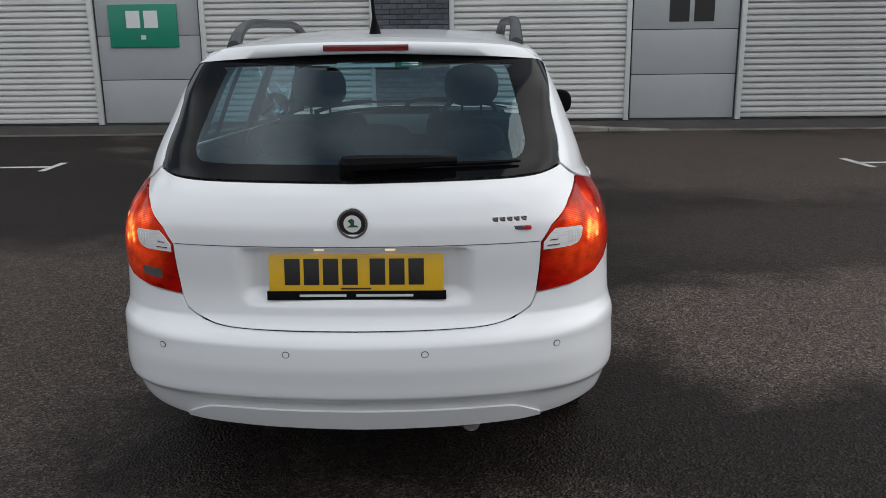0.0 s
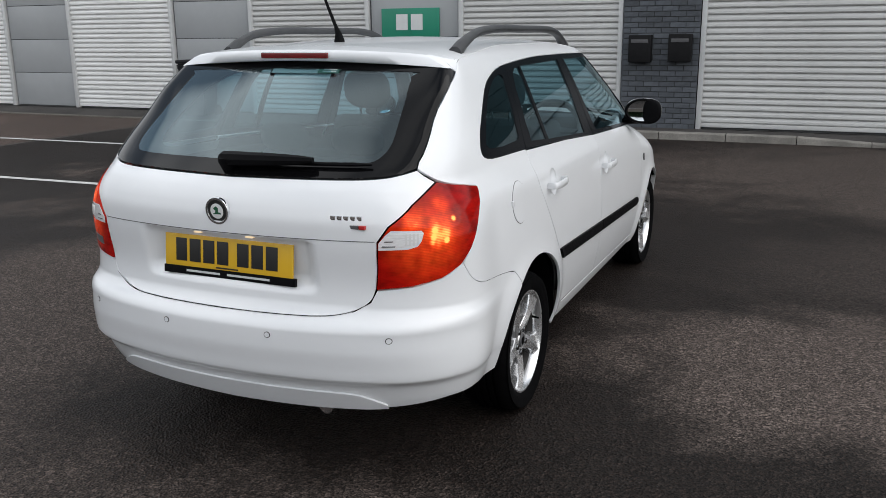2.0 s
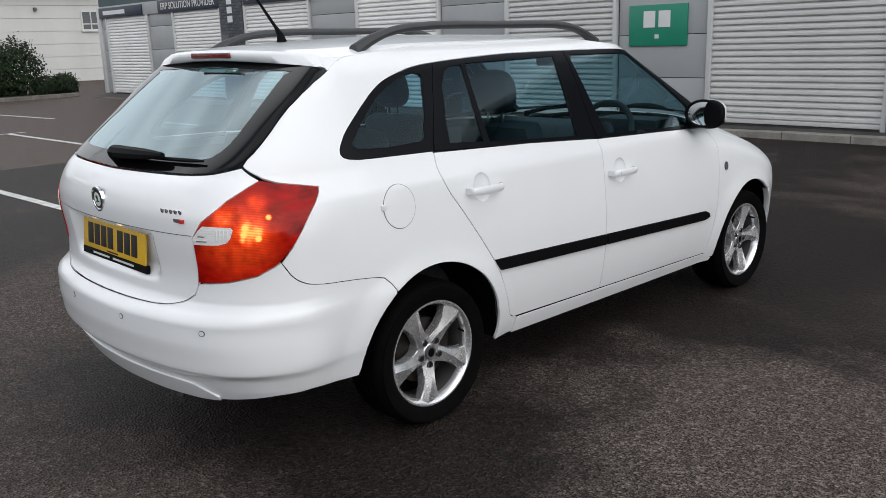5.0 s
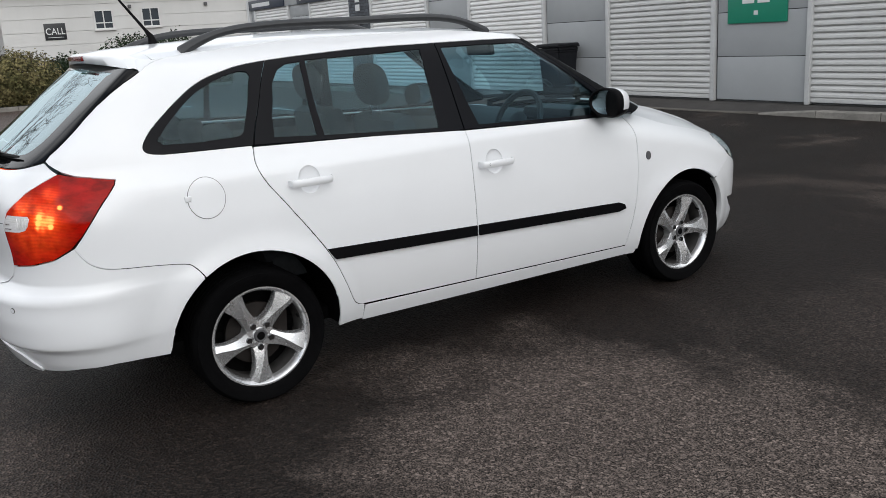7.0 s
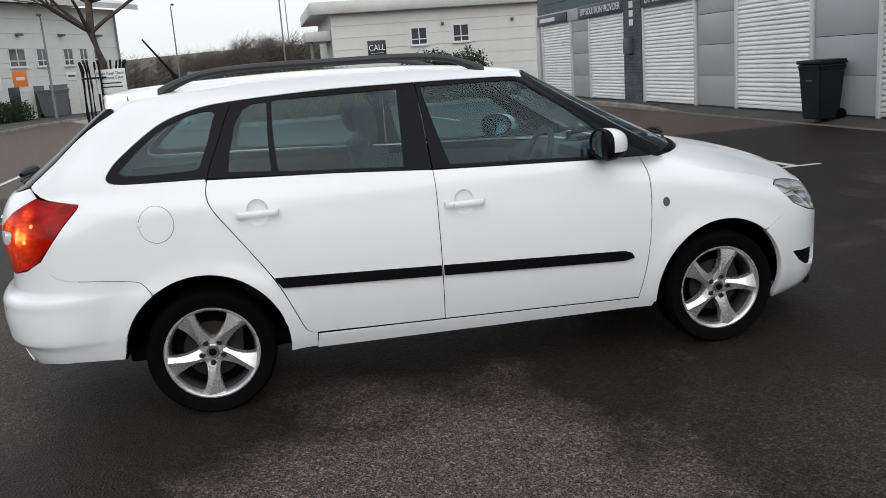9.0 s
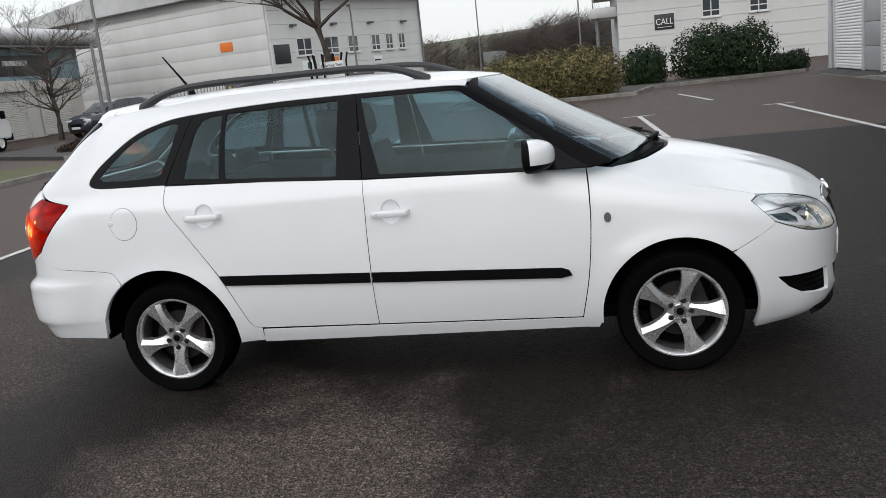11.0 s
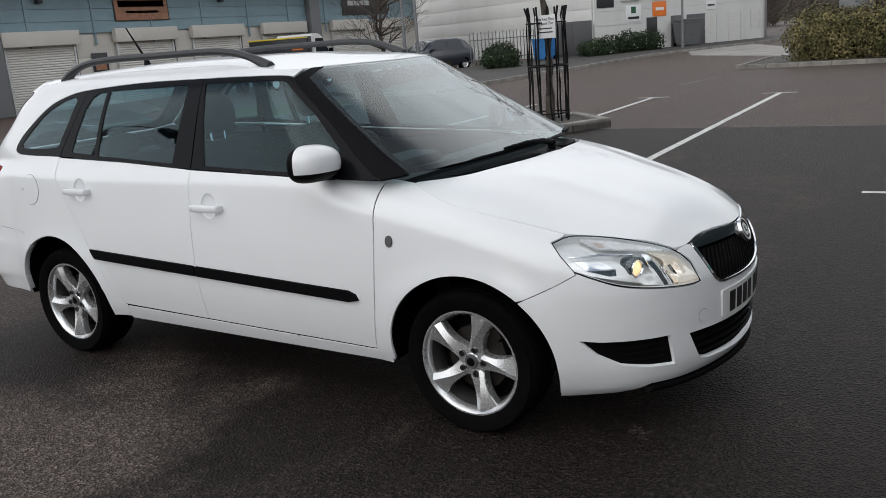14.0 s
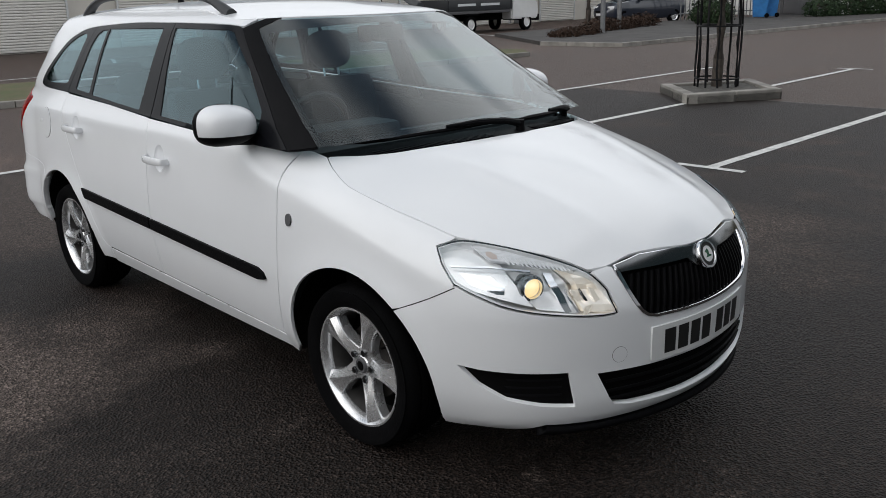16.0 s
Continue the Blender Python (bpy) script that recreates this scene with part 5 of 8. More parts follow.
def far_woods():
    """A belt of bare winter trees far off: many thin twigs."""
    rng = random.Random(77)
    v, f = [], []

    def twig(p, q, w):
        d = (q - p).normalized()
        s = d.cross(Vector((0.3, 0.9, 0.2))).normalized() * w
        k = len(v)
        v.extend([p - s, p + s, q + s * 0.3, q - s * 0.3])
        f.append((k, k + 1, k + 2, k + 3))

    for _ in range(420):
        az = radians(rng.uniform(-104, -66))
        d = rng.uniform(66, 120)
        if math.degrees(az) < -94 and d < 100:
            continue
        base = Vector((4 + math.sin(az) * d, math.cos(az) * d, 0))
        h = rng.uniform(2.6, 4.6) * (d / 85) * (0.75 if math.degrees(az) < -92 else 1.0)
        twig(base, base + Vector((rng.uniform(-0.4, 0.4), rng.uniform(-0.4, 0.4), h)), 0.09)
        for _ in range(80):
            z = h * rng.uniform(0.05, 0.95)
            a = rng.uniform(0, 6.28)
            r = 1.6 * rng.uniform(0.4, 1) * (1.2 - z / h * 0.5)
            p = base + Vector((0, 0, z))
            q = p + Vector((math.cos(a) * r, math.sin(a) * r, rng.uniform(0.2, 1.1)))
            twig(p, q, 0.032)
            for _ in range(2):
                twig(p.lerp(q, rng.uniform(0.4, 1)), q + Vector((rng.uniform(-0.7, 0.7), rng.uniform(-0.7, 0.7), rng.uniform(0.0, 0.8))), 0.024)
    ob = mesh_ob("far_woods", v, f, M_TWIG, None, smooth=False)
    return tagged(ob, "belt of bare brown winter trees", "trees", kind="stuff")


far_woods()


# evergreen belt beyond the car park's edge
rngb = random.Random(31)
belt_blobs = []
for k in range(34):
    az = radians(96 + 78 * k / 33)
    dd = 25 + rngb.uniform(-2, 2)
    hh = rngb.uniform(2.0, 3.2)
    belt_blobs.append((math.sin(az) * dd, math.cos(az) * dd, hh * 0.85, 1.7, 1.7, hh))
tagged(foliage("tree_belt", belt_blobs, 16000, 0.26, M_LEAF, rngb, None), "belt of dark evergreen trees beyond the car park", "trees", kind="stuff")
# ---------------------------------------------------------------- the estate car: its surfaces
# The car stands along y, nose to +y, rear axle at y = 0, on z = 0.
Y_MID, NOSE_BOW, GLASS_BOW, REAR_BOW = 1.0, 0.53, 0.40, 0.14
N_REAR, N_NOSE, N_GLASS = 7.4, 8.0, 11.0
rear_bow = hermite((0.16, 0.26), (0.54, 0.27), (0.64, 0.210), (0.95, 0.195), (1.06, 0.150), (1.45, 0.14))
half_width = hermite((0.16, 0.725), (0.22, 0.752), (0.30, 0.782), (0.45, 0.810), (0.56, 0.818), (0.66, 0.816), (0.76, 0.809), (0.86, 0.7985), (0.925, 0.7905), (0.942, 0.7862), (0.958, 0.7785), (1.0, 0.757),
                     (1.1, 0.715), (1.2, 0.674), (1.3, 0.628), (1.36, 0.596), (1.40, 0.560), (1.44, 0.50))
corner_n = hermite((1.03, 7.4), (1.08, 9.2), (1.13, 10.6), (1.165, 11.3), (1.20, 12.5), (1.24, 15.0), (1.283, 19.0), (1.326, 22.5), (1.362, 26.0), (1.45, 27.0))
rear_y = hermite((0.16, -0.780), (0.24, -0.840), (0.31, -0.874), (0.345, -0.890), (0.366, -0.900), (0.378, -0.912), (0.387, -0.929), (0.396, -0.937), (0.44, -0.944), (0.50, -0.952), (0.555, -0.950), (0.580, -0.938), (0.602, -0.904), (0.63, -0.879), (0.70, -0.872),
                 (0.84, -0.886), (0.89, -0.887), (0.95, -0.874), (1.0, -0.846), (1.024, -0.822), (1.042, -0.7975), (1.1, -0.716), (1.2, -0.586), (1.3, -0.458), (1.38, -0.350), (1.45, -0.26))
nose_y = hermite((0.14, 3.14), (0.19, 3.245), (0.24, 3.275), (0.30, 3.285), (0.38, 3.285), (0.46, 3.287), (0.55, 3.287), (0.62, 3.272), (0.68, 3.248), (0.74, 3.205), (0.80, 3.13), (0.88, 3.0), (1.0, 2.7))
screen_y = hermite((0.90, 2.60), (0.96, 2.475), (1.0, 2.395), (1.1, 2.20), (1.2, 2.01), (1.3, 1.825), (1.38, 1.685), (1.45, 1.56))
roof_z = hermite((-0.75, 1.372), (-0.6, 1.402), (-0.4, 1.428), (0.0, 1.452), (0.5, 1.466), (1.0, 1.458), (1.4, 1.430), (1.62, 1.400), (1.8, 1.362))
bonnet_z = hermite((2.1, 1.035), (2.3, 1.005), (2.48, 0.975), (2.7, 0.928), (2.9, 0.872), (3.05, 0.818), (3.15, 0.768), (3.22, 0.715), (3.29, 0.64))
wing_z = hermite((1.8, 0.985), (2.08, 0.956), (2.4, 0.898), (2.6, 0.850), (2.75, 0.806), (2.85, 0.779), (3.0, 0.740), (3.15, 0.69), (3.3, 0.62))
bonnet_edge = hermite((1.9, 0.965), (2.08, 0.945), (2.2, 0.921), (2.4, 0.872), (2.6, 0.818), (2.75, 0.768), (2.85, 0.730), (2.95, 0.682), (3.056, 0.62), (3.164, 0.485), (3.3, 0.36))
BONNET_SEAM = [(2.192, 0.940), (2.255, 0.915), (2.31, 0.895), (2.35, 0.881), (2.387, 0.870), (2.467, 0.852), (2.587, 0.824), (2.693, 0.798), (2.796, 0.770), (2.812, 0.766)]
REAR_HUB, FRONT_HUB, ARCH_R, ARCH_F = (0.0, 0.285), (2.457, 0.280), 0.353, 0.345


def quarter_curve(n, width, length, bow):
    """One quarter of the plan outline by its length: (s, a, b)."""
    k = np.linspace(0, 0.5 ** (1 / n), 4001)
    far = (1 - k ** n) ** (1 / n)
    a, b = np.concatenate((far, k[::-1][1:])), np.concatenate((k, far[::-1][1:]))
    x, y = width * a, length * b + bow * width ** 2 * (1 - a ** 2)
    s = np.concatenate(([0], np.cumsum(np.hypot(np.diff(x), np.diff(y)))))
    return s, a, b


Q_REAR = quarter_curve(N_REAR, 0.80, 1.9 - REAR_BOW * 0.64, REAR_BOW)
Q_NOSE = quarter_curve(N_NOSE, 0.80, 3.28 - Y_MID - NOSE_BOW * 0.64, NOSE_BOW)
Q_GLASS = quarter_curve(N_GLASS, 0.70, 1.0, GLASS_BOW)
U_REAR, U_NOSE, U_GLASS = Y_MID - Q_REAR[0][-1], Y_MID + Q_NOSE[0][-1], Y_MID + Q_GLASS[0][-1]


def soft(t):
    t = np.clip(t, 0, 1)
    return t * t * (3 - 2 * t)


def flare(y, z):
    out = 0
    for (hy, hz), rad in ((REAR_HUB, ARCH_R), (FRONT_HUB, ARCH_F)):
        r = np.hypot(y - hy, z - hz)
        out = out + 0.014 * soft(1 - (r - rad) / 0.11) * soft((0.75 - z) / 0.2)
    return out


def body(u, z, front="nose"):
    """The outer skin: u runs round the plan from the rear's middle along the car's right side to the nose, z is the height."""
    u, z = np.broadcast_arrays(np.asarray(u, float), np.asarray(z, float))
    w = half_width(z)
    s = np.abs(u - Y_MID)
    ar, br = np.interp(s, Q_REAR[0], Q_REAR[1]), np.interp(s, Q_REAR[0], Q_REAR[2])
    tight = 1 - (1 - N_REAR / np.maximum(corner_n(np.maximum(z, 1.03)), N_REAR)) * soft((ar - 0.45) / 0.35) * soft((br - 0.45) / 0.35)
    ar, br = ar ** tight, br ** tight
    rb = rear_bow(z) * w ** 2
    yr = Y_MID - (Y_MID - rear_y(z) - rb) * br - rb * (1 - ar ** 2)
    if front == "nose":
        q, bow, end = Q_NOSE, NOSE_BOW, nose_y(z)
    else:
        q, bow, end = Q_GLASS, GLASS_BOW, screen_y(z)
    af, bf = np.interp(s, q[0], q[1]), np.interp(s, q[0], q[2])
    yf = Y_MID + (end - Y_MID - bow * w ** 2) * bf + bow * w ** 2 * (1 - af ** 2)
    rear = u < Y_MID
    y = np.where(rear, yr, yf)
    x = w * np.where(rear, ar, af)
    if front == "nose":
        top = wing_z(y)
        x = x - np.where(rear, 0, 0.115 * np.clip((z - top + 0.14) / 0.14, 0, 1.3) ** 2.3 * soft((y - 1.7) / 0.4) * af)
    x = x + flare(y, z) * np.where(np.abs(x) > 0.6, 1, 0)
    x = x * (1 + np.where(rear, soft((-0.34 - y) / 0.30) * (0.056 * soft((1.05 - z) / 0.22) + 0.008 * soft((0.655 - z) / 0.10) + 0.022 * soft((0.54 - z) / 0.14) * soft((z - 0.25) / 0.07)), 0))
    # hollow for the number plate in the tailgate
    inset = soft((0.36 - np.abs(x)) / 0.07) * soft((z - 0.665) / 0.05) * soft((0.848 - z) / 0.014)
    y = y + np.where(rear, 0.040 * inset, 0)
    return np.stack((x, y, z), -1)


def rear_skin(q, z):
    p = body(U_REAR + np.abs(q), z)
    p[..., 0] *= np.where(np.asarray(q) < 0, -1, 1)
    return p


def nose_skin(q, z):
    p = body(U_NOSE - np.abs(q), z)
    p[..., 0] *= np.where(np.asarray(q) < 0, -1, 1)
    return p


def screen_skin(q, z):
    p = body(U_GLASS - np.abs(q), z, "screen")
    p[..., 0] *= np.where(np.asarray(q) < 0, -1, 1)
    return p


def side_skin(u, z):
    return body(u, z)


def cabin_skin(u, z):
    return body(u, z, "screen")


def roof_skin(x, y):
    x, y = np.broadcast_arrays(np.asarray(x, float), np.asarray(y, float))
    ax = np.abs(x)
    return np.stack((x, y, roof_z(y) - (0.022 - 0.006 * soft((y - 0.5) / 0.8)) * (ax / 0.5) ** 2 - (0.030 - 0.016 * soft((y - 0.5) / 0.8)) * (ax / 0.585) ** 8), -1)


def bonnet_skin(x, y):
    x, y = np.broadcast_arrays(np.asarray(x, float), np.asarray(y, float))
    ax = np.abs(x)
    zb, zw = bonnet_z(y), bonnet_edge(y)
    p = 2.6 - 0.8 * soft((y - 2.4) / 0.45)
    ridge = 0.007 * np.exp(-((ax - (0.27 + 0.16 * (3.2 - y))) / 0.05) ** 2) * soft((y - 2.4) / 0.3) * soft((3.25 - y) / 0.3)
    return np.stack((x, y, zb - (zb - zw) * (ax / 0.695) ** p + ridge), -1)


def side_u(y, z, front="nose"):
    """u of the place on the right side at y and z."""
    us = np.linspace(U_REAR, U_NOSE if front == "nose" else U_GLASS, 1600)
    return float(np.interp(y, body(us, np.full_like(us, z), front)[:, 1], us))


def rear_q(x, z):
    qs = np.linspace(0, 1.6, 1200)
    xs = rear_skin(qs, np.full_like(qs, z))[:, 0]
    k = int(np.argmax(xs > x)) if (xs > x).any() else len(qs) - 1
    return float(np.interp(x, xs[:k + 1], qs[:k + 1]))


def nose_q(x, z):
    qs = np.linspace(0, 1.6, 1200)
    xs = nose_skin(qs, np.full_like(qs, z))[:, 0]
    k = int(np.argmax(xs > x)) if (xs > x).any() else len(qs) - 1
    return float(np.interp(x, xs[:k + 1], qs[:k + 1]))


def yz(pts, front="nose"):
    return [(side_u(y, z, front), z) for y, z in pts]


def meets(u, top, lo, hi, front):
    """The height at which the skin at u meets the surface over it."""
    for _ in range(40):
        mid = (lo + hi) / 2
        p = body(u, mid, front)
        if top(p[0], p[1])[2] > mid:
            lo = mid
        else:
            hi = mid
    return (lo + hi) / 2


def normals(skin, a, b):
    e = 1e-3
    da, db = skin(a + e, b) - skin(a - e, b), skin(a, b + e) - skin(a, b - e)
    n = np.cross(da, db)
    return n / np.maximum(np.linalg.norm(n, axis=-1, keepdims=True), 1e-9)


def inside(px, py, poly):
    poly = np.asarray(poly, float)
    c = np.zeros(np.shape(px), bool)
    x1, y1 = poly[:, 0], poly[:, 1]
    x2, y2 = np.roll(x1, -1), np.roll(y1, -1)
    for a, b, p, q in zip(x1, y1, x2, y2):
        if b != q:
            c ^= ((b > py) != (q > py)) & (px < (p - a) * (py - b) / (q - b) + a)
    return c


def densify(poly, step):
    out = []
    for p, q in zip(poly, poly[1:] + poly[:1]):
        d = math.hypot(q[0] - p[0], q[1] - p[1])
        k = max(1, int(math.ceil(d / step)))
        if d < 1e-5:
            continue
        out += [(p[0] + (q[0] - p[0]) * i / k, p[1] + (q[1] - p[1]) * i / k) for i in range(k)]
    return out


from mathutils.geometry import delaunay_2d_cdt as delaunay


def panel_mesh(outline, skin, step=0.035, holes=(), off=0.0, rim=0.012, out=1):
    """A panel cut by an outline (and holes) from a skin, with turned-in edges. out: the sign that makes the skin's normal point outward."""
    loops = [densify(list(lp), step * 0.8) for lp in (outline, *holes)]
    pts, edges = [], []
    for lp in loops:
        k = len(pts)
        pts += lp
        edges += [(k + i, k + (i + 1) % len(lp)) for i in range(len(lp))]
    arr = np.array(pts)
    x0, y0, x1, y1 = arr[:, 0].min(), arr[:, 1].min(), arr[:, 0].max(), arr[:, 1].max()
    gx, gy = np.meshgrid(np.arange(x0 + step / 2, x1, step), np.arange(y0 + step / 2, y1, step))
    gx, gy = gx.ravel(), gy.ravel()
    ok = inside(gx, gy, loops[0])
    for h in loops[1:]:
        ok &= ~inside(gx, gy, h)
    gx, gy = gx[ok], gy[ok]
    if len(gx):
        near = np.full(len(gx), 9.0)
        for p in pts:
            near = np.minimum(near, np.hypot(gx - p[0], gy - p[1]))
        gx, gy = gx[near > step * 0.45], gy[near > step * 0.45]
    allp = [Vector(p) for p in pts] + [Vector(p) for p in zip(gx, gy)]
    vs, _, fs, _, _, _ = delaunay(allp, edges, [], 0, 1e-6)
    v2 = np.array([tuple(v) for v in vs])
    cen = np.array([v2[list(f)].mean(0) for f in fs])
    keep = inside(cen[:, 0], cen[:, 1], loops[0])
    for h in loops[1:]:
        keep &= ~inside(cen[:, 0], cen[:, 1], h)
    fs = [tuple(f) for f, k in zip(fs, keep) if k]
    nrm = normals(skin, v2[:, 0], v2[:, 1]) * out
    p3 = skin(v2[:, 0], v2[:, 1]) + nrm * off
    faces = []
    for f in fs:
        a, b, c = (p3[i] for i in f[:3])
        faces.append(f if np.dot(np.cross(b - a, c - a), nrm[f[0]]) > 0 else f[::-1])
    verts = list(p3)
    edge_normals = []
    if rim:
        count = {}
        for f in faces:
            for i in range(len(f)):
                e = (f[i], f[(i + 1) % len(f)])
                count[e] = count.get(e, 0) + 1
        border = [e for e in count if (e[1], e[0]) not in count]
        top, low = {}, {}
        for i in {i for e in border for i in e}:
            top[i] = len(verts); verts.append(p3[i])
            low[i] = len(verts); verts.append(p3[i] - nrm[i] * rim)
        away = {i: np.zeros(3) for i in top}
        for a, b in border:
            d = np.cross(p3[b] - p3[a], nrm[a])
            away[a] += d
            away[b] += d
        for i in top:
            d = away[i] / max(np.linalg.norm(away[i]), 1e-9)
            edge_normals += [d * 0.85 + nrm[i] * 0.5, d]
        faces += [(top[b], top[a], low[a], low[b]) for a, b in border]
    SKIN_NORMALS[:] = [tuple(q) for q in list(nrm) + edge_normals]
    return np.array(verts), faces


SKIN_NORMALS = []


def panel(name, outline, skin, mat, parent, side=1, label="", angle=50, **kw):
    v, f = panel_mesh(outline, skin, **kw)
    if side < 0:
        v = v * np.array((-1, 1, 1))
        f = [q[::-1] for q in f]
    ob = mesh_ob(name, v, f, mat, parent, label, angle=angle)
    if len(SKIN_NORMALS) == len(v):
        ob.data.normals_split_custom_set_from_vertices([(q[0] * side, q[1], q[2]) for q in SKIN_NORMALS])
    return ob


def shrink(poly, d):
    """A polygon moved inward by d."""
    p = np.array(poly, float)
    area = 0.5 * np.sum(p[:, 0] * np.roll(p[:, 1], -1) - np.roll(p[:, 0], -1) * p[:, 1])
    e = np.roll(p, -1, 0) - p
    n = np.stack((-e[:, 1], e[:, 0]), -1) * np.sign(area)
    n /= np.maximum(np.linalg.norm(n, axis=1, keepdims=True), 1e-9)
    m = n + np.roll(n, 1, 0)
    m /= np.maximum((m * m).sum(1, keepdims=True) / 2, 0.35)
    return [tuple(q) for q in p + m * d]


def sym(half):
    """A closed outline from its right half, which runs from the middle at the bottom to the middle at the top."""
    return list(half) + [(-a, b) for a, b in half[::-1] if abs(a) > 1e-6]


car = thing("estate_car", "white estate car with roof rails and silver wheels, lights on", "car")

# seams of the right side in (y, z)
belt = hermite((-0.40, 1.055), (-0.232, 1.047), (0.11, 1.040), (1.057, 0.993), (2.08, 0.957))
door_rear_edge = spline([(0.074, 1.036), (0.066, 0.97), (0.092, 0.90), (0.174, 0.785), (0.314, 0.58), (0.385, 0.43), (0.42, 0.345), (0.445, 0.318), (0.475, 0.310)], 5)
pillar_edge = [(1.057, 0.990), (1.060, 0.75), (1.060, 0.55), (1.061, 0.302)]
door_front_edge = spline([(2.020, 0.281), (2.045, 0.40), (2.065, 0.52), (2.081, 0.70), (2.083, 0.85), (2.078, 0.954)], 4)
sill_top = [(0.475, 0.310), (1.061, 0.299), (2.020, 0.279)]


def arch(hub, rad, a0, a1, n=26):
    return [(hub[0] + rad * math.cos(radians(a)), hub[1] + rad * math.sin(radians(a))) for a in np.linspace(a0, a1, n)]


GAP = 0.0022
# where skin and roof, skin and bonnet meet
US = np.linspace(U_REAR + 0.60, U_GLASS - 0.001, 90)
ROOF_RING = [(float(u), meets(u, roof_skin, 1.30, 1.43, "screen")) for u in US]
UN = np.linspace(side_u(2.06, 0.95), U_NOSE, 70)
NOSE_RING = [(float(u), meets(u, bonnet_skin, 0.55, 1.0, "nose")) for u in UN]


def ring_z(ring, u):
    a = np.array(ring)
    return float(np.interp(u, a[:, 0], a[:, 1]))


# lamp outlines
def rear_pts(pts):
    return [(rear_q(x, z) + U_REAR, z) for x, z in pts]


tail_lamp = rear_pts([(0.540, 0.692), (0.549, 0.76), (0.553, 0.848), (0.585, 0.897), (0.640, 0.962), (0.670, 1.017)]) + yz([(-0.58, 1.004), (-0.456, 0.981), (-0.463, 0.965), (-0.50, 0.925), (-0.553, 0.865), (-0.600, 0.805), (-0.645, 0.758), (-0.70, 0.724)]) + rear_pts([(0.645, 0.703)])
hl_points = [(0.378, 0.553), (0.437, 0.552), (0.555, 0.568), (0.646, 0.591), (0.697, 0.624), (0.722, 0.651)]
hl_top = [(0.662, 0.757), (0.629, 0.760), (0.564, 0.745), (0.486, 0.713), (0.424, 0.674), (0.393, 0.624)]
HL = [(U_NOSE - nose_q(x, z), z) for x, z in hl_points] + yz([(2.822, 0.704), (2.782, 0.744)]) + [(U_NOSE - nose_q(x, z), z) for x, z in hl_top]
HLF = [(U_NOSE - nose_q(x, z), z) for x, z in spline(hl_points, 4)] + yz([(2.822, 0.704), (2.782, 0.744)]) + [(U_NOSE - nose_q(x, z), z) for x, z in spline(hl_top, 4)]
PILLAR_OUT = [(2.098, 0.962), (2.0, 1.022), (1.79, 1.186), (1.555, 1.357)]
GATE_EDGE = [(-0.660, 1.061), (-0.640, 1.081), (-0.614, 1.100), (-0.572, 1.134), (-0.535, 1.165), (-0.500, 1.197), (-0.454, 1.237), (-0.400, 1.277), (-0.342, 1.314), (-0.283, 1.347)]
BUMPER_SEAM = [(-0.636, 0.760), (-0.600, 0.705), (-0.550, 0.676), (-0.48, 0.664), (-0.414, 0.657), (-0.268, 0.640), (-0.232, 0.620), (-0.205, 0.585)]
PILLAR_IN = [(1.605, 1.354), (1.85, 1.190), (2.08, 1.046), (2.198, 0.978)]

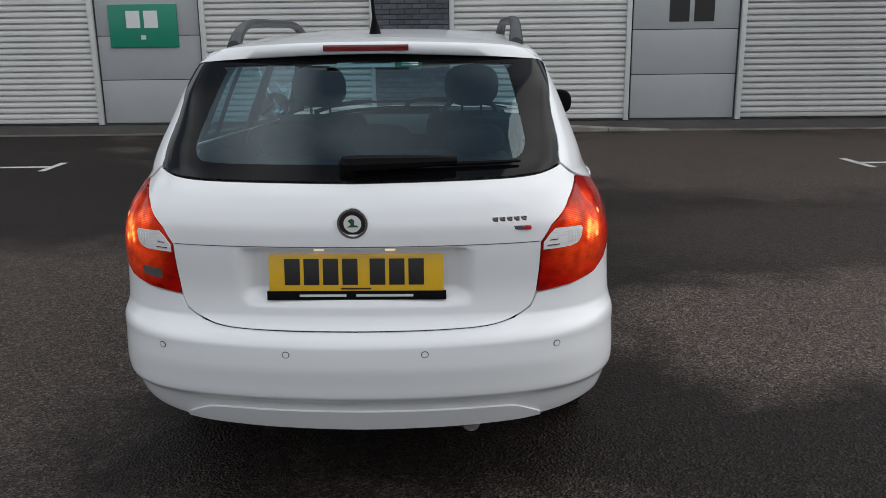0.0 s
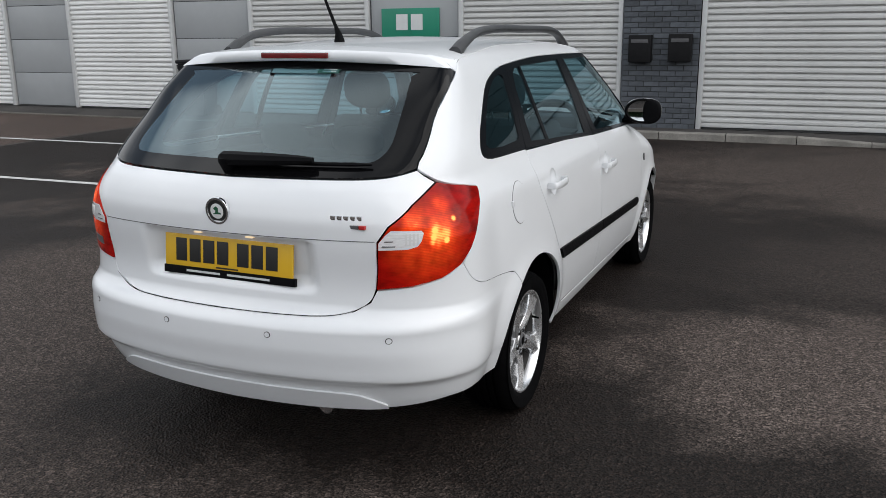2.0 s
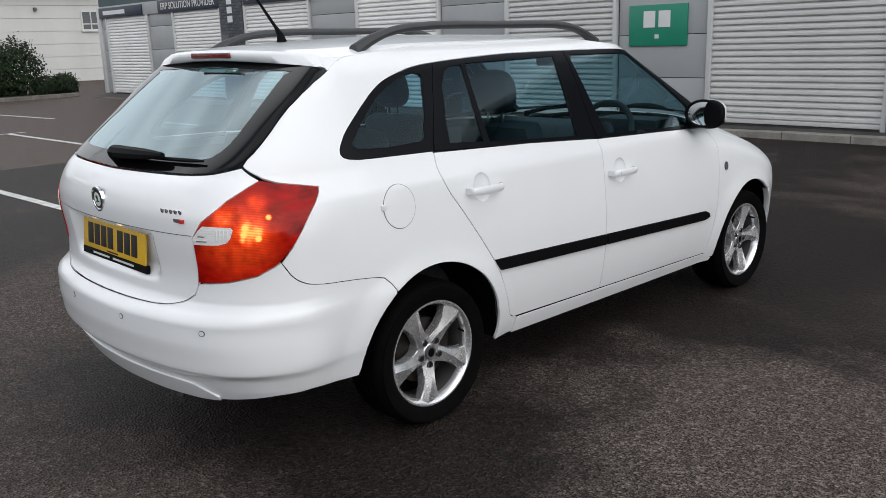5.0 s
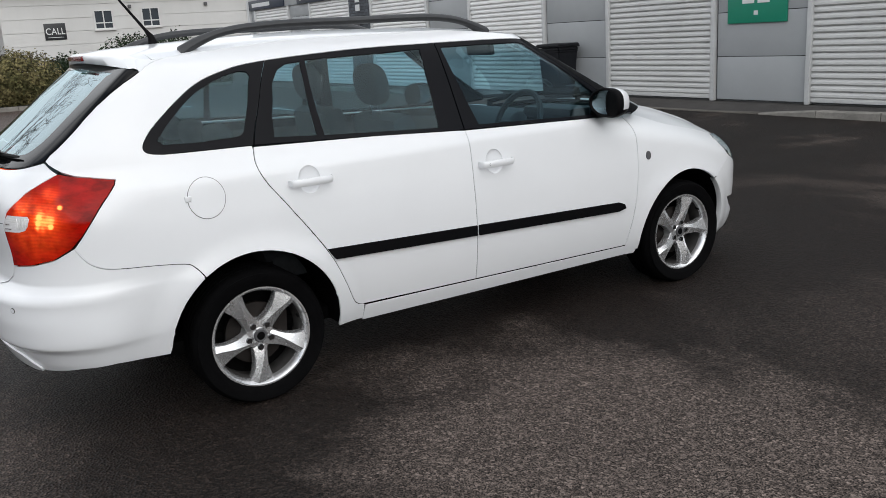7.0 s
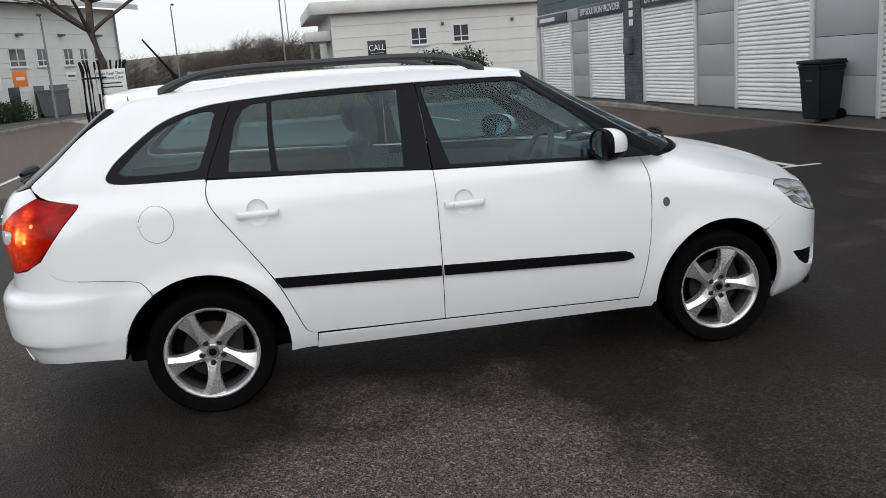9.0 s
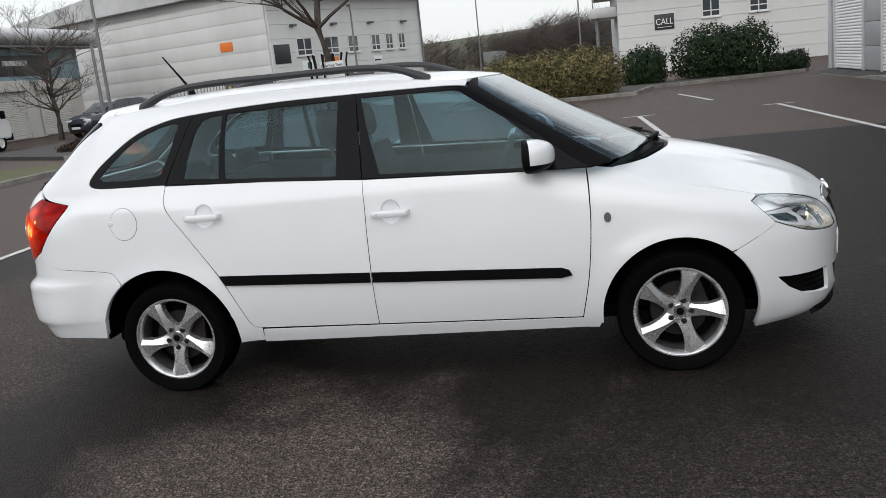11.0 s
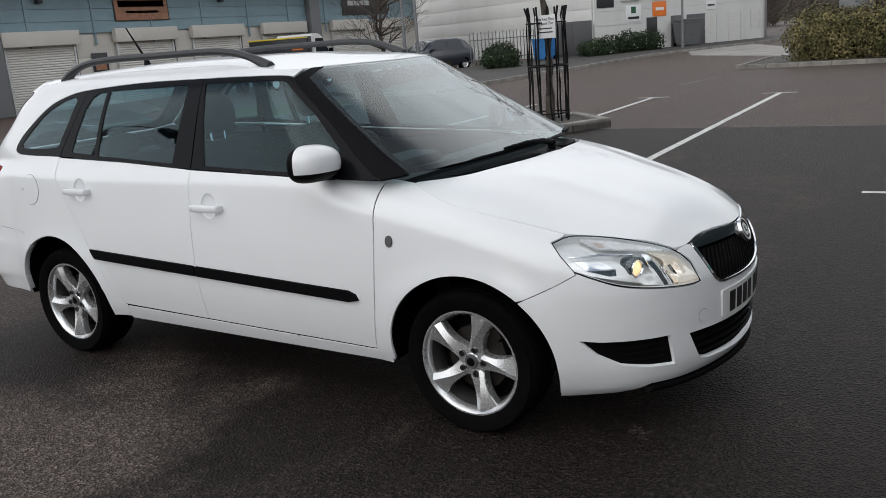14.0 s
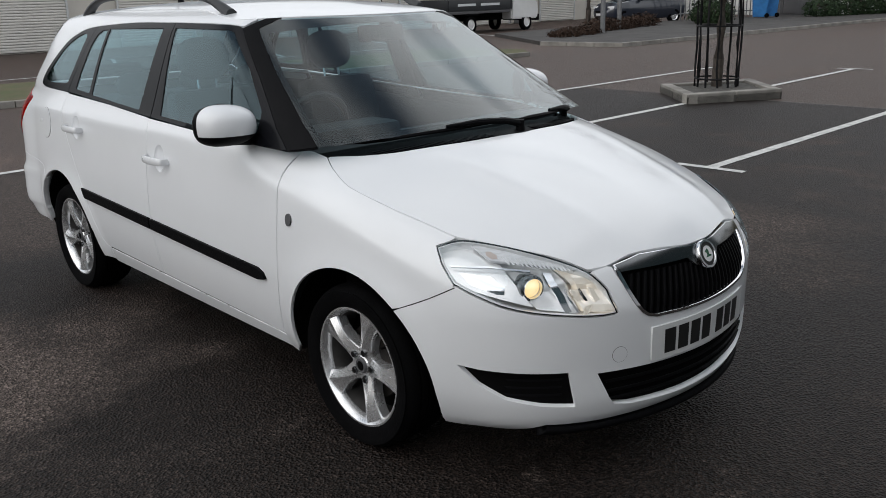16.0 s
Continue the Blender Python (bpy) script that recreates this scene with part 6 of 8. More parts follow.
for side in (1, -1):
    # rear quarter with the pillar and the roof's side rail
    cheek_seam = yz([(-0.283, 1.3470), (-0.235, 1.376)], "screen")
    seam_gate = rear_pts([(0.671, 1.0215)]) + yz(GATE_EDGE[:-1], "screen") + cheek_seam
    ring = [(u, z) for u, z in ROOF_RING if -0.185 < body(u, z, "screen")[1] < 1.556]
    cheek_ring = [(u, z) for u, z in ROOF_RING if -0.300 < body(u, z, "screen")[1] <= -0.185] + ring[:1]
    panel("spoiler_cheek", shrink(cheek_seam[:1] + cheek_ring + cheek_seam[:0:-1], 0.0014), cabin_skin, M_PAINT, car, side, step=0.012, out=1)
    seam_run = cheek_seam + ring[:1]
    panel("cheek_seal", [(u - 0.012, z) for u, z in seam_run] + [(u + 0.012, z - 0.004) for u, z in seam_run[::-1]], cabin_skin, M_SEAM, car, side, step=0.02, off=-0.005, rim=0)
    dlo_top = spline([(-0.308, 1.0535), (-0.329, 1.062), (-0.336, 1.078), (-0.322, 1.106), (-0.268, 1.162), (-0.11, 1.276), (0.02, 1.325), (0.186, 1.353), (0.60, 1.374), (0.99, 1.376), (1.30, 1.374), (1.48, 1.370), (1.553, 1.362)], 5)
    bump_seam = yz(spline(BUMPER_SEAM, 4))
    q_arch = arch(REAR_HUB, ARCH_R, 124.5, -8, 30)
    outline = (seam_gate + ring + yz(dlo_top[::-1], "screen") + yz([(-0.27, belt(-0.27)), (-0.2, belt(-0.2)), (0.070, belt(0.070))]) + yz(door_rear_edge[1:])
               + yz([(0.4715, 0.240), (0.385, 0.240)]) + yz(q_arch[::-1]) + bump_seam[::-1] + yz([(-0.600, 0.805), (-0.553, 0.865), (-0.50, 0.925), (-0.463, 0.965), (-0.456, 0.981), (-0.58, 1.0055)]))
    quarter = panel("quarter_panel", shrink(outline, GAP), cabin_skin, M_PAINT, car, side, step=0.026, out=1)
    panel("pillar_trim", shrink(outline, 0.012), cabin_skin, M_HEADLINER, quarter, side, step=0.06, off=-0.03, rim=0)
    # doors
    strip_lo = hermite((0.3, 0.545), (1.06, 0.515), (2.0, 0.478))
    dishes = {}
    for yh, zh in ((0.272, 0.880), (1.183, 0.833)):
        dishes[yh] = [(yh + 0.048 * math.cos(a), zh + 0.004 + 0.056 * math.sin(a)) for a in np.linspace(0, 2 * math.pi, 29)[:-1]]
    rear_door = panel("rear_door", shrink(yz(door_rear_edge) + yz(sill_top[:2]) + yz(pillar_edge[::-1]) + yz([(0.6, belt(0.6))]), GAP), side_skin, M_PAINT, car, side, step=0.03, holes=[yz(dishes[0.272])])
    front_door = panel("front_door", shrink(yz(pillar_edge[::-1][:1]) + yz(sill_top[1:]) + yz(door_front_edge[1:]) + yz([(1.6, belt(1.6))]) + yz(pillar_edge[:-1]), GAP), side_skin, M_PAINT, car, side, step=0.03, holes=[yz(dishes[1.183])])
    # window frames and panes
    seam_qd = [(0.077, 1.041), (0.138, 1.19), (0.215, 1.3555)]
    q_low = [(-0.307, 1.0535), (-0.27, belt(-0.27)), (-0.232, belt(-0.232)), (0.073, belt(0.073))]
    q_pane = spline([(-0.283, 1.098), (-0.209, 1.171), (-0.106, 1.252), (0.012, 1.305), (0.096, 1.323)], 4) + [(0.125, 1.318), (0.134, 1.303), (0.052, 1.094), (0.032, 1.080), (-0.135, 1.075), (-0.262, 1.081)]
    i_qd = [p for p in dlo_top if p[0] < 0.208]
    panel("window_surround", shrink(yz(q_low + seam_qd + i_qd[::-1][:-1], "screen"), GAP * 0.6), cabin_skin, M_TRIM, quarter, side, step=0.04, holes=[yz(q_pane, "screen")], off=0.001)
    panel("quarter_window", yz(q_pane, "screen"), cabin_skin, M_GLASS, quarter, side, step=0.06, off=-0.002, rim=0)
    i_rd = [p for p in dlo_top if 0.222 < p[0] < 1.02]
    pane_a = [(0.168, 1.060), (0.350, 1.048), (0.362, 1.342), (0.300, 1.338), (0.256, 1.318), (0.216, 1.262), (0.181, 1.14)]
    pane_b = [(0.382, 1.044), (0.930, 1.014), (0.945, 1.354), (0.385, 1.346)]
    panel("window_frame", shrink(yz([(0.080, belt(0.080)), (0.6, belt(0.6)), (1.054, belt(1.054)), (1.03, 1.377)] + i_rd[::-1] + seam_qd[::-1][:-1], "screen"), GAP * 0.6), cabin_skin, M_TRIM, rear_door, side, step=0.05,
          holes=[yz(pane_a, "screen"), yz(pane_b, "screen")], off=0.001)
    panel("quarterlight", yz(pane_a, "screen"), cabin_skin, M_GLASS, rear_door, side, step=0.06, off=-0.002, rim=0)
    panel("window", yz(pane_b, "screen"), cabin_skin, M_GLASS, rear_door, side, step=0.06, off=-0.002, rim=0)
    i_fd = [p for p in dlo_top if 1.04 < p[0]]
    pane_c = [(1.140, 1.006), (1.90, 0.978), (1.885, 1.075), (1.72, 1.213), (1.530, 1.344), (1.490, 1.352), (1.055, 1.356)]
    panel("window_frame", shrink(yz([(1.058, belt(1.058)), (1.6, belt(1.6))] + PILLAR_OUT + i_fd[::-1][1:] + [(1.034, 1.377)], "screen"), GAP * 0.6), cabin_skin, M_TRIM, front_door, side, step=0.05,
          holes=[yz(pane_c, "screen")], off=0.001)
    panel("window", yz(pane_c, "screen"), cabin_skin, M_GLASS, front_door, side, step=0.06, off=-0.002, rim=0)
    # black windscreen pillar
    pillar_top = [(u, z - 0.001) for u, z in ROOF_RING if 1.556 < body(u, z, "screen")[1] < 1.598]
    panel("windscreen_pillar", shrink(yz(PILLAR_OUT, "screen") + pillar_top + yz(PILLAR_IN, "screen"), 0.0008), cabin_skin, M_PLASTIC, car, side, step=0.03, off=0.001)
    # rubbing strips, handles
    for y0, y1, owner, tip in ((0.312, 1.054, rear_door, 0), (1.066, 1.985, front_door, 1)):
        lo = [(y, strip_lo(y)) for y in np.linspace(y0 + (0.03 if not tip else 0), y1 - (0.05 if tip else 0), 8)]
        hi = [(y, strip_lo(y) + 0.046) for y in np.linspace(y1 - (0.045 if tip else 0), y0, 8)]
        end = [(y1, strip_lo(y1) + 0.012), (y1 - 0.012, strip_lo(y1) + 0.035)] if tip else []
        panel("rubbing_strip", yz(lo + end + hi), side_skin, M_PLASTIC, owner, side, step=0.03, off=0.011, rim=0.011, label="black plastic rubbing strip")
    for yh, zh, owner in ((0.272, 0.880, rear_door), (1.183, 0.833, front_door)):
        def hollow_skin(u, z, yh=yh, zh=zh):
            s0 = side_skin(u, z)
            r = np.hypot((s0[..., 1] - yh) / 0.048, (s0[..., 2] - zh - 0.004) / 0.056)
            s0[..., 0] -= 0.0125 * np.clip(1 - r ** 2, 0, 1) ** 0.6
            return s0
        panel("handle_recess", yz(dishes[yh]), hollow_skin, M_PAINT, owner, side, step=0.009, off=0.0, rim=0.0)
        p = body(side_u(yh, zh), zh)
        bm = bmesh.new()
        prof = spline([(-0.092, 0.006), (-0.085, 0.034), (-0.04, 0.042), (0.04, 0.042), (0.083, 0.034), (0.092, 0.008)], 4)
        rings = []
        for yy, out in prof:
            hh = 0.0165 * (1 - 0.25 * (abs(yy) / 0.092) ** 4)
            rings.append([bm.verts.new((side * (p[0] + out + 0.006 * math.cos(a)), yh + yy, zh + hh * math.sin(a))) for a in np.linspace(0, 2 * math.pi, 11)[:-1]])
        for a, b in zip(rings, rings[1:]):
            for k in range(10):
                bm.faces.new((a[k], a[(k + 1) % 10], b[(k + 1) % 10], b[k]))
        bm.faces.new(rings[0][::-1]); bm.faces.new(rings[-1])
        bmesh.ops.recalc_face_normals(bm, faces=bm.faces)
        part("door_handle", bm, M_PAINT, owner)
        if owner is front_door:
            part("lock_barrel", lathe([(0.0, side * (p[0] + 0.0465)), (0.0055, side * (p[0] + 0.0465)), (0.0055, side * (p[0] + 0.03))], 12), M_GREYPLASTIC, front_door).location = (0, yh - 0.055, zh)
    # fuel flap on the right side only
    if side > 0:
        flap = [(-0.150 + 0.073 * math.cos(a), 0.873 + 0.079 * math.sin(a)) for a in np.linspace(0, 2 * math.pi, 37)[:-1]]
        panel("fuel_flap_seam", yz(flap), side_skin, M_GREYPLASTIC, quarter, side, step=0.02, off=0.0008, rim=0.001)
        panel("fuel_flap", shrink(yz(flap), 0.0022), side_skin, M_PAINT, quarter, side, step=0.02, off=0.0022, rim=0.002)
        p = body(side_u(-0.222, 0.878), 0.878)
        box("flap_catch", p[0] - 0.004, p[0] + 0.006, -0.232, -0.207, 0.869, 0.889, M_PAINT, quarter, 0.003)
    # front wing
    f_arch = [p for p in arch(FRONT_HUB, ARCH_F, 181, 50, 30)]
    wing_top = yz([(2.12, 0.951)] + BONNET_SEAM)
    wing = (yz(door_front_edge) + wing_top + [HL[8], HL[7], HL[6], HL[5]] + yz([(2.879, 0.640), (2.803, 0.597), (2.703, 0.551)]) + yz(f_arch[::-1]) + yz([(2.112, 0.243), (2.022, 0.243)]))
    front_wing = panel("front_wing", shrink(wing, GAP), side_skin, M_PAINT, car, side, step=0.035)
    rep = [(2.156 + 0.016 * math.cos(a), 0.739 + 0.022 * math.sin(a)) for a in np.linspace(0, 2 * math.pi, 17)[:-1]]
    panel("side_repeater", yz(rep), side_skin, M_GREYPLASTIC, front_wing, side, step=0.01, off=0.006, rim=0.007, label="smoked side repeater lamp")
    # sill
    panel("sill", shrink(yz([(0.478, 0.3040), (1.061, 0.2930), (2.020, 0.2730), (2.100, 0.240), (2.09, 0.222), (1.3, 0.226), (0.469, 0.232)]), 0.0012), side_skin, M_PAINT, car, side, step=0.025, rim=0.012)
    # dark wheel housings
    for (hy, hz), rad, name in ((REAR_HUB, ARCH_R, "wheel_arch_liner"), (FRONT_HUB, ARCH_F, "wheel_arch_liner")):
        bm = bmesh.new()
        rr = rad + 0.004
        ang = np.linspace(radians(-6), radians(180 if name == "wheel_arch_liner" and hy < 1 else 187), 28)
        rim_yz = [(hy + rr * math.cos(t), hz + rr * math.sin(t)) for t in ang]
        a = [bm.verts.new((side * min(0.785, float(body(side_u(y, z), z)[0]) - 0.012), y, z)) for y, z in rim_yz]
        b = [bm.verts.new((side * 0.42, hy + rr * math.cos(t), hz + rr * math.sin(t))) for t in ang]
        for i in range(len(ang) - 1):
            bm.faces.new((a[i], b[i], b[i + 1], a[i + 1]))
        bm.faces.new(b)
        part(name, bm, M_SEAM, car)

# dark shell under the panels: seen only in the seams
for side in (1, -1):
    shell = yz([(-0.5, 0.33), (-0.33, 0.33)] + arch(REAR_HUB, ARCH_R + 0.012, 172, 0, 20) + [(0.42, 0.26), (2.09, 0.26)] + arch(FRONT_HUB, ARCH_F + 0.012, 178, 30, 20) + [(2.80, 0.60), (2.78, 0.70), (2.60, 0.76), (2.2, 0.86), (2.06, 0.945), (1.06, 0.982), (0.11, 1.022), (-0.2, 1.02), (-0.45, 0.96), (-0.5, 0.8)])
    panel("inner_shell", shell, side_skin, M_SEAM, car, side, step=0.03, holes=[yz(shrink(d, -0.006)) for d in dishes.values()], off=-0.0045, rim=0)

panel("inner_shell", sym([(0, 0.50), (rear_q(0.5, 0.5), 0.5), (rear_q(0.62, 0.55), 0.55), (rear_q(0.66, 0.8), 0.80), (rear_q(0.66, 1.0), 1.0), (0, 1.0)]), rear_skin, M_SEAM, car, step=0.05, off=-0.03, rim=0)

# roof with a lip over the windscreen
ring_xy = [tuple(body(u, z, "screen")[:2]) for u, z in ROOF_RING]
roof_half = [(x, y) for x, y in ring_xy if y > -0.228]
roof_outline = [(0.0005, -0.262), (0.25, -0.258), (0.45, -0.243)] + roof_half
roof_outline = [p for p in roof_outline if p[0] > 0.0005]
roof_full = roof_outline + [(-x, y) for x, y in roof_outline[::-1]]
roof = panel("roof", shrink(roof_full, 0.001), roof_skin, M_PAINT, car, step=0.05, rim=0.014)
panel("headliner", shrink(roof_full, 0.015), roof_skin, M_HEADLINER, car, step=0.09, off=-0.035, rim=0)
# spoiler over the tailgate
def spoiler_mesh():
    end_y = [q[1] for q in ring_xy if q[1] < 0.1]
    end_x = [q[0] - 0.0035 for q in ring_xy if q[1] < 0.1]
    rows = []
    for kk in np.sin(np.linspace(-0.5, 0.5, 45) * math.pi):
        k = abs(kk)
        tip = -0.392 + 0.060 * k ** 2 + 0.015 * k ** 8
        y0 = -0.266 + 0.040 * k ** 2
        thick = 0.035 + 0.009 * k ** 2

        def at(y, drop, k=k, kk=kk, y0=y0):
            x = kk * float(np.interp(max(y, -0.314), end_y, end_x))
            top = float(roof_skin(abs(x), max(y, -0.70))[2]) - 0.004 * float(soft((y0 - y) / 0.12)) * (1 - k ** 6)
            if drop > 0 and k > 0.4:
                ys, reach = max(y, -0.285), float(soft((k - 0.4) / 0.6)) ** 2
                x += kk * reach * (float(body(side_u(ys, top - drop, "screen"), top - drop, "screen")[0]) - 0.0035 - x / kk)
            return (x, y, top - drop)

        ys = [y0 + (tip + 0.012 - y0) * f for f in (0, 0.25, 0.5, 0.75, 0.93, 1.0)]
        row = [at(y, 0.0) for y in ys]
        row += [at(tip, 0.010), at(tip + 0.004, thick), at(tip + 0.02, thick + 0.006 * (1 - k ** 4)), at(tip + (y0 - tip) * 0.55, thick + 0.004), at(y0, 0.022)]
        rows.append(row)
    n = len(rows[0])
    v = [p for r in rows for p in r]
    f = [(i * n + j, i * n + (j + 1) % n, (i + 1) * n + (j + 1) % n, (i + 1) * n + j) for i in range(len(rows) - 1) for j in range(n)]
    f += [tuple(range(n))[::-1], tuple((len(rows) - 1) * n + j for j in range(n))]
    return v, f


spoiler = mesh_ob("roof_spoiler", *spoiler_mesh(), M_PAINT, car, angle=88)
zsp = roof_skin(0.0, -0.392)[2] - 0.004
bl = bmesh.new()
add_box(bl, -0.142, 0.142, -0.3955, -0.370, zsp - 0.029, zsp - 0.008, 0.004)
part("high_brake_light", bl, M_REDDARK, spoiler, "dark red high-level brake light")

# tailgate: painted lower half, glazed upper half
g_low = [(0, 0.5985), (rear_q(0.25, 0.5995), 0.5995), (rear_q(0.39, 0.6045), 0.6045), (rear_q(0.47, 0.621), 0.621), (rear_q(0.52, 0.65), 0.65), (rear_q(0.54, 0.694), 0.694)]
g_lamp = [(rear_q(x, z), z) for x, z in ((0.5475, 0.76), (0.5515, 0.848), (0.5835, 0.897), (0.6390, 0.962), (0.6695, 1.018))]
glass_low = [(0, 1.030), (rear_q(0.25, 1.033), 1.033), (rear_q(0.45, 1.036), 1.036), (rear_q(0.54, 1.041), 1.041), (rear_q(0.583, 1.049), 1.049)]
g_glass = [(side_u(-0.661, 1.0585, "screen") - U_REAR, 1.0585)] + [(q, z - 0.0022) for q, z in glass_low[::-1]]
tailgate = panel("tailgate", shrink(sym(spline(g_low, 3) + g_lamp + spline(g_glass, 3)), GAP), rear_skin, M_PAINT, car, step=0.016, out=1)
r_edge = [(u - U_REAR - 0.0015, z) for u, z in yz([(y, z + 0.0015) for y, z in GATE_EDGE], "screen")]
frit = sym(glass_low + r_edge + [(rear_q(0.52, 1.371), 1.371), (rear_q(0.40, 1.386), 1.386), (rear_q(0.2, 1.394), 1.394), (0, 1.398)])
clear_half = spline([(0, 1.072)] + [(rear_q(x, z), z) for x, z in ((0.36, 1.074), (0.462, 1.078), (0.49, 1.086), (0.506, 1.103), (0.513, 1.128), (0.509, 1.16), (0.497, 1.22), (0.482, 1.285), (0.468, 1.335), (0.44, 1.350))] + [(0, 1.362)], 3)
clear = sym(clear_half)
panel("rear_window_border", shrink(frit, 0.001), rear_skin, M_FRIT, tailgate, step=0.014, holes=[clear], off=0.002, rim=0.008, label="black glazed border of the rear window")
panel("rear_window", clear, rear_skin, M_GLASS_REAR, tailgate, step=0.05, off=0.0005, rim=0)
# shut line under the tailgate
shut = spline(g_low[:5], 5)
shut = [(-q, z) for q, z in shut[:0:-1]] + shut
panel("shut_line", shut + [(q, z - 0.0016) for q, z in shut[::-1]], rear_skin, M_SEAM, tailgate, step=0.02, off=0.003, rim=0)
# crease line (its shade drawn as a thin grey strip), number plate, badge
crease = [(rear_q(x, 0.853), 0.853) for x in np.linspace(0.0, 0.545, 18)]
crease = [(-q, z) for q, z in crease[:0:-1]] + crease
panel("tailgate_crease", crease + [(q, z - 0.0026) for q, z in crease[::-1]], rear_skin, M_GREYPLASTIC, tailgate, step=0.03, off=0.0009, rim=0)
for x0 in (-0.12, 0.09):
    yl = float(rear_skin(rear_q(abs(x0) + 0.015, 0.842), 0.842)[1])
    box("plate_lamp", x0, x0 + 0.03, yl - 0.002, yl + 0.012, 0.836, 0.842, M_PLATELAMP, tailgate, 0.002, "small lit number-plate lamp")


def thing_part(name, parent):
    ob = new(name)
    ob.parent = parent
    return ob


def flat_plate(parent, name, y, z, tilt, mat, holder, face):
    m = pose(0, y, z, tilt, 0, 0 if face < 0 else 180)
    plate_ob = part(name, add_box(bmesh.new(), -0.26, 0.26, -0.004, 0.004, -0.0555, 0.0555, 0.002, m), mat, parent)
    if holder:
        box("plate_holder", -0.268, 0.268, -0.003, 0.012, -0.083, -0.056, M_PLASTIC, plate_ob, 0.002, "", m)
        for x0, x1 in ((-0.17, -0.03), (0.0, 0.17)):
            box("text_bar", x0, x1, -0.0045, -0.0025, -0.073, -0.066, M_STICKER, plate_ob, 0, "", m)
        box("text_bar", -0.045, 0.045, -0.0052, -0.0035, -0.051, -0.046, M_INK, plate_ob, 0, "", m)
    x = -0.213
    for k in range(7):
        box("character_bar", x, x + 0.046, -0.0056, -0.0035, -0.037, 0.042, M_INK, plate_ob, 0.0008, "", m)
        x += 0.046 + (0.036 if k == 3 else 0.0115)
    return plate_ob


flat_plate(tailgate, "number_plate", -0.8500, 0.766, -6, M_YELLOW, True, -1)


def badge(parent, at, tilt, size, mat_ring, mat_face):
    """A round enamel badge with a plain emblem."""
    m = pose(*at, 90 + tilt)
    bm = lathe([(0.0, 0.006), (0.80, 0.006), (0.83, 0.009), (0.97, 0.009), (1.0, 0.004), (1.0, -0.004)], 32, "z")
    bmesh.ops.transform(bm, matrix=m @ Matrix.Diagonal((size, size, 1, 1)), verts=bm.verts)
    b = part("badge", bm, mat_ring, parent, "round chrome-rimmed badge")
    bm = lathe([(0.0, 0.0075), (0.79, 0.0070)], 32, "z")
    bmesh.ops.transform(bm, matrix=m @ Matrix.Diagonal((size, size, 1, 1)), verts=bm.verts)
    part("badge_field", bm, mat_face, b)
    bm = lathe([(0.0, 0.0085), (0.56, 0.0080)], 24, "z")
    bmesh.ops.transform(bm, matrix=m @ Matrix.Diagonal((size, size, 1, 1)), verts=bm.verts)
    part("badge_emblem", bm, M_WHITE, b)
    bm = prism(bmesh.new(), [(-0.36, -0.22), (0.36, -0.22), (0.30, -0.10), (0.10, -0.08), (0.14, 0.20), (-0.02, 0.36), (-0.30, 0.20), (-0.12, 0.02), (-0.14, -0.10)], 0.0085, 0.0092, m @ Matrix.Diagonal((size, size, 1, 1)))
    part("badge_motif", bm, M_BADGEGREEN, b)
    return b


badge(tailgate, (0.0, float(rear_skin(0.0, 0.923)[1]), 0.923), 4, 0.046, M_CHROME, M_INK)
for x0, x1, z0, z1 in ((0.405, 0.422, 0.917, 0.931), (0.426, 0.443, 0.917, 0.931), (0.447, 0.464, 0.917, 0.931), (0.468, 0.485, 0.917, 0.931), (0.489, 0.506, 0.917, 0.931)):
    yy = float(rear_skin(rear_q((x0 + x1) / 2, 0.925), 0.925)[1])
    part("name_bar", add_box(bmesh.new(), x0, x1, yy - 0.0025, yy + 0.006, z0, z1, 0.0012), M_CHROME, tailgate, "plain chrome bar of the model name")
yy = float(rear_skin(rear_q(0.48, 0.897), 0.897)[1])
box("engine_badge", 0.448, 0.498, yy - 0.002, yy + 0.010, 0.891, 0.903, M_GREYPLASTIC, tailgate, 0.002)
box("engine_badge", 0.499, 0.520, yy + 0.000, yy + 0.012, 0.891, 0.903, M_BADGERED, tailgate, 0.002)
# stickers inside the rear window
for x0, x1, mat in ((-0.100, 0.095, M_STICKER), (0.097, 0.185, M_STICKERG)):
    zc = 1.352
    yy = float(rear_skin(0.0, zc)[1]) + 0.006
    bm = bmesh.new()
    add_box(bm, x0, x1, -0.001, 0.001, -0.014, 0.014, 0, pose(0, yy, zc, -52))
    st = part("window_sticker", bm, mat, tailgate)
    for k in range(2 if mat is M_STICKERG else 1):
        box("text_bar", x0 + (0.02 if k == 0 and mat is M_STICKERG else 0.05 if mat is M_STICKER else 0.02), x1 - 0.012, -0.0022, -0.0012, 0.004 - 0.012 * k, 0.010 - 0.012 * k, M_INK if mat is M_STICKER else M_STICKER, st, 0, "", pose(0, yy, zc, -52))
# rear wiper
def on_glass(x, z, lift=0.0):
    p = rear_skin(np.sign(x) * rear_q(abs(x), z), z)
    n = normals(rear_skin, np.array([np.sign(x) * rear_q(abs(x), z)]), np.array([z]))[0]
    return Vector(p + n * lift)


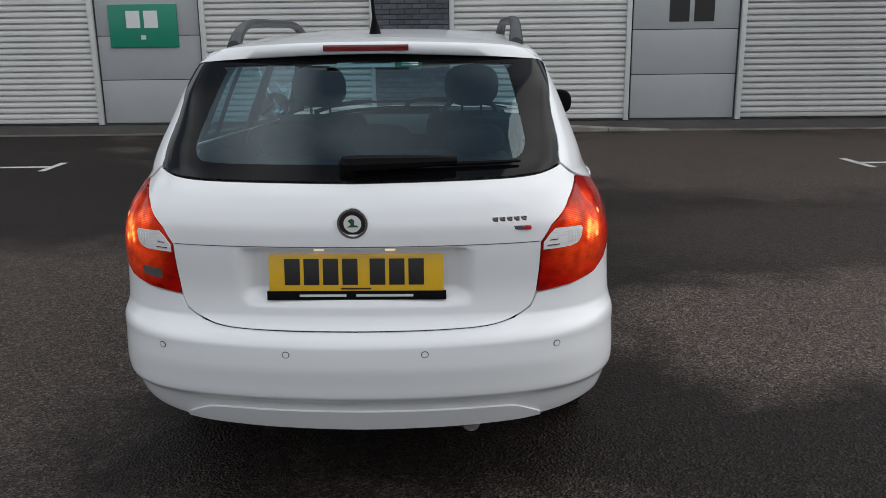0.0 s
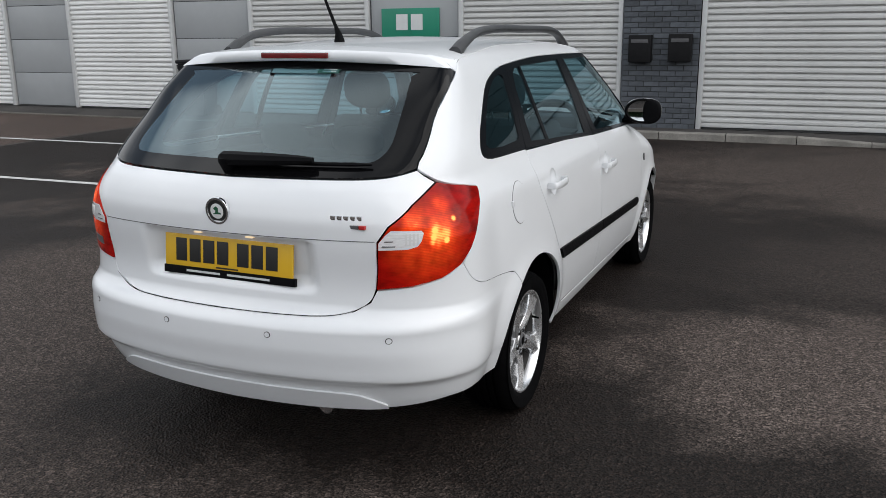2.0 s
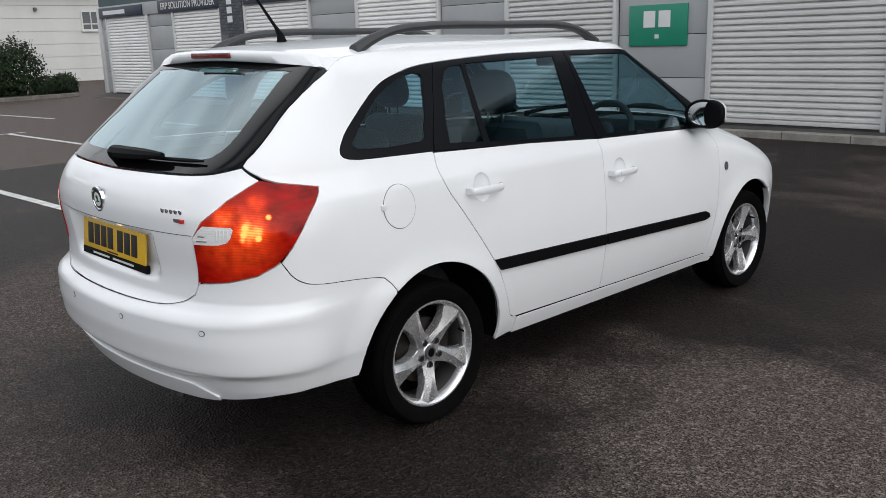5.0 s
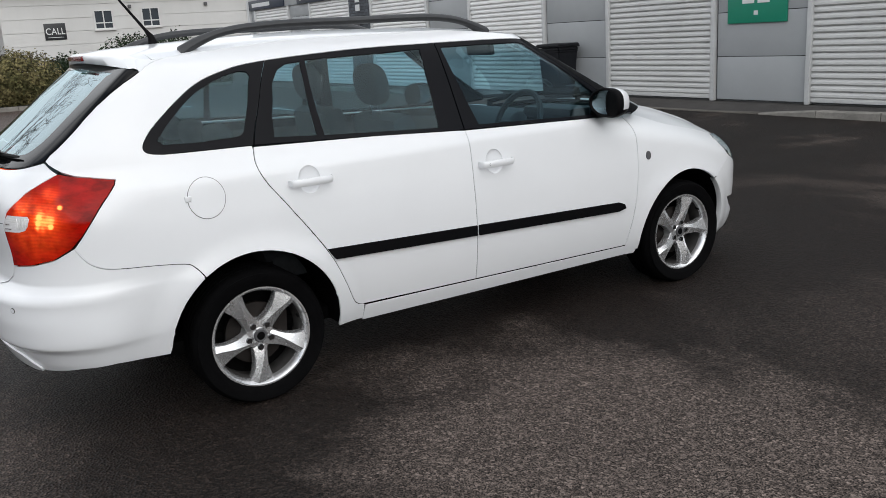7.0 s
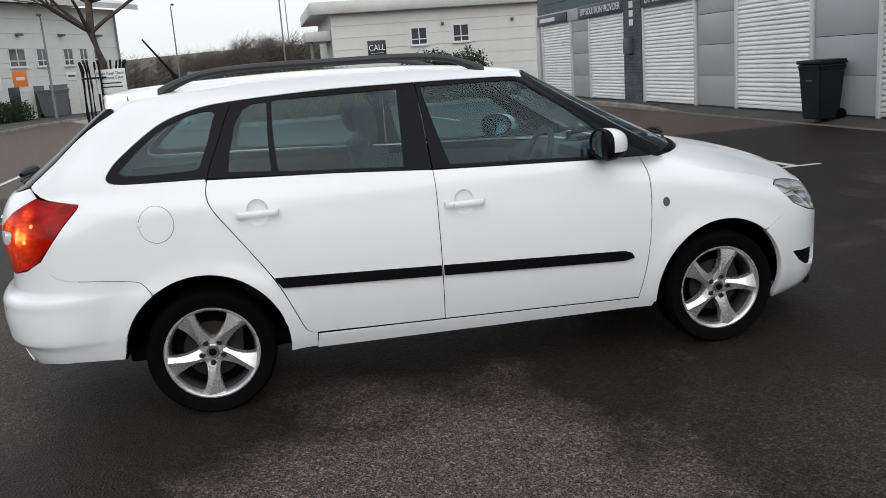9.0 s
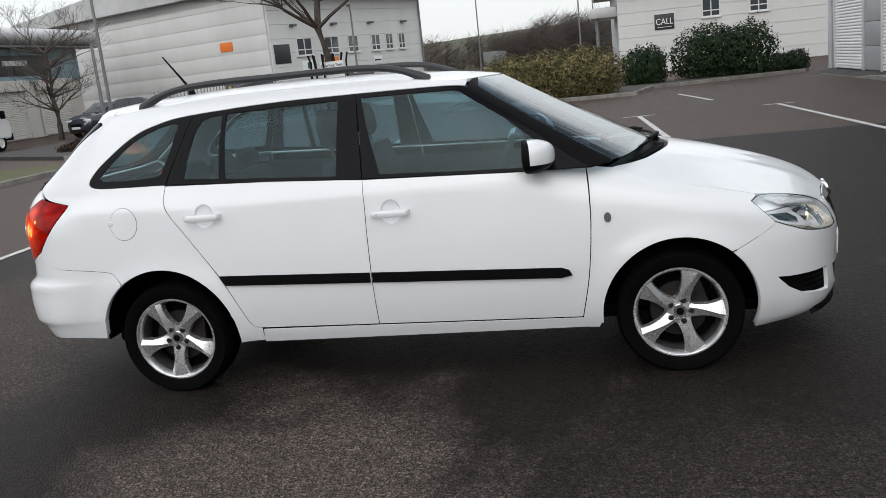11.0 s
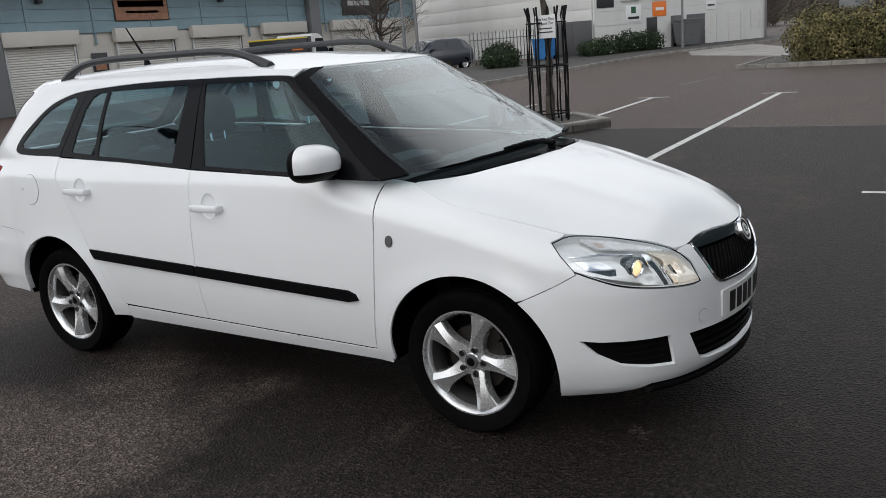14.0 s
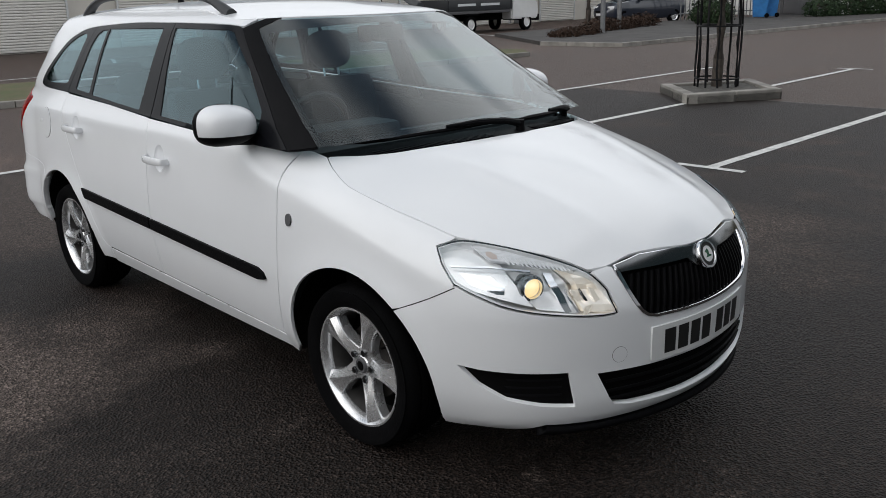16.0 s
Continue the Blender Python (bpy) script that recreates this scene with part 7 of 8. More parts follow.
hub = part("rear_wiper", lathe([(0.0, 0.05), (0.018, 0.05), (0.026, 0.035), (0.028, 0.0)], 18, "z"), M_PLASTIC, tailgate, "black rear wiper")
hub.matrix_local = Matrix.Translation(on_glass(-0.022, 1.056, 0.0)) @ pose(0, 0, 0, 40)
bm = bmesh.new()
pts = [on_glass(x, 1.056 + 0.02 * (x + 0.02), 0.032) for x in np.linspace(-0.03, 0.30, 9)]
add_tube(bm, pts, [0.024, 0.025, 0.024, 0.023, 0.022, 0.020, 0.018, 0.015, 0.010], 8)
part("wiper_arm", bm, M_PLASTIC, tailgate)
bm = bmesh.new()
pts = [on_glass(x, 1.063 + 0.012 * (x - 0.2), 0.014) for x in np.linspace(0.06, 0.49, 9)]
add_tube(bm, pts, [0.007] * 8 + [0.004], 6)
part("wiper_blade", bm, M_PLASTIC, tailgate)

# rear bumper
b_low = [(0, 0.262), (rear_q(0.3, 0.266), 0.266), (rear_q(0.49, 0.272), 0.272), (rear_q(0.58, 0.280), 0.280), (rear_q(0.66, 0.291), 0.291)]
b_side = [(u - U_REAR, z) for u, z in yz([(-0.665, 0.303), (-0.555, 0.309), (-0.42, 0.298), (-0.36, 0.297)])]
b_arch = [(u - U_REAR, z) for u, z in yz(arch(REAR_HUB, ARCH_R, 174, 125.5, 14))]
b_seam = [(u - U_REAR, z) for u, z in yz([(y - 0.0005, z - 0.0003) for y, z in spline(BUMPER_SEAM[::-1], 4)] + [(-0.70, 0.722)])]
b_top = [(rear_q(0.645, 0.699), 0.699), (rear_q(0.542, 0.688), 0.688), (rear_q(0.523, 0.648), 0.648), (rear_q(0.472, 0.619), 0.619), (rear_q(0.39, 0.6043), 0.6043), (rear_q(0.25, 0.5993), 0.5993), (0, 0.5983)]
rear_bumper = panel("rear_bumper", shrink(sym(b_low + b_side + b_arch + b_seam + b_top), 0.0008), rear_skin, M_PAINT, car, step=0.013, rim=0.03)
for x, z in ((0.205, 0.540), (0.600, 0.541)):
    for s in (1, -1):
        q = rear_q(x, z)
        disc = [(s * (q + 0.0105 * math.cos(a)), z + 0.0105 * math.sin(a)) for a in np.linspace(0, 2 * math.pi, 19)[:-1]]
        sensor = panel("parking_sensor", disc, rear_skin, M_GREYPLASTIC, rear_bumper, step=0.008, off=0.0012, rim=0.002)
        panel("sensor_face", [(s * q + (a - s * q) * 0.78, z + (b - z) * 0.78) for a, b in disc], rear_skin, M_PAINT, sensor, step=0.008, off=0.002, rim=0)
lip = [(rear_q(x, z), z) for x, z in ((0.0, 0.337), (0.3, 0.337), (0.455, 0.335), (0.515, 0.316), (0.570, 0.285))]
lip = spline(lip, 4)
panel("diffuser_panel", sym([(0, 0.264)] + [(rear_q(0.3, 0.268), 0.268), (rear_q(0.49, 0.274), 0.274), (rear_q(0.558, 0.280), 0.280)] + [(q, z) for q, z in lip[::-1]][1:]), rear_skin, M_PAINT, rear_bumper, step=0.03, off=0.008, rim=0.0075)
box("bumper_underside", -0.60, 0.60, -0.76, -0.36, 0.32, 0.35, M_SEAM, car, 0.02)
tube("exhaust_pipe", [(0.345, -0.55, 0.275), (0.345, -0.74, 0.268), (0.340, -0.822, 0.264)], [0.027, 0.027, 0.028], M_CHROME, car, 16, "chrome exhaust tip")

# tail lamps
def lens_place(x, z):
    return tuple(float(c) for c in rear_skin(rear_q(x, z), z))


M_TAIL = lit_lens("lit_red_lens", [(*lens_place(0.738, 0.909), 0.015, 1.7), (*lens_place(0.732, 0.846), 0.015, 1.7), (*lens_place(0.700, 0.842), 0.016, 0.7), (*lens_place(0.702, 0.860), 0.016, 0.9),
                                   (*lens_place(0.704, 0.880), 0.016, 0.8), (*lens_place(0.718, 0.872), 0.075, 0.58), (*lens_place(0.650, 0.915), 0.055, 0.30), (*lens_place(0.700, 0.955), 0.050, 0.22), (*lens_place(0.690, 0.86), 0.20, 0.20)])
for s in (1, -1):
    lamp_u = [(u, z) for u, z in tail_lamp]
    body_l = panel("tail_light", shrink(lamp_u, 0.0020), side_skin, M_TAIL, car, s, step=0.022, off=0.004, rim=0.02, label="red wrap-round tail light, lit")
    zw = lambda x, z: (rear_q(x, z) + U_REAR, z)
    rev = [zw(0.556, 0.826), zw(0.640, 0.828), zw(0.664, 0.836), zw(0.673, 0.850), zw(0.678, 0.876), zw(0.672, 0.884), zw(0.592, 0.887), zw(0.576, 0.872), zw(0.557, 0.848)]
    lens = panel("reversing_lens", rev, side_skin, M_LAMPW, body_l, s, step=0.018, off=0.0062, rim=0.003, label="clear ribbed reversing lens")
    for xa, xb, z in ((0.566, 0.604, 0.8365), (0.574, 0.598, 0.8520)):
        panel("lens_step", [zw(xa, z), zw(xb, z), zw(xb + 0.002, z + 0.0035), zw(xa + 0.002, z + 0.0035)], side_skin, M_CHROME, lens, s, step=0.02, off=0.0072, rim=0.001)
    for k in range(4):
        xr = 0.632 + 0.0100 * k
        panel("lens_rib", [zw(xr, 0.840), zw(xr + 0.0042, 0.840), zw(xr + 0.0042, 0.876), zw(xr, 0.876)], side_skin, M_REFLECT, lens, s, step=0.02, off=0.0078, rim=0.002)
    if s < 0:
        fog = [zw(0.60, 0.735), zw(0.668, 0.742), zw(0.668, 0.770), zw(0.60, 0.765)]
        panel("reflex_lens", fog, side_skin, M_GREYPLASTIC, body_l, s, step=0.02, off=0.0055, rim=0.002)

# windscreen
ws_edge = [(U_GLASS - u, z) for u, z in yz(PILLAR_IN[::-1], "screen")]
top_ring = [(U_GLASS - u, z) for u, z in ROOF_RING if U_GLASS - u < ws_edge[-1][0] - 0.005]
ws_out = [(0, 1.004), (0.30, 1.000), (0.52, 0.990)] + ws_edge + [(q, z - 0.005) for q, z in top_ring if q > 0.002]
ws_out.append((0, top_ring[-1][1] - 0.005))
windscreen = panel("windscreen", sym(ws_out), screen_skin, M_SCREEN, car, step=0.05, out=-1, rim=0, off=0.0)
bnd = [(q - 0.025, z) for q, z in ws_edge[:-1]] + [(ws_edge[-1][0] - 0.035, 1.338), (0.42, 1.352), (0.2, 1.360), (0, 1.362)]
bnd[0] = (bnd[0][0], 1.000)
inner = sym([(0, 1.022), (0.3, 1.018), (0.50, 1.008)] + bnd)
panel("windscreen_border", shrink(sym(ws_out), 0.002), screen_skin, M_TRIM, windscreen, step=0.04, holes=[inner], off=-0.003, rim=0, out=-1)

# bonnet
edge = [tuple(body(u, z)[:2]) for u, z in yz(BONNET_SEAM)]
edge += [(x - 0.001, y - 0.003) for x, y in (tuple(body(u, z)[:2]) for u, z in HLF[-17:-4])]
ring_low = [tuple(body(u, z)[:2]) for u, z in NOSE_RING]
edge += [(x, y) for x, y in ring_low if 0.003 < x < 0.385 and y > 3.0]
cowl_line = spline([(0, 2.500), (0.25, 2.470), (0.45, 2.385), (0.56, 2.300), (0.646, 2.196)], 6)
bonnet_half = cowl_line + edge + [(0, ring_low[-1][1])]
bonnet_out = [(x, y) for x, y in bonnet_half] + [(-x, y) for x, y in bonnet_half[::-1] if x > 1e-6]
bonnet = panel("bonnet", shrink(bonnet_out, 0.0022), bonnet_skin, M_PAINT, car, step=0.03, rim=0.022, out=1)
# scuttle under the windscreen with its grille, front wipers
cow = [(x, y - 0.004) for x, y in cowl_line]
cow_back = [(0.634, 2.168), (0.57, 2.205), (0.45, 2.275), (0.25, 2.345), (0, 2.368)]
cowl_out = cow + cow_back
cowl_full = cowl_out + [(-x, y) for x, y in cowl_out[::-1] if x > 1e-6]
scuttle = panel("scuttle", cowl_full, lambda x, y: bonnet_skin(x, y) - np.array((0, 0, 0.014)), M_PLASTIC, car, step=0.05, rim=0.01)
for k in range(26):
    for s in (1, -1):
        x = s * (0.12 + k * 0.016)
        y1 = float(np.interp(abs(x), [c[0] for c in cowl_line], [c[1] for c in cowl_line])) - 0.02
        z1 = float(bonnet_skin(x, y1)[2])
        box("scuttle_slat", x - 0.0035, x + 0.0035, y1 - 0.075, y1, z1 - 0.015, z1 - 0.004, M_PLASTIC, scuttle)


def over_scuttle(x, back, lift):
    y = float(np.interp(abs(x), [c[0] for c in cowl_line], [c[1] for c in cowl_line])) - back
    return Vector((x, y, float(bonnet_skin(x, y)[2]) + lift))


for x0, x1 in ((-0.02, 0.595), (-0.58, -0.06)):
    bm = bmesh.new()
    add_tube(bm, [over_scuttle(x0 + (x1 - x0) * f, 0.085 - 0.020 * f, 0.022) for f in np.linspace(0, 1, 12)], [0.004] + [0.0075] * 10 + [0.004], 6)
    wiper = part("front_wiper", bm, M_PLASTIC, car, "black front wiper lying at the foot of the windscreen")
    bm = bmesh.new()
    pv = over_scuttle(x0 - 0.03, 0.055, 0.012)
    add_tube(bm, [pv, over_scuttle(x0 + 0.06, 0.052, 0.032), over_scuttle(x0 + 0.18, 0.058, 0.040), over_scuttle(x0 + 0.30, 0.074, 0.034)], [0.014, 0.012, 0.010, 0.006], 8)
    add_tube(bm, [pv + Vector((0, 0, -0.03)), pv + Vector((0, 0, 0.012))], [0.018, 0.016], 12)
    part("wiper_arm", bm, M_PLASTIC, wiper)

# front bumper with its openings
f_top_hl = [(nose_q(x, z - 0.004), z - 0.004) for x, z in spline(hl_points, 4)]
f_seam = [(U_NOSE - u, z) for u, z in yz([(2.879, 0.6400), (2.803, 0.5972), (2.704, 0.5512)])]
f_arch2 = [(U_NOSE - u, z) for u, z in yz([p for p in arch(FRONT_HUB, ARCH_F, 49, -20, 18)])]
f_low = [(U_NOSE - u, z) for u, z in yz([(2.80, 0.163)])] + [(nose_q(x, z), z) for x, z in ((0.66, 0.163), (0.60, 0.172), (0.565, 0.188), (0.545, 0.203), (0.40, 0.199), (0.2, 0.202))] + [(0, 0.204)]
gr_side = [(nose_q(x, z), z) for x, z in ((0.350, 0.680), (0.343, 0.635), (0.319, 0.568), (0.300, 0.542), (0.278, 0.526), (0.245, 0.518), (0.12, 0.513))] + [(0, 0.511)]
f_bridge = [(nose_q(0.374, 0.555), 0.555), (nose_q(0.389, 0.624), 0.624), (nose_q(0.414, 0.674), 0.674), (nose_q(0.365, 0.682), 0.682)]
half_b = f_low[::-1] + f_arch2[::-1] + f_seam[::-1] + f_top_hl[::-1][:-1] + f_bridge + gr_side
low_open = sym([(0, 0.232)] + [(nose_q(x, z), z) for x, z in ((0.118, 0.233), (0.32, 0.245), (0.375, 0.258), (0.395, 0.285), (0.434, 0.370), (0.25, 0.366))] + [(0, 0.364)])
fog_open = [(nose_q(x, z), z) for x, z in ((0.490, 0.268), (0.574, 0.278), (0.645, 0.298), (0.69, 0.340), (0.722, 0.399), (0.69, 0.392), (0.60, 0.387), (0.512, 0.384))]
front_bumper = panel("front_bumper", shrink(sym(half_b), 0.0008), nose_skin, M_PAINT, car, step=0.028, holes=[low_open, fog_open, [(-a, b) for a, b in fog_open]], rim=0.03, out=-1)
panel("lower_intake", shrink(low_open, -0.01), nose_skin, M_SEAM, front_bumper, step=0.03, off=-0.020, rim=0, out=-1)
for z in (0.262, 0.292, 0.324):
    bar = sym([(0, z), (nose_q(0.40, z + 0.005), z + 0.005), (nose_q(0.405, z + 0.012), z + 0.012), (0, z + 0.008)])
    panel("intake_bar", bar, nose_skin, M_PLASTIC, front_bumper, step=0.03, off=-0.009, rim=0.008, out=-1)
for s in (1, -1):
    panel("fog_recess", [(s * a, b) for a, b in shrink(fog_open, -0.008)], nose_skin, M_SEAM, front_bumper, step=0.025, off=-0.018, rim=0, out=-1)
    for z in (0.304, 0.329, 0.354):
        panel("fog_bar", [(s * a, b) for a, b in ((nose_q(0.525, z), z), (nose_q(0.645, z), z), (nose_q(0.65, z + 0.006), z + 0.006), (nose_q(0.525, z + 0.006), z + 0.006))], nose_skin, M_PLASTIC, front_bumper, step=0.03, off=-0.016, rim=0.008, out=-1)
splitter = sym([(0, 0.160)] + [(nose_q(x, z), z) for x, z in ((0.3, 0.160), (0.48, 0.163), (0.56, 0.172), (0.553, 0.186), (0.54, 0.200), (0.40, 0.196), (0.2, 0.199))] + [(0, 0.201)])
panel("splitter", splitter, lambda q, z: nose_skin(q, z) + np.stack((0 * z, 0.036 * soft((0.212 - z) / 0.04), -0.002 + 0 * z), -1), M_PLASTIC, front_bumper, step=0.009, off=0.003, rim=0.04, out=-1, label="black plastic front splitter")
q = nose_q(0.368, 0.420)
ring_ = [(q + 0.026 * math.cos(a), 0.420 + 0.026 * math.sin(a)) for a in np.linspace(0, 2 * math.pi, 25)[:-1]]
panel("tow_cover_seam", ring_, nose_skin, M_GREYPLASTIC, front_bumper, step=0.02, off=0.0006, rim=0, out=-1)
panel("tow_cover", [(q + (a - q) * 0.96, 0.420 + (b - 0.420) * 0.96) for a, b in ring_], nose_skin, M_PAINT, front_bumper, step=0.02, off=0.0014, rim=0, out=-1)

# grille: black ribs in a chrome frame
def under_bonnet(x):
    z = 0.69
    for _ in range(4):
        z = ring_z(NOSE_RING, U_NOSE - nose_q(x, z)) - 0.004
    return (nose_q(x, z), z)


g_top = [under_bonnet(x) for x in (0.345, 0.25, 0.15, 0.06)]
g_mid = (0, ring_z(NOSE_RING, U_NOSE) - 0.004)
g_half = gr_side[::-1][:-1] + g_top + [g_mid]
grille = panel("grille", shrink(sym(g_half), 0.002), nose_skin, M_SEAM, car, step=0.04, off=-0.022, rim=0, out=-1, label="black ribbed grille in a chrome surround")
for k in range(27):
    x = -0.322 + k * 0.644 / 26
    zt = float(np.interp(abs(x), [0.0, 0.1, 0.335], [g_mid[1] - 0.060, g_mid[1] - 0.040, 0.655]))
    zl = float(np.interp(abs(x), [0, 0.245, 0.278, 0.300, 0.343], [0.520, 0.526, 0.535, 0.552, 0.64]))
    q0 = np.sign(x) * nose_q(abs(x), 0.6)
    if zt - zl > 0.02:
        panel("grille_rib", [(q0 - 0.0035, zl), (q0 + 0.0035, zl), (q0 + 0.0035, zt), (q0 - 0.0035, zt)], nose_skin, M_PLASTIC, grille, step=0.05, off=-0.004, rim=0.016, out=-1)
fr_in = shrink(sym(g_half), 0.009)
panel("chrome_surround", sym(g_half), nose_skin, M_CHROME, grille, step=0.03, holes=[fr_in], off=0.003, rim=0.012, out=-1)
bar_half = [(0, g_mid[1] - 0.072), (nose_q(0.05, 0.66), g_mid[1] - 0.060), (nose_q(0.085, 0.67), g_mid[1] - 0.032), (nose_q(0.335, 0.66), 0.660)] + g_top + [g_mid]
panel("chrome_band", shrink(sym(bar_half), 0.002), nose_skin, M_DARKCHROME, grille, step=0.025, off=0.004, rim=0.012, out=-1)
yn = float(nose_skin(0.0, g_mid[1] - 0.034)[1])
bgf = badge(grille, (0, 0, 0), 0, 0.046, M_CHROME, M_INK)
bgf.matrix_local = pose(0, yn + 0.007, g_mid[1] - 0.034, 0, 0, 180) @ pose(0, 0, 0, -24)
fp = panel("number_plate", sym([(0, 0.374), (0.262, 0.374), (0.262, 0.486), (0, 0.486)]), nose_skin, M_PLATEW, front_bumper, step=0.03, off=0.006, rim=0.006, out=-1)
x = -0.213
for k in range(7):
    panel("character_bar", [(-x, 0.391), (-x, 0.470), (-x - 0.046, 0.470), (-x - 0.046, 0.391)], nose_skin, M_INK, fp, step=0.03, off=0.0068, rim=0, out=-1)
    x += 0.046 + (0.036 if k == 3 else 0.0115)

# head lamps
def hollow(outline, deep_low, deep_top, facet=0.0):
    """A reflector behind the cover: deeper at its top, so that it faces up and out."""
    v, f = panel_mesh(outline, side_skin, step=0.018, off=-0.012, rim=0.0)
    t = (v[:, 2] - v[:, 2].min()) / (v[:, 2].max() - v[:, 2].min())
    d = deep_low + (deep_top - deep_low) * t
    v[:, 1] -= d * 0.9
    v[:, 0] -= d * 0.45
    if facet:
        v[:, 1] += facet * np.abs(np.sin(v[:, 0] * 36)) + facet * 0.6 * np.sin(v[:, 2] * 90)
    return v, f


def mirrored(name, v, f, s, mat, parent, label="", angle=25):
    if s < 0:
        v = v * np.array((-1, 1, 1)); f = [q[::-1] for q in f]
    return mesh_ob(name, v, f, mat, parent, label, angle=angle)


def lamp_at(x, z):
    return (U_NOSE - nose_q(x, z), z)


for s in (1, -1):
    hl = panel("headlight", shrink(HLF, -0.002), side_skin, M_REFLECT, car, s, step=0.03, off=-0.11, rim=0, label="clear headlight with chrome reflectors, dipped beam lit")
    panel("headlight_rim", HLF, side_skin, M_SEAM, hl, s, step=0.02, holes=[shrink(HLF, 0.0020)], off=-0.0015, rim=0.006)
    panel("lamp_wall", shrink(HLF, 0.0024), side_skin, M_REFLECT, hl, s, step=0.02, holes=[shrink(HLF, 0.0040)], off=-0.004, rim=0.10)
    outer = [lamp_at(0.585, 0.585), HL[4], HL[5], HL[6], HL[7], HL[8], HL[9], lamp_at(0.600, 0.722), lamp_at(0.605, 0.66)]
    mirrored("outer_reflector", *hollow(shrink(outer, 0.006), 0.004, 0.05), s, M_REFLECT, hl, "chrome outer reflector")
    centre = [lamp_at(0.490, 0.562), lamp_at(0.590, 0.582), lamp_at(0.610, 0.66), lamp_at(0.603, 0.716), lamp_at(0.505, 0.696), lamp_at(0.485, 0.63)]
    mirrored("projector_housing", *hollow(centre, 0.02, 0.075, 0.012), s, M_REFLECT, hl, "chrome projector housing")
    innerp = [lamp_at(0.385, 0.558), lamp_at(0.488, 0.561), lamp_at(0.484, 0.63), lamp_at(0.502, 0.694), lamp_at(0.428, 0.668), lamp_at(0.398, 0.622)]
    mirrored("main_beam_reflector", *hollow(innerp, 0.014, 0.06, 0.022), s, M_REFLECTW, hl, "warm lit main-beam reflector")
    p = Vector(nose_skin(nose_q(0.572, 0.636), 0.636))
    d = Vector((0.30, 1, 0)).normalized()
    m = Matrix.Translation(p - d * 0.036) @ d.to_track_quat("Z", "Y").to_matrix().to_4x4()
    r = 0.031
    for name, prof, mat in (("lamp_barrel", [(r * 1.02, 0.0), (r * 1.24, 0.004), (r * 1.30, -0.004), (r * 1.22, -0.03), (r * 0.9, -0.06)], M_DARKCHROME),
                            ("lamp_ring", [(r * 0.86, 0.004), (r * 0.98, 0.010), (r * 1.06, 0.004), (r * 1.04, -0.006)], M_CHROME),
                            ("projector_lens", [(0.0, 0.016), (r * 0.3, 0.0145), (r * 0.6, 0.009), (r * 0.86, 0.0), (r * 0.86, -0.004)], M_HEADBULB)):
        bm = lathe(prof, 30, "z")
        bmesh.ops.transform(bm, matrix=m, verts=bm.verts)
        for vv in bm.verts:
            vv.co.x *= s
        if s < 0:
            bmesh.ops.reverse_faces(bm, faces=bm.faces)
        part(name, bm, mat, hl)
    # facets of the main-beam bowl
    for x0, x1, deep, mat in ((0.400, 0.424, 0.020, M_REFLECTW), (0.432, 0.446, 0.030, M_DARKCHROME), (0.452, 0.474, 0.024, M_REFLECTW), (0.480, 0.490, 0.016, M_CHROME)):
        facet = [lamp_at(x0, 0.566), lamp_at(x1, 0.569), lamp_at(x1 + 0.010, 0.640), lamp_at(x0 + 0.022, 0.632)]
        panel("reflector_facet", facet, side_skin, mat, hl, s, step=0.012, off=-deep, rim=0.014)
    blade = [lamp_at(0.500, 0.565), lamp_at(0.518, 0.567), lamp_at(0.528, 0.62), lamp_at(0.530, 0.690), lamp_at(0.512, 0.686), lamp_at(0.508, 0.62)]
    panel("chrome_blade", blade, side_skin, M_CHROME, hl, s, step=0.012, off=-0.022, rim=0.02)
    ind = [lamp_at(0.436, 0.676), lamp_at(0.505, 0.694), lamp_at(0.565, 0.706), lamp_at(0.630, 0.716), HL[9], HL[10], HL[11], HL[12]]
    panel("indicator_lens", shrink(ind, 0.005), side_skin, M_LAMPW, hl, s, step=0.02, off=-0.014, rim=0.012, label="ribbed clear indicator lens")
    amb = [lamp_at(0.606, 0.724), lamp_at(0.617, 0.723), lamp_at(0.622, 0.731), lamp_at(0.616, 0.740), lamp_at(0.606, 0.740), lamp_at(0.601, 0.732)]
    panel("indicator_bulb", amb, side_skin, M_AMBER, hl, s, step=0.02, off=-0.0125, rim=0.002, label="amber indicator bulb behind the lens")
    for k in range(15):
        xr = 0.462 + 0.0092 * k
        zr = 0.683 + 0.0275 * (xr - 0.462) / 0.135
        panel("lens_rib", [lamp_at(xr, zr), lamp_at(xr + 0.0042, zr + 0.001), lamp_at(xr + 0.0042, zr + 0.019), lamp_at(xr, zr + 0.018)], side_skin, M_REFLECT, hl, s, step=0.03, off=-0.0115, rim=0.003)
    panel("reflector_step", [lamp_at(0.560, 0.690), lamp_at(0.640, 0.702), lamp_at(0.708, 0.700), lamp_at(0.708, 0.7025), lamp_at(0.640, 0.7055), lamp_at(0.560, 0.6935)], side_skin, M_CHROME, hl, s, step=0.02, off=-0.012, rim=0.010)
    panel("reflector_wedge", [lamp_at(0.648, 0.622), lamp_at(0.700, 0.655), lamp_at(0.704, 0.690), lamp_at(0.650, 0.684), lamp_at(0.636, 0.655)], side_skin, M_CHROME, hl, s, step=0.02, off=-0.024, rim=0.012)
    panel("lamp_cover", shrink(HLF, 0.001), side_skin, M_CLEAR, hl, s, step=0.03, off=0.0015, rim=0, label="clear plastic cover")

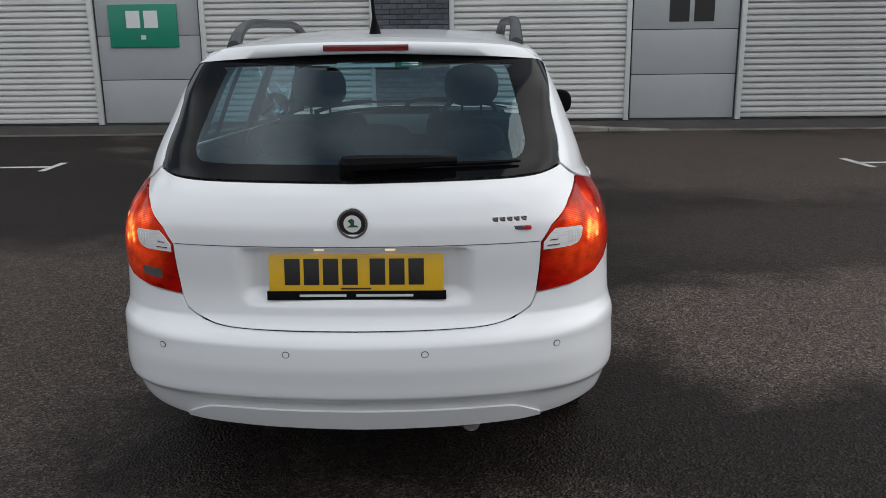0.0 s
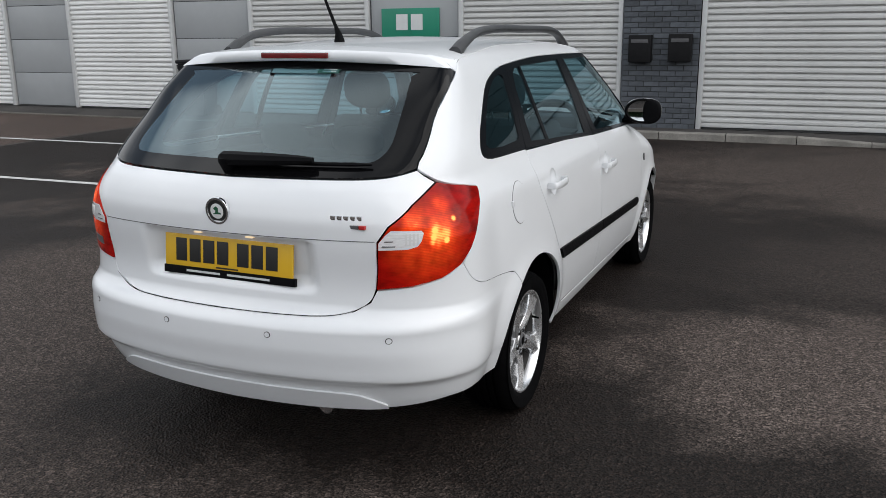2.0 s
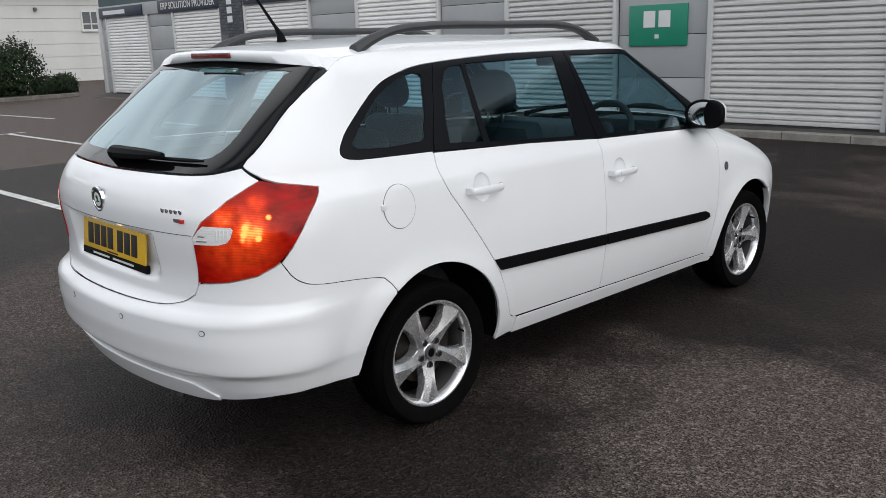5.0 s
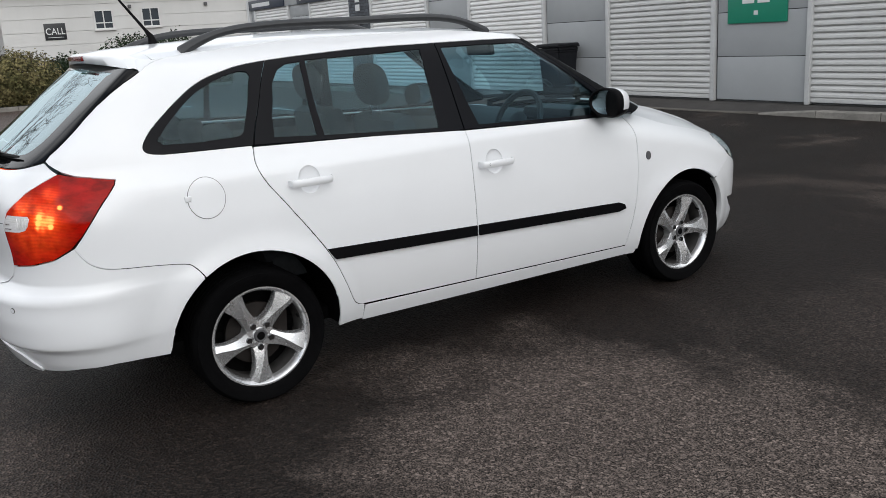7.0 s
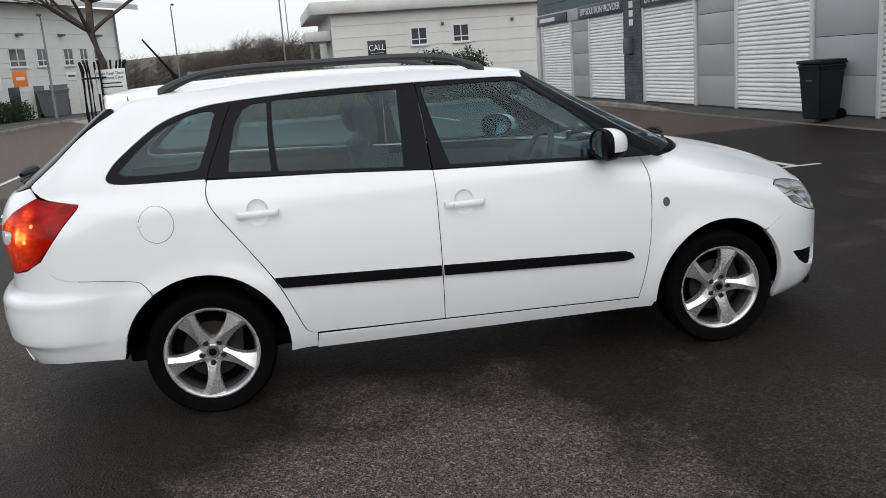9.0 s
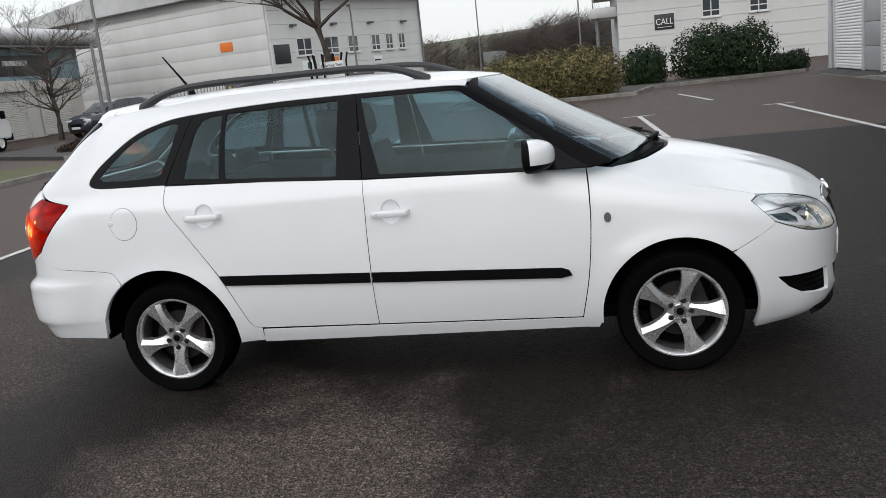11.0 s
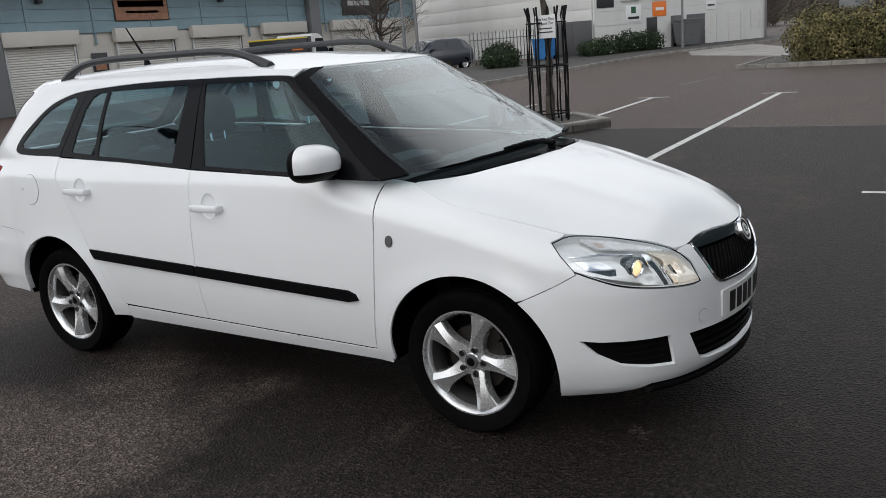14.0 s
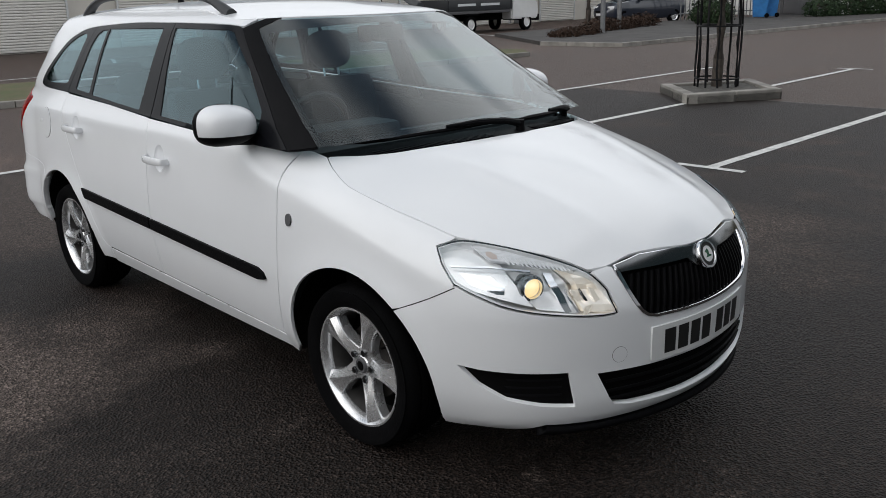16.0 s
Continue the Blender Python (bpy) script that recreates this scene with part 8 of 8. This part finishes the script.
# wheels
def build_wheel():
    w = thing_part("wheel", car)
    R, RR = 0.283, 0.206
    tyre = [(RR - 0.004, -0.070), (RR + 0.006, -0.088), (RR + 0.03, -0.098), (RR + 0.06, -0.100), (R - 0.018, -0.094), (R - 0.005, -0.080), (R, -0.060)]
    prof = tyre
    for g in (-0.045, -0.015, 0.015, 0.045):
        prof = prof + [(R, g - 0.005), (R - 0.007, g - 0.004), (R - 0.007, g + 0.004), (R, g + 0.005)]
    prof = prof + [(R, 0.060), (R - 0.005, 0.080), (R - 0.018, 0.094), (RR + 0.060, 0.100), (RR + 0.045, 0.1005), (RR + 0.042, 0.099), (RR + 0.03, 0.098), (RR + 0.008, 0.090), (RR - 0.003, 0.080)]
    t = part("tyre", lathe(prof, 72), M_RUBBER, w)
    lip = [(RR - 0.020, 0.052), (RR - 0.018, 0.066), (RR - 0.010, 0.081), (RR - 0.004, 0.087), (RR + 0.002, 0.087), (RR + 0.003, 0.078)]
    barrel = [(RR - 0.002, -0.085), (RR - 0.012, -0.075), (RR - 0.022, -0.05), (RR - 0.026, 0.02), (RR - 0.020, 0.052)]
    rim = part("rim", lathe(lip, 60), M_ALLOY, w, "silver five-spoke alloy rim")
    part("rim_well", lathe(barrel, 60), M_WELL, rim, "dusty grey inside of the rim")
    # spokes: narrow waist, wide foot at the rim, one bright and one shaded flank
    for k in range(5):
        a0 = 2 * math.pi * k / 5 - math.pi / 2
        c, s2 = math.cos(a0), math.sin(a0)
        bm = bmesh.new()
        rows = []
        for f in np.linspace(0, 1, 15):
            r = 0.040 + (RR - 0.009 - 0.040) * f
            half = 0.0225 + 0.013 * (1 - f) ** 4 + 0.004 * f + 0.030 * f ** 3.0
            ridge = half * (0.42 - 0.84 * float(soft((f - 0.1) / 0.8)))
            face = 0.060 + 0.016 * math.sin(f * math.pi * 0.62) + 0.006 * f
            fall = 0.006 + 0.010 * f
            row = []
            for off, x in ((-half, face - 0.048), (-half, face - fall - 0.002), (-half * 0.93, face - fall * 0.75), (ridge, face + 0.002), (half * 0.93, face - fall * 0.75), (half, face - fall - 0.002), (half, face - 0.048)):
                row.append(bm.verts.new((x, r * c - off * s2, r * s2 + off * c)))
            rows.append(row)
        for p, q in zip(rows, rows[1:]):
            for i in range(6):
                bm.faces.new((p[i], p[i + 1], q[i + 1], q[i]))
        bmesh.ops.recalc_face_normals(bm, faces=bm.faces)
        part("spoke", bm, M_ALLOY, rim, angle=24)
    part("hub", lathe([(0.0, 0.062), (0.030, 0.064), (0.034, 0.060), (0.058, 0.058), (0.064, 0.045), (0.066, 0.01)], 40), M_ALLOY, rim)
    cap = part("hub_cap", lathe([(0.0, 0.070), (0.019, 0.071), (0.024, 0.072), (0.028, 0.066), (0.028, 0.058)], 32), M_GREYPLASTIC, rim, "dark centre cap")
    part("cap_emblem", lathe([(0.0, 0.0735), (0.014, 0.0728), (0.017, 0.0715)], 24), M_SEAM, cap)
    for k in range(5):
        a = 2 * math.pi * k / 5 - math.pi / 2
        part("wheel_bolt", lathe([(0.0, 0.066), (0.011, 0.066), (0.0135, 0.061), (0.0135, 0.045)], 12), M_DARKCHROME, rim).location = (0.004, 0.050 * math.cos(a), 0.050 * math.sin(a))
    part("brake_disc", lathe([(0.03, 0.012), (0.128, 0.012), (0.130, 0.0), (0.128, -0.010), (0.03, -0.01)], 48), M_DARKMETAL, w)
    box("brake_caliper", -0.03, 0.028, 0.06, 0.135, -0.02, 0.10, M_DARKMETAL, w, 0.012)
    part("backplate", lathe([(0.0, -0.035), (0.19, -0.04), (0.195, -0.06)], 40), M_SEAM, w)
    part("valve", add_tube(bmesh.new(), [(0.055, 0.165, 0.06), (0.085, 0.16, 0.058)], [0.005, 0.004], 6), M_SEAM, w)
    return w


wheel = build_wheel()


def set_wheel(w, side, hub, turn):
    w.matrix_local = pose(side * 0.690, hub[0], 0.2745, turn, 0, 0 if side > 0 else 180)


set_wheel(wheel, 1, (0.007, 0), -4)
for side, hy, turn in ((1, 2.451, 18), (-1, 0.007, 20), (-1, 2.451, 50)):
    w = copy_thing(wheel, Matrix())
    set_wheel(w, side, (hy, 0), turn)

# door mirrors
for s in (1, -1):
    bm = bmesh.new()
    bmesh.ops.create_uvsphere(bm, u_segments=28, v_segments=18, radius=1)
    for v in bm.verts:
        c = v.co
        x, y, z = c.x, c.y, c.z
        x = math.copysign(abs(x) ** 0.7, x); z = math.copysign(abs(z) ** 0.75, z)
        if y < 0:
            y = -0.30 * (abs(y) ** 0.5)
        k = 1 - 0.10 * (x < 0) * abs(x)
        c.x, c.y, c.z = s * (0.852 + 0.104 * x), 1.850 + 0.095 * y - 0.02 * x, 1.040 + 0.073 * z * k
    low = bm.copy()
    bmesh.ops.bisect_plane(bm, geom=bm.verts[:] + bm.edges[:] + bm.faces[:], plane_co=(0, 0, 1.010), plane_no=(0, 0, 1), clear_inner=True)
    if s < 0:
        fold = Matrix.Translation((-0.775, 1.86, 0)) @ Matrix.Rotation(radians(58), 4, "Z") @ Matrix.Translation((0.775, -1.86, 0))
        bmesh.ops.transform(bm, matrix=fold, verts=bm.verts)
        bmesh.ops.transform(low, matrix=fold, verts=low.verts)
    back_half = bm.copy()
    cut = fold @ Vector((-0.852, 1.829, 0)) if s < 0 else Vector((0.852, 1.829, 0))
    facing = (fold.to_3x3() @ Vector((0.17, 1, 0))) if s < 0 else Vector((-0.17, 1, 0))
    bmesh.ops.bisect_plane(bm, geom=bm.verts[:] + bm.edges[:] + bm.faces[:], plane_co=cut, plane_no=facing, clear_inner=True)
    bmesh.ops.bisect_plane(back_half, geom=back_half.verts[:] + back_half.edges[:] + back_half.faces[:], plane_co=cut, plane_no=facing, clear_outer=True)
    mirror = part("door_mirror", bm, M_PAINT, car, "white door mirror with a black lower half", angle=60)
    bmesh.ops.bisect_plane(low, geom=low.verts[:] + low.edges[:] + low.faces[:], plane_co=(0, 0, 1.010), plane_no=(0, 0, 1), clear_outer=True)
    for v in low.verts:
        v.co.y -= 0.0005
    part("mirror_base", low, M_PLASTIC, mirror, angle=60)
    part("mirror_housing", back_half, M_PLASTIC, mirror, "black housing round the mirror glass", angle=60)
    bm = bmesh.new()
    add_tube(bm, [(s * 0.735, 1.862, 0.985), (s * 0.80, 1.862, 0.990), (s * 0.86, 1.85, 0.998)], [0.03, 0.026, 0.03], 10)
    part("mirror_arm", bm, M_PLASTIC, mirror)
    bm = lathe([(0.0, 0.0), (0.92, 0.0), (1.0, 0.10)], 28, "z")
    bmesh.ops.transform(bm, matrix=(fold if s < 0 else Matrix()) @ pose(s * 0.852, 1.8205, 1.043, 90, 0, s * 8) @ Matrix.Diagonal((0.090, 0.064, 0.02, 1)), verts=bm.verts)
    part("mirror_glass", bm, M_MIRROR, mirror)
    bm = lathe([(0.90, 0.05), (0.98, 0.45), (1.08, 0.25), (1.11, -0.2), (1.10, -0.5)], 28, "z")
    bmesh.ops.transform(bm, matrix=(fold if s < 0 else Matrix()) @ pose(s * 0.852, 1.8205, 1.043, 90, 0, s * 8) @ Matrix.Diagonal((0.090, 0.064, 0.02, 1)), verts=bm.verts)
    part("mirror_bezel", bm, M_PLASTIC, mirror, "black mirror bezel")

# roof rails and aerial
for s in (1, -1):
    bm = bmesh.new()
    path = spline([(-0.10, -0.01), (-0.02, 0.028), (0.10, 0.058), (0.28, 0.066), (0.65, 0.062), (1.02, 0.060), (1.20, 0.048), (1.31, 0.020), (1.38, -0.008)], 5)
    rings = []
    for i, (y, h) in enumerate(path):
        f = i / (len(path) - 1)
        x = 0.527 - 0.015 * abs(f - 0.45) * 2
        endw = 1 + 0.7 * max(0, (0.20 - min(f, 1 - f)) / 0.20)
        z = float(roof_skin(0.515, min(max(y, -0.6), 1.6))[2]) + h
        rings.append([bm.verts.new((s * (x + 0.021 * endw ** 0.5 * math.cos(a)), y, z + 0.017 * endw * math.sin(a))) for a in np.linspace(0, 2 * math.pi, 11)[:-1]])
    for a, b in zip(rings, rings[1:]):
        for k in range(10):
            bm.faces.new((a[k], a[(k + 1) % 10], b[(k + 1) % 10], b[k]))
    bm.faces.new(rings[0][::-1]); bm.faces.new(rings[-1])
    bmesh.ops.recalc_face_normals(bm, faces=bm.faces)
    part("roof_rail", bm, M_RAIL, car, "anthracite roof rail")
AY = -0.06
zA = float(roof_z(AY))
part("aerial", add_tube(bmesh.new(), [(0, AY, zA), (0, AY - 0.005, zA + 0.03), (0, AY - 0.025, zA + 0.06), (0, AY - 0.14, zA + 0.22)], [0.022, 0.014, 0.007, 0.004], 10), M_PLASTIC, car)

# cabin
floor_pan = box("floor_pan", -0.66, 0.66, -0.36, 2.75, 0.24, 0.30, M_SEAM, car, 0.02)
box("load_floor", -0.60, 0.60, -0.66, 0.05, 0.60, 0.66, M_CLOTH, car, 0.01)
box("parcel_cover", -0.58, 0.58, -0.60, 0.10, 0.930, 0.945, M_CLOTH, car, 0.006)
for s in (1, -1):
    card = yz([(0.47, 0.34), (2.0, 0.31), (2.03, 0.90), (1.06, 0.955), (0.05, 1.0), (-0.48, 1.0), (-0.5, 0.70), (0.20, 0.70), (0.38, 0.52)])
    panel("door_card", card, side_skin, M_DASH, car, s, step=0.08, off=-0.045, rim=0)


for s in (1, -1):
    box("load_side_trim", s * 0.585 - 0.02, s * 0.585 + 0.02, -0.62, -0.42, 0.60, 1.02, M_DASH, car, 0.012)


def seat(name, x, y, rear=False):
    """A car seat: cushion, backrest, head restraint on two rods."""
    wd = 0.245 if not rear else 0.56
    bm = add_box(bmesh.new(), -wd, wd, -0.26, 0.26, 0.42, 0.56, 0.05)
    st = part(name, bm, M_CLOTH, car)
    st.location = (x, y, 0)
    bm = bmesh.new()
    add_box(bm, -wd, wd, -0.065, 0.065, 0, 0.58 if not rear else 0.50, 0.055)
    for v in bm.verts:
        f = v.co.z / 0.58
        v.co.x *= 1 - 0.14 * f * f
        v.co.y += 0.03 * (abs(v.co.x) / wd) ** 2
    bmesh.ops.transform(bm, matrix=pose(0, -0.25, 0.50, 12), verts=bm.verts)
    bk = part("backrest", bm, M_CLOTH, st)
    for hx in ((0,) if not rear else (-0.36, 0, 0.36)):
        bm = bmesh.new()
        bmesh.ops.create_uvsphere(bm, u_segments=20, v_segments=12, radius=1)
        for v in bm.verts:
            c = v.co
            c.x = math.copysign(abs(c.x) ** 0.7, c.x) * 0.128 * (1 if not rear else 0.95)
            c.z = math.copysign(abs(c.z) ** 0.75, c.z) * (0.098 if not rear else 0.062)
            c.y = math.copysign(abs(c.y) ** 0.8, c.y) * 0.050
        top = 1.205 if not rear else 1.045
        bmesh.ops.transform(bm, matrix=pose(hx, -0.385 if not rear else -0.36, top, 10), verts=bm.verts)
        part("head_restraint", bm, M_CLOTH, st)
        for r in (-0.045, 0.045):
            part("restraint_rod", add_tube(bmesh.new(), [(hx + r, -0.36, 0.98 if not rear else 0.9), (hx + r, -0.385, top)], 0.006, 6), M_CHROME, st)
    return st


seat("front_seat", 0.36, 1.20)
seat("front_seat", -0.36, 1.20)
seat("rear_seat", 0.0, 0.42, True)
bm = bmesh.new()
prof = [(2.10, 0.935), (2.05, 0.955), (1.98, 0.955), (1.86, 0.93), (1.80, 0.86), (1.82, 0.70), (1.95, 0.55), (2.10, 0.5)]
a = [bm.verts.new((-0.66, y, z)) for y, z in prof]
b = [bm.verts.new((0.66, y, z)) for y, z in prof]
for i in range(len(prof)):
    j = (i + 1) % len(prof)
    bm.faces.new((a[i], a[j], b[j], b[i]))
bm.faces.new(a[::-1]); bm.faces.new(b)
bmesh.ops.recalc_face_normals(bm, faces=bm.faces)
dash = part("dashboard", bm, M_DASH, car)
bm = bmesh.new()
add_box(bm, 0.17, 0.57, 1.84, 2.02, 0.93, 1.00, 0.03)
part("instrument_hood", bm, M_DASH, dash)
bm = bmesh.new()
ringp = [(0.175 * math.cos(t), 0.175 * math.sin(t), 0) for t in np.linspace(0, 2 * math.pi, 33)]
add_tube(bm, ringp, 0.016, 8, False)
bmesh.ops.create_uvsphere(bm, u_segments=16, v_segments=8, radius=0.07, matrix=Matrix.Diagonal((1, 1, 0.4, 1)))
for ang in (0, 180, 250, 290):
    t = radians(ang)
    add_tube(bm, [(0.05 * math.cos(t), 0.05 * math.sin(t), 0), (0.172 * math.cos(t), 0.172 * math.sin(t), 0)], 0.014, 6)
bmesh.ops.transform(bm, matrix=pose(0.36, 1.66, 0.93, 66), verts=bm.verts)
part("steering_wheel", bm, M_DASH, car)
bm = add_box(bmesh.new(), -0.115, 0.115, -0.015, 0.015, -0.033, 0.033, 0.012, pose(0.0, 1.70, 1.315, 8))
part("rear_view_mirror", bm, M_PLASTIC, car)
box("underbody", -0.60, 0.60, -0.30, 2.9, 0.21, 0.27, M_SEAM, car, 0.03)
box("bulkhead", -0.66, 0.66, 2.26, 2.32, 0.2, 0.86, M_SEAM, car)
